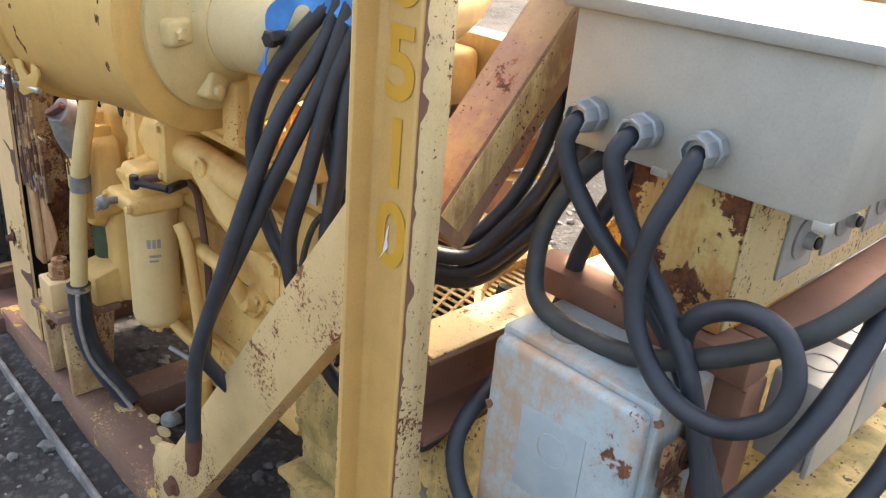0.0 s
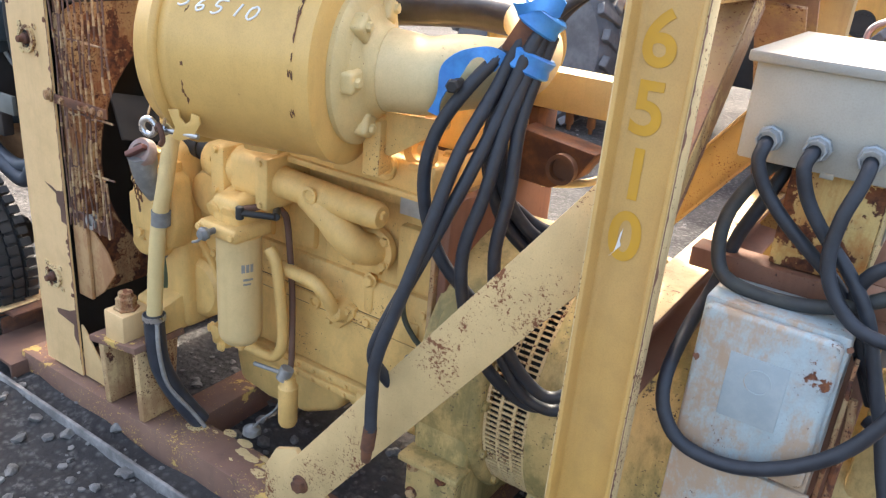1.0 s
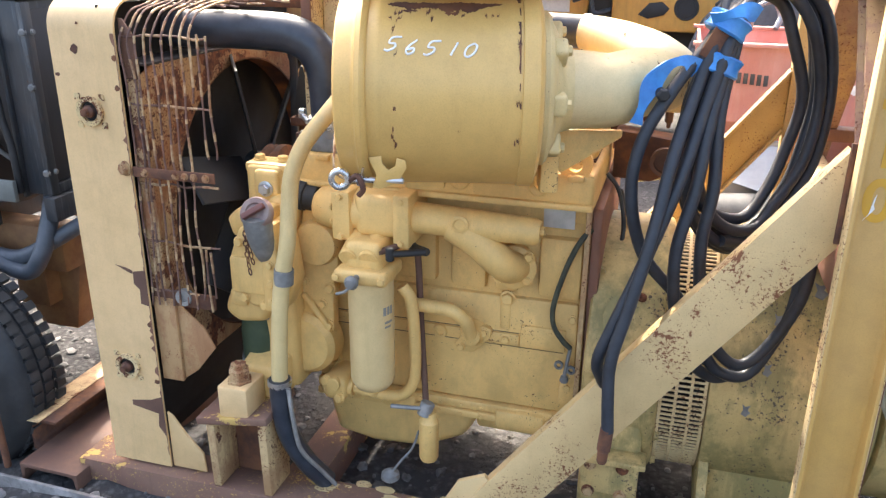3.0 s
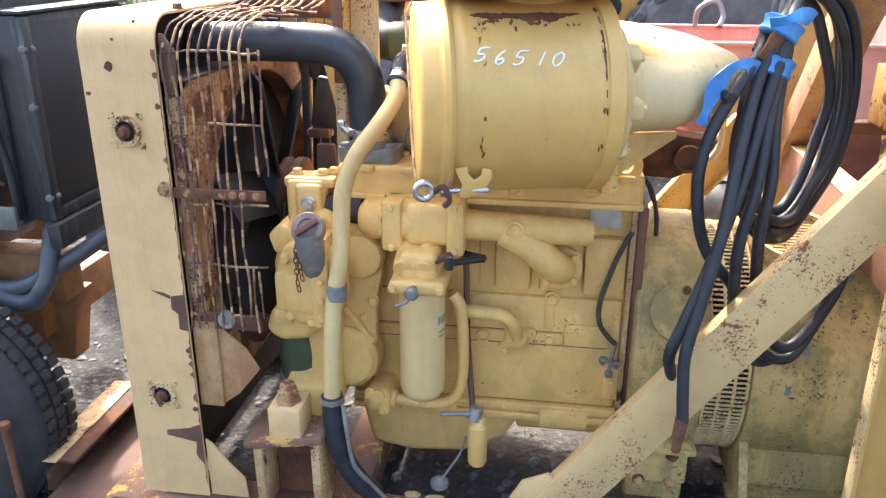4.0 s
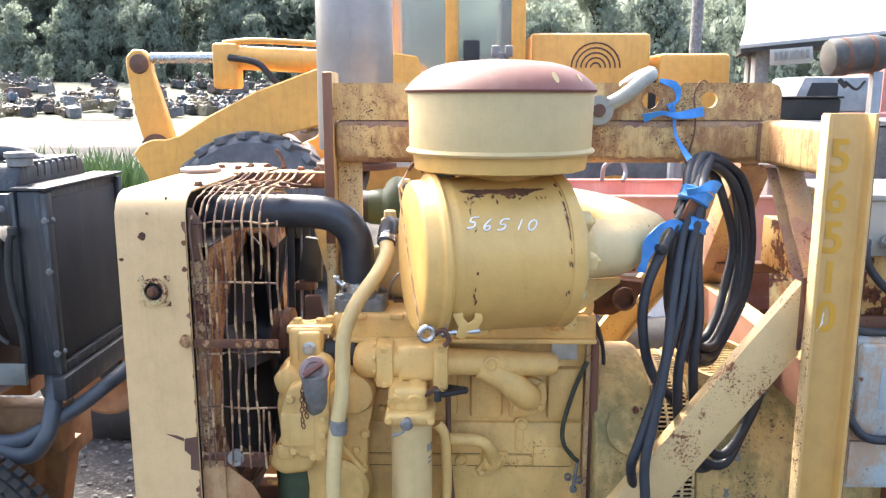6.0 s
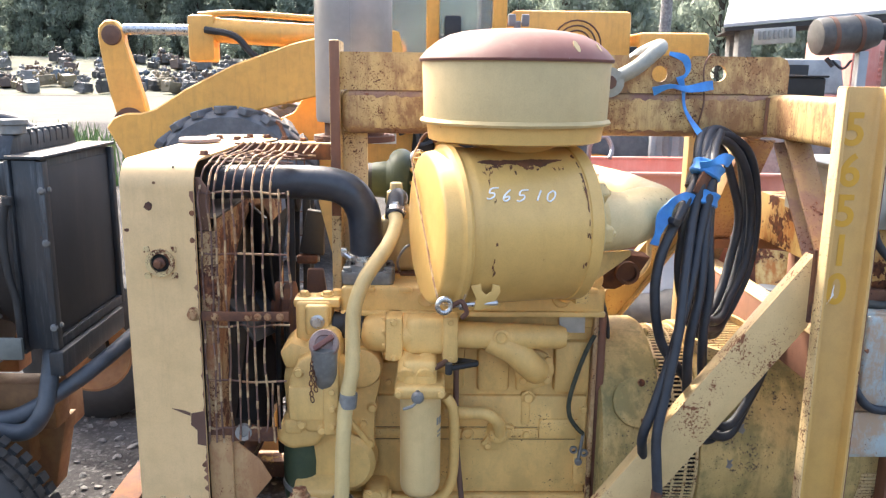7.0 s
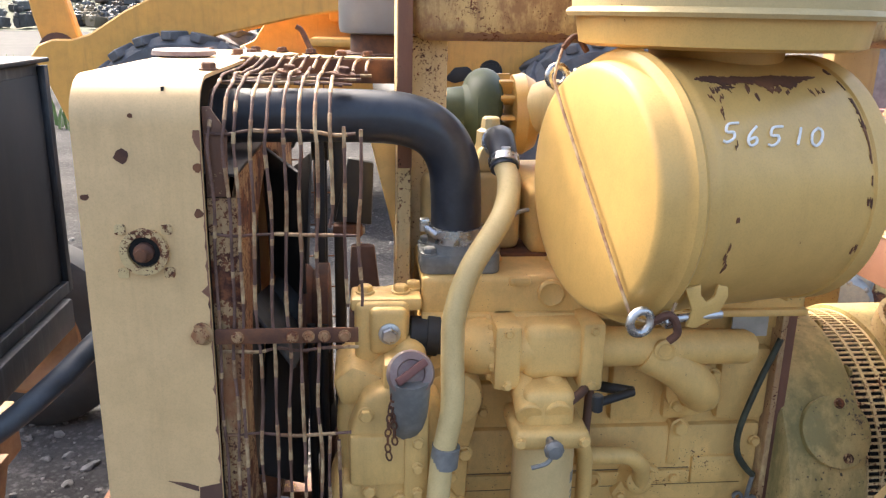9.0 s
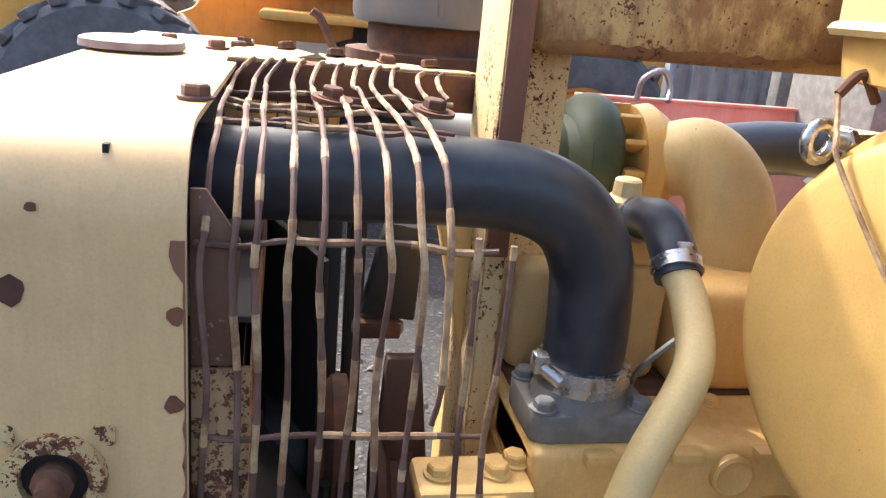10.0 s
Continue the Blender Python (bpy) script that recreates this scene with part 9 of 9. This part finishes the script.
def tree_meshes(seed, h, w):
    g = random.Random(seed)
    tb_ = bmesh.new()
    sweep([(0, 0, 0), (g.uniform(-.1, .1), 0.05, h * 0.35), (g.uniform(-.2, .2), 0, h * 0.9)], h * 0.022, 8, 4, h * 0.006)(tb_)
    clumps = []
    for k in range(26):
        z = h * g.uniform(0.08, 0.98)
        rr = w * (1.05 - abs(z / h - 0.45) * 1.3) * g.uniform(0.25, 1.0)
        a = g.uniform(0, 6.283)
        c = V((rr * math.cos(a), rr * math.sin(a), z))
        clumps.append((c, w * g.uniform(0.28, 0.5)))
        sweep([(0, 0, z * 0.72), tuple(c * 0.5 + V((0, 0, z * 0.42))), tuple(c)], h * 0.006, 5, 3, h * 0.002)(tb_)
    vs, fs = [], []
    for c, r in clumps:
        for q in range(95):
            d = V((g.gauss(0, 1), g.gauss(0, 1), g.gauss(0, 0.8))).normalized() * r * g.uniform(0.45, 1.1)
            p = c + d
            s = g.uniform(0.16, 0.36) * h / 10
            m = Matrix.Translation(p) @ Euler((g.uniform(0, 6), g.uniform(0, 6), g.uniform(0, 6))).to_matrix().to_4x4()
            o = len(vs)
            vs += [m @ V(t) for t in ((-s, 0, 0), (0, -s * .5, s * .15), (s, 0, 0), (0, s * .5, s * .15))]
            fs.append((o, o + 1, o + 2, o + 3))
    lm = bpy.data.meshes.new("crown")
    lm.from_pydata(vs, [], fs)
    lm.materials.append(M_LEAF)
    tm = bpy.data.meshes.new("trunk")
    tb_.to_mesh(tm)
    tb_.free()
    finish(tm, M_BARK)
    return tm, lm


TREES = [tree_meshes(s, 10, w) for s, w in ((1, 2.6), (2, 3.2), (3, 2.3), (4, 2.9))]
frng = random.Random(8)


def plant(x, y, s):
    tr = new("tree")
    tagged(tr, "leafy green tree at the edge of the yard", "tree", "tree line")
    tm, lm = TREES[frng.randrange(4)]
    for nm, me in (("trunk", tm), ("crown", lm)):
        o = new(nm, me)
        o.parent = tr
    tr.matrix_basis = pose(x, y, bank(y) - 0.1, 0, 0, frng.uniform(0, 360)) @ Matrix.Scale(s, 4)


for k in range(64):
    plant(-80 + 2.1 * k + frng.uniform(-1.2, 1.2), 96 + frng.uniform(-5, 5), frng.uniform(1.25, 1.8) * (1.0 if k < 36 else 0.72))
for k in range(40):
    plant(-95 + 3.6 * k + frng.uniform(-1.5, 1.5), 112 + frng.uniform(-4, 4), frng.uniform(1.7, 2.3) * (1.0 if k < 24 else 0.6))
for k in range(60):
    plant(-78 + 2.0 * k + frng.uniform(-1, 1), 88 + frng.uniform(-2.5, 2.5), frng.uniform(0.4, 0.85))
for k in range(50):
    plant(-72 + 2.0 * k + frng.uniform(-1, 1), 83 + frng.uniform(-2, 2), frng.uniform(0.18, 0.34))
for x, y, s in ((14, 40, 0.8), (18, 38, 0.75), (10, 44, 0.9), (7, 46, 0.85), (22, 42, 0.9), (-22, 33, 0.35), (-24, 35, 0.4)):
    plant(x, y, s)

SCRAP = [plain("scrap_dark", (0.039, 0.039, 0.040), (0.072, 0.069, 0.066), scale=3), plain("scrap_rust", (0.072, 0.047, 0.036), (0.121, 0.083, 0.063), scale=3), plain("scrap_grey", (0.083, 0.085, 0.088), (0.149, 0.149, 0.149), scale=3), plain("scrap_blue", (0.055, 0.083, 0.110), (0.088, 0.116, 0.149), scale=3), plain("scrap_yellow", (0.165, 0.132, 0.077), (0.198, 0.160, 0.105), scale=3), plain("scrap_pale", (0.132, 0.135, 0.135), (0.187, 0.187, 0.182), scale=3)]


def scrap_engine_mesh(seed):
    """A scrapped engine or gearbox: block, sump, flanges, pipes and pulleys in one heap."""
    g = random.Random(seed)
    bm = bmesh.new()
    box(-0.5, 0.5, -0.3, 0.3, 0.1, 0.65, 0.03, seg=1)(bm)
    for k in range(9):
        x, y, z, s = g.uniform(-.5, .5), g.uniform(-.35, .3), g.uniform(.2, .95), g.uniform(.06, .2)
        if k % 2:
            box(x - s, x + s, y - s * .7, y + s * .7, z - s, z + s * .6, 0.02, seg=1)(bm)
        else:
            lathe((x, y, z), (g.uniform(-1, 1), g.uniform(-1, 1), g.uniform(-.2, 1)), [(0, s), (s * .8, s), (s, s * .6), (s * 1.6, s * .4)], 12)(bm)
    sweep([(-0.4, -0.32, 0.4), (0.0, -0.4, 0.75), (0.4, -0.3, 0.5)], 0.045, 7)(bm)
    me = bpy.data.meshes.new("scrap_engine")
    bm.to_mesh(me)
    bm.free()
    finish(me, M_BLACK)
    return me


SHAPES = [scrap_engine_mesh(s) for s in range(5)]


def scrap(x, y, s, z=0.0):
    me = SHAPES[frng.randrange(5)]
    ob = new("scrap_engine", me)
    ob.matrix_basis = pose(x, y, -0.02 + z, frng.uniform(-8, 8), frng.uniform(-8, 8), frng.uniform(0, 360)) @ Matrix.Scale(s, 4)
    ob.material_slots[0].link = "OBJECT"
    ob.material_slots[0].material = SCRAP[frng.choice((0, 0, 0, 1, 1, 2, 2, 2, 3, 4, 5))]
    tagged(ob, "scrapped engine standing in the rows of the yard", "scrap engine", "scrap rows")


for k in range(285):
    y = (58, 61.5, 65, 69, 73, 77)[k % 6] + frng.uniform(-1.3, 1.3)
    x = -y * frng.uniform(0.02, 1.05)
    scrap(x, y, frng.uniform(0.8, 1.6), bank(y) + 0.1)
for k in range(26):
    scrap(frng.uniform(3, 16), frng.uniform(15, 30), frng.uniform(0.7, 1.2))


def weeds(cx, cy, w, n, hmax):
    vs, fs = [], []
    g = random.Random(int(cx * 10 + cy))
    for k in range(n):
        x, y, h = cx + g.gauss(0, w), cy + g.gauss(0, w * 0.6), hmax * g.uniform(0.35, 1)
        a, b = g.uniform(0, 6.28), g.uniform(-.25, .25)
        dx, dy = 0.02 * math.cos(a), 0.02 * math.sin(a)
        o = len(vs)
        vs += [(x - dx, y - dy, -0.05), (x + dx, y + dy, -0.05), (x + dx + b * h * .4, y + dy, h * .6), (x - dx + b * h * .4, y - dy, h * .6), (x + b * h, y + b * h * .6, h)]
        fs += [(o, o + 1, o + 2, o + 3), (o + 3, o + 2, o + 4)]
    me = bpy.data.meshes.new("weeds")
    me.from_pydata(vs, [], fs)
    me.materials.append(M_WEED)
    tagged(new("weeds", me), "tall pale green weeds in the yard", "weeds", kind="stuff")


for cx, cy, w, n, h in ((-6.6, 11.0, 0.28, 170, 0.9), (-7.6, 12.6, 0.5, 200, 0.8), (-10.5, 15, 0.8, 200, 0.7), (-4.9, 9.5, 0.3, 90, 0.5)):
    weeds(cx, cy, w, n, h)

# wooded backdrop behind the tree line; its haze is painted on and glows
bg_ = random.Random(44)
rise = bmesh.new()
lo_, hi_ = [], []
for k in range(161):
    x = -140 + 1.75 * k
    lo_.append(rise.verts.new((x, 128, -1)))
    hi_.append(rise.verts.new((x, 130, (20 if k < 84 else 10) + 2.2 * math.sin(0.21 * k) + 1.6 * math.sin(0.57 * k + 1) + bg_.uniform(-0.9, 0.9))))
for k in range(160):
    rise.faces.new((lo_[k], lo_[k + 1], hi_[k + 1], hi_[k]))


def haze_mat():
    """Far woods with haze painted in: paled colours and a faint glow."""
    m, nt, b = shell("hazed_distant_wood")
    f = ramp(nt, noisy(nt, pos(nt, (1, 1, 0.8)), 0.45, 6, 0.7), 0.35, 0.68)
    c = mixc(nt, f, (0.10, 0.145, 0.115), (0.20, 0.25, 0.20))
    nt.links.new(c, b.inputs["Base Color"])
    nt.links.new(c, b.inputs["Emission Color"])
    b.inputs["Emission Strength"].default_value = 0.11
    b.inputs["Roughness"].default_value = 0.95
    return m


solid("backdrop", rise, haze_mat(), "backdrop of distant woods with haze put into its colour and glow", "woods", kind="structure")
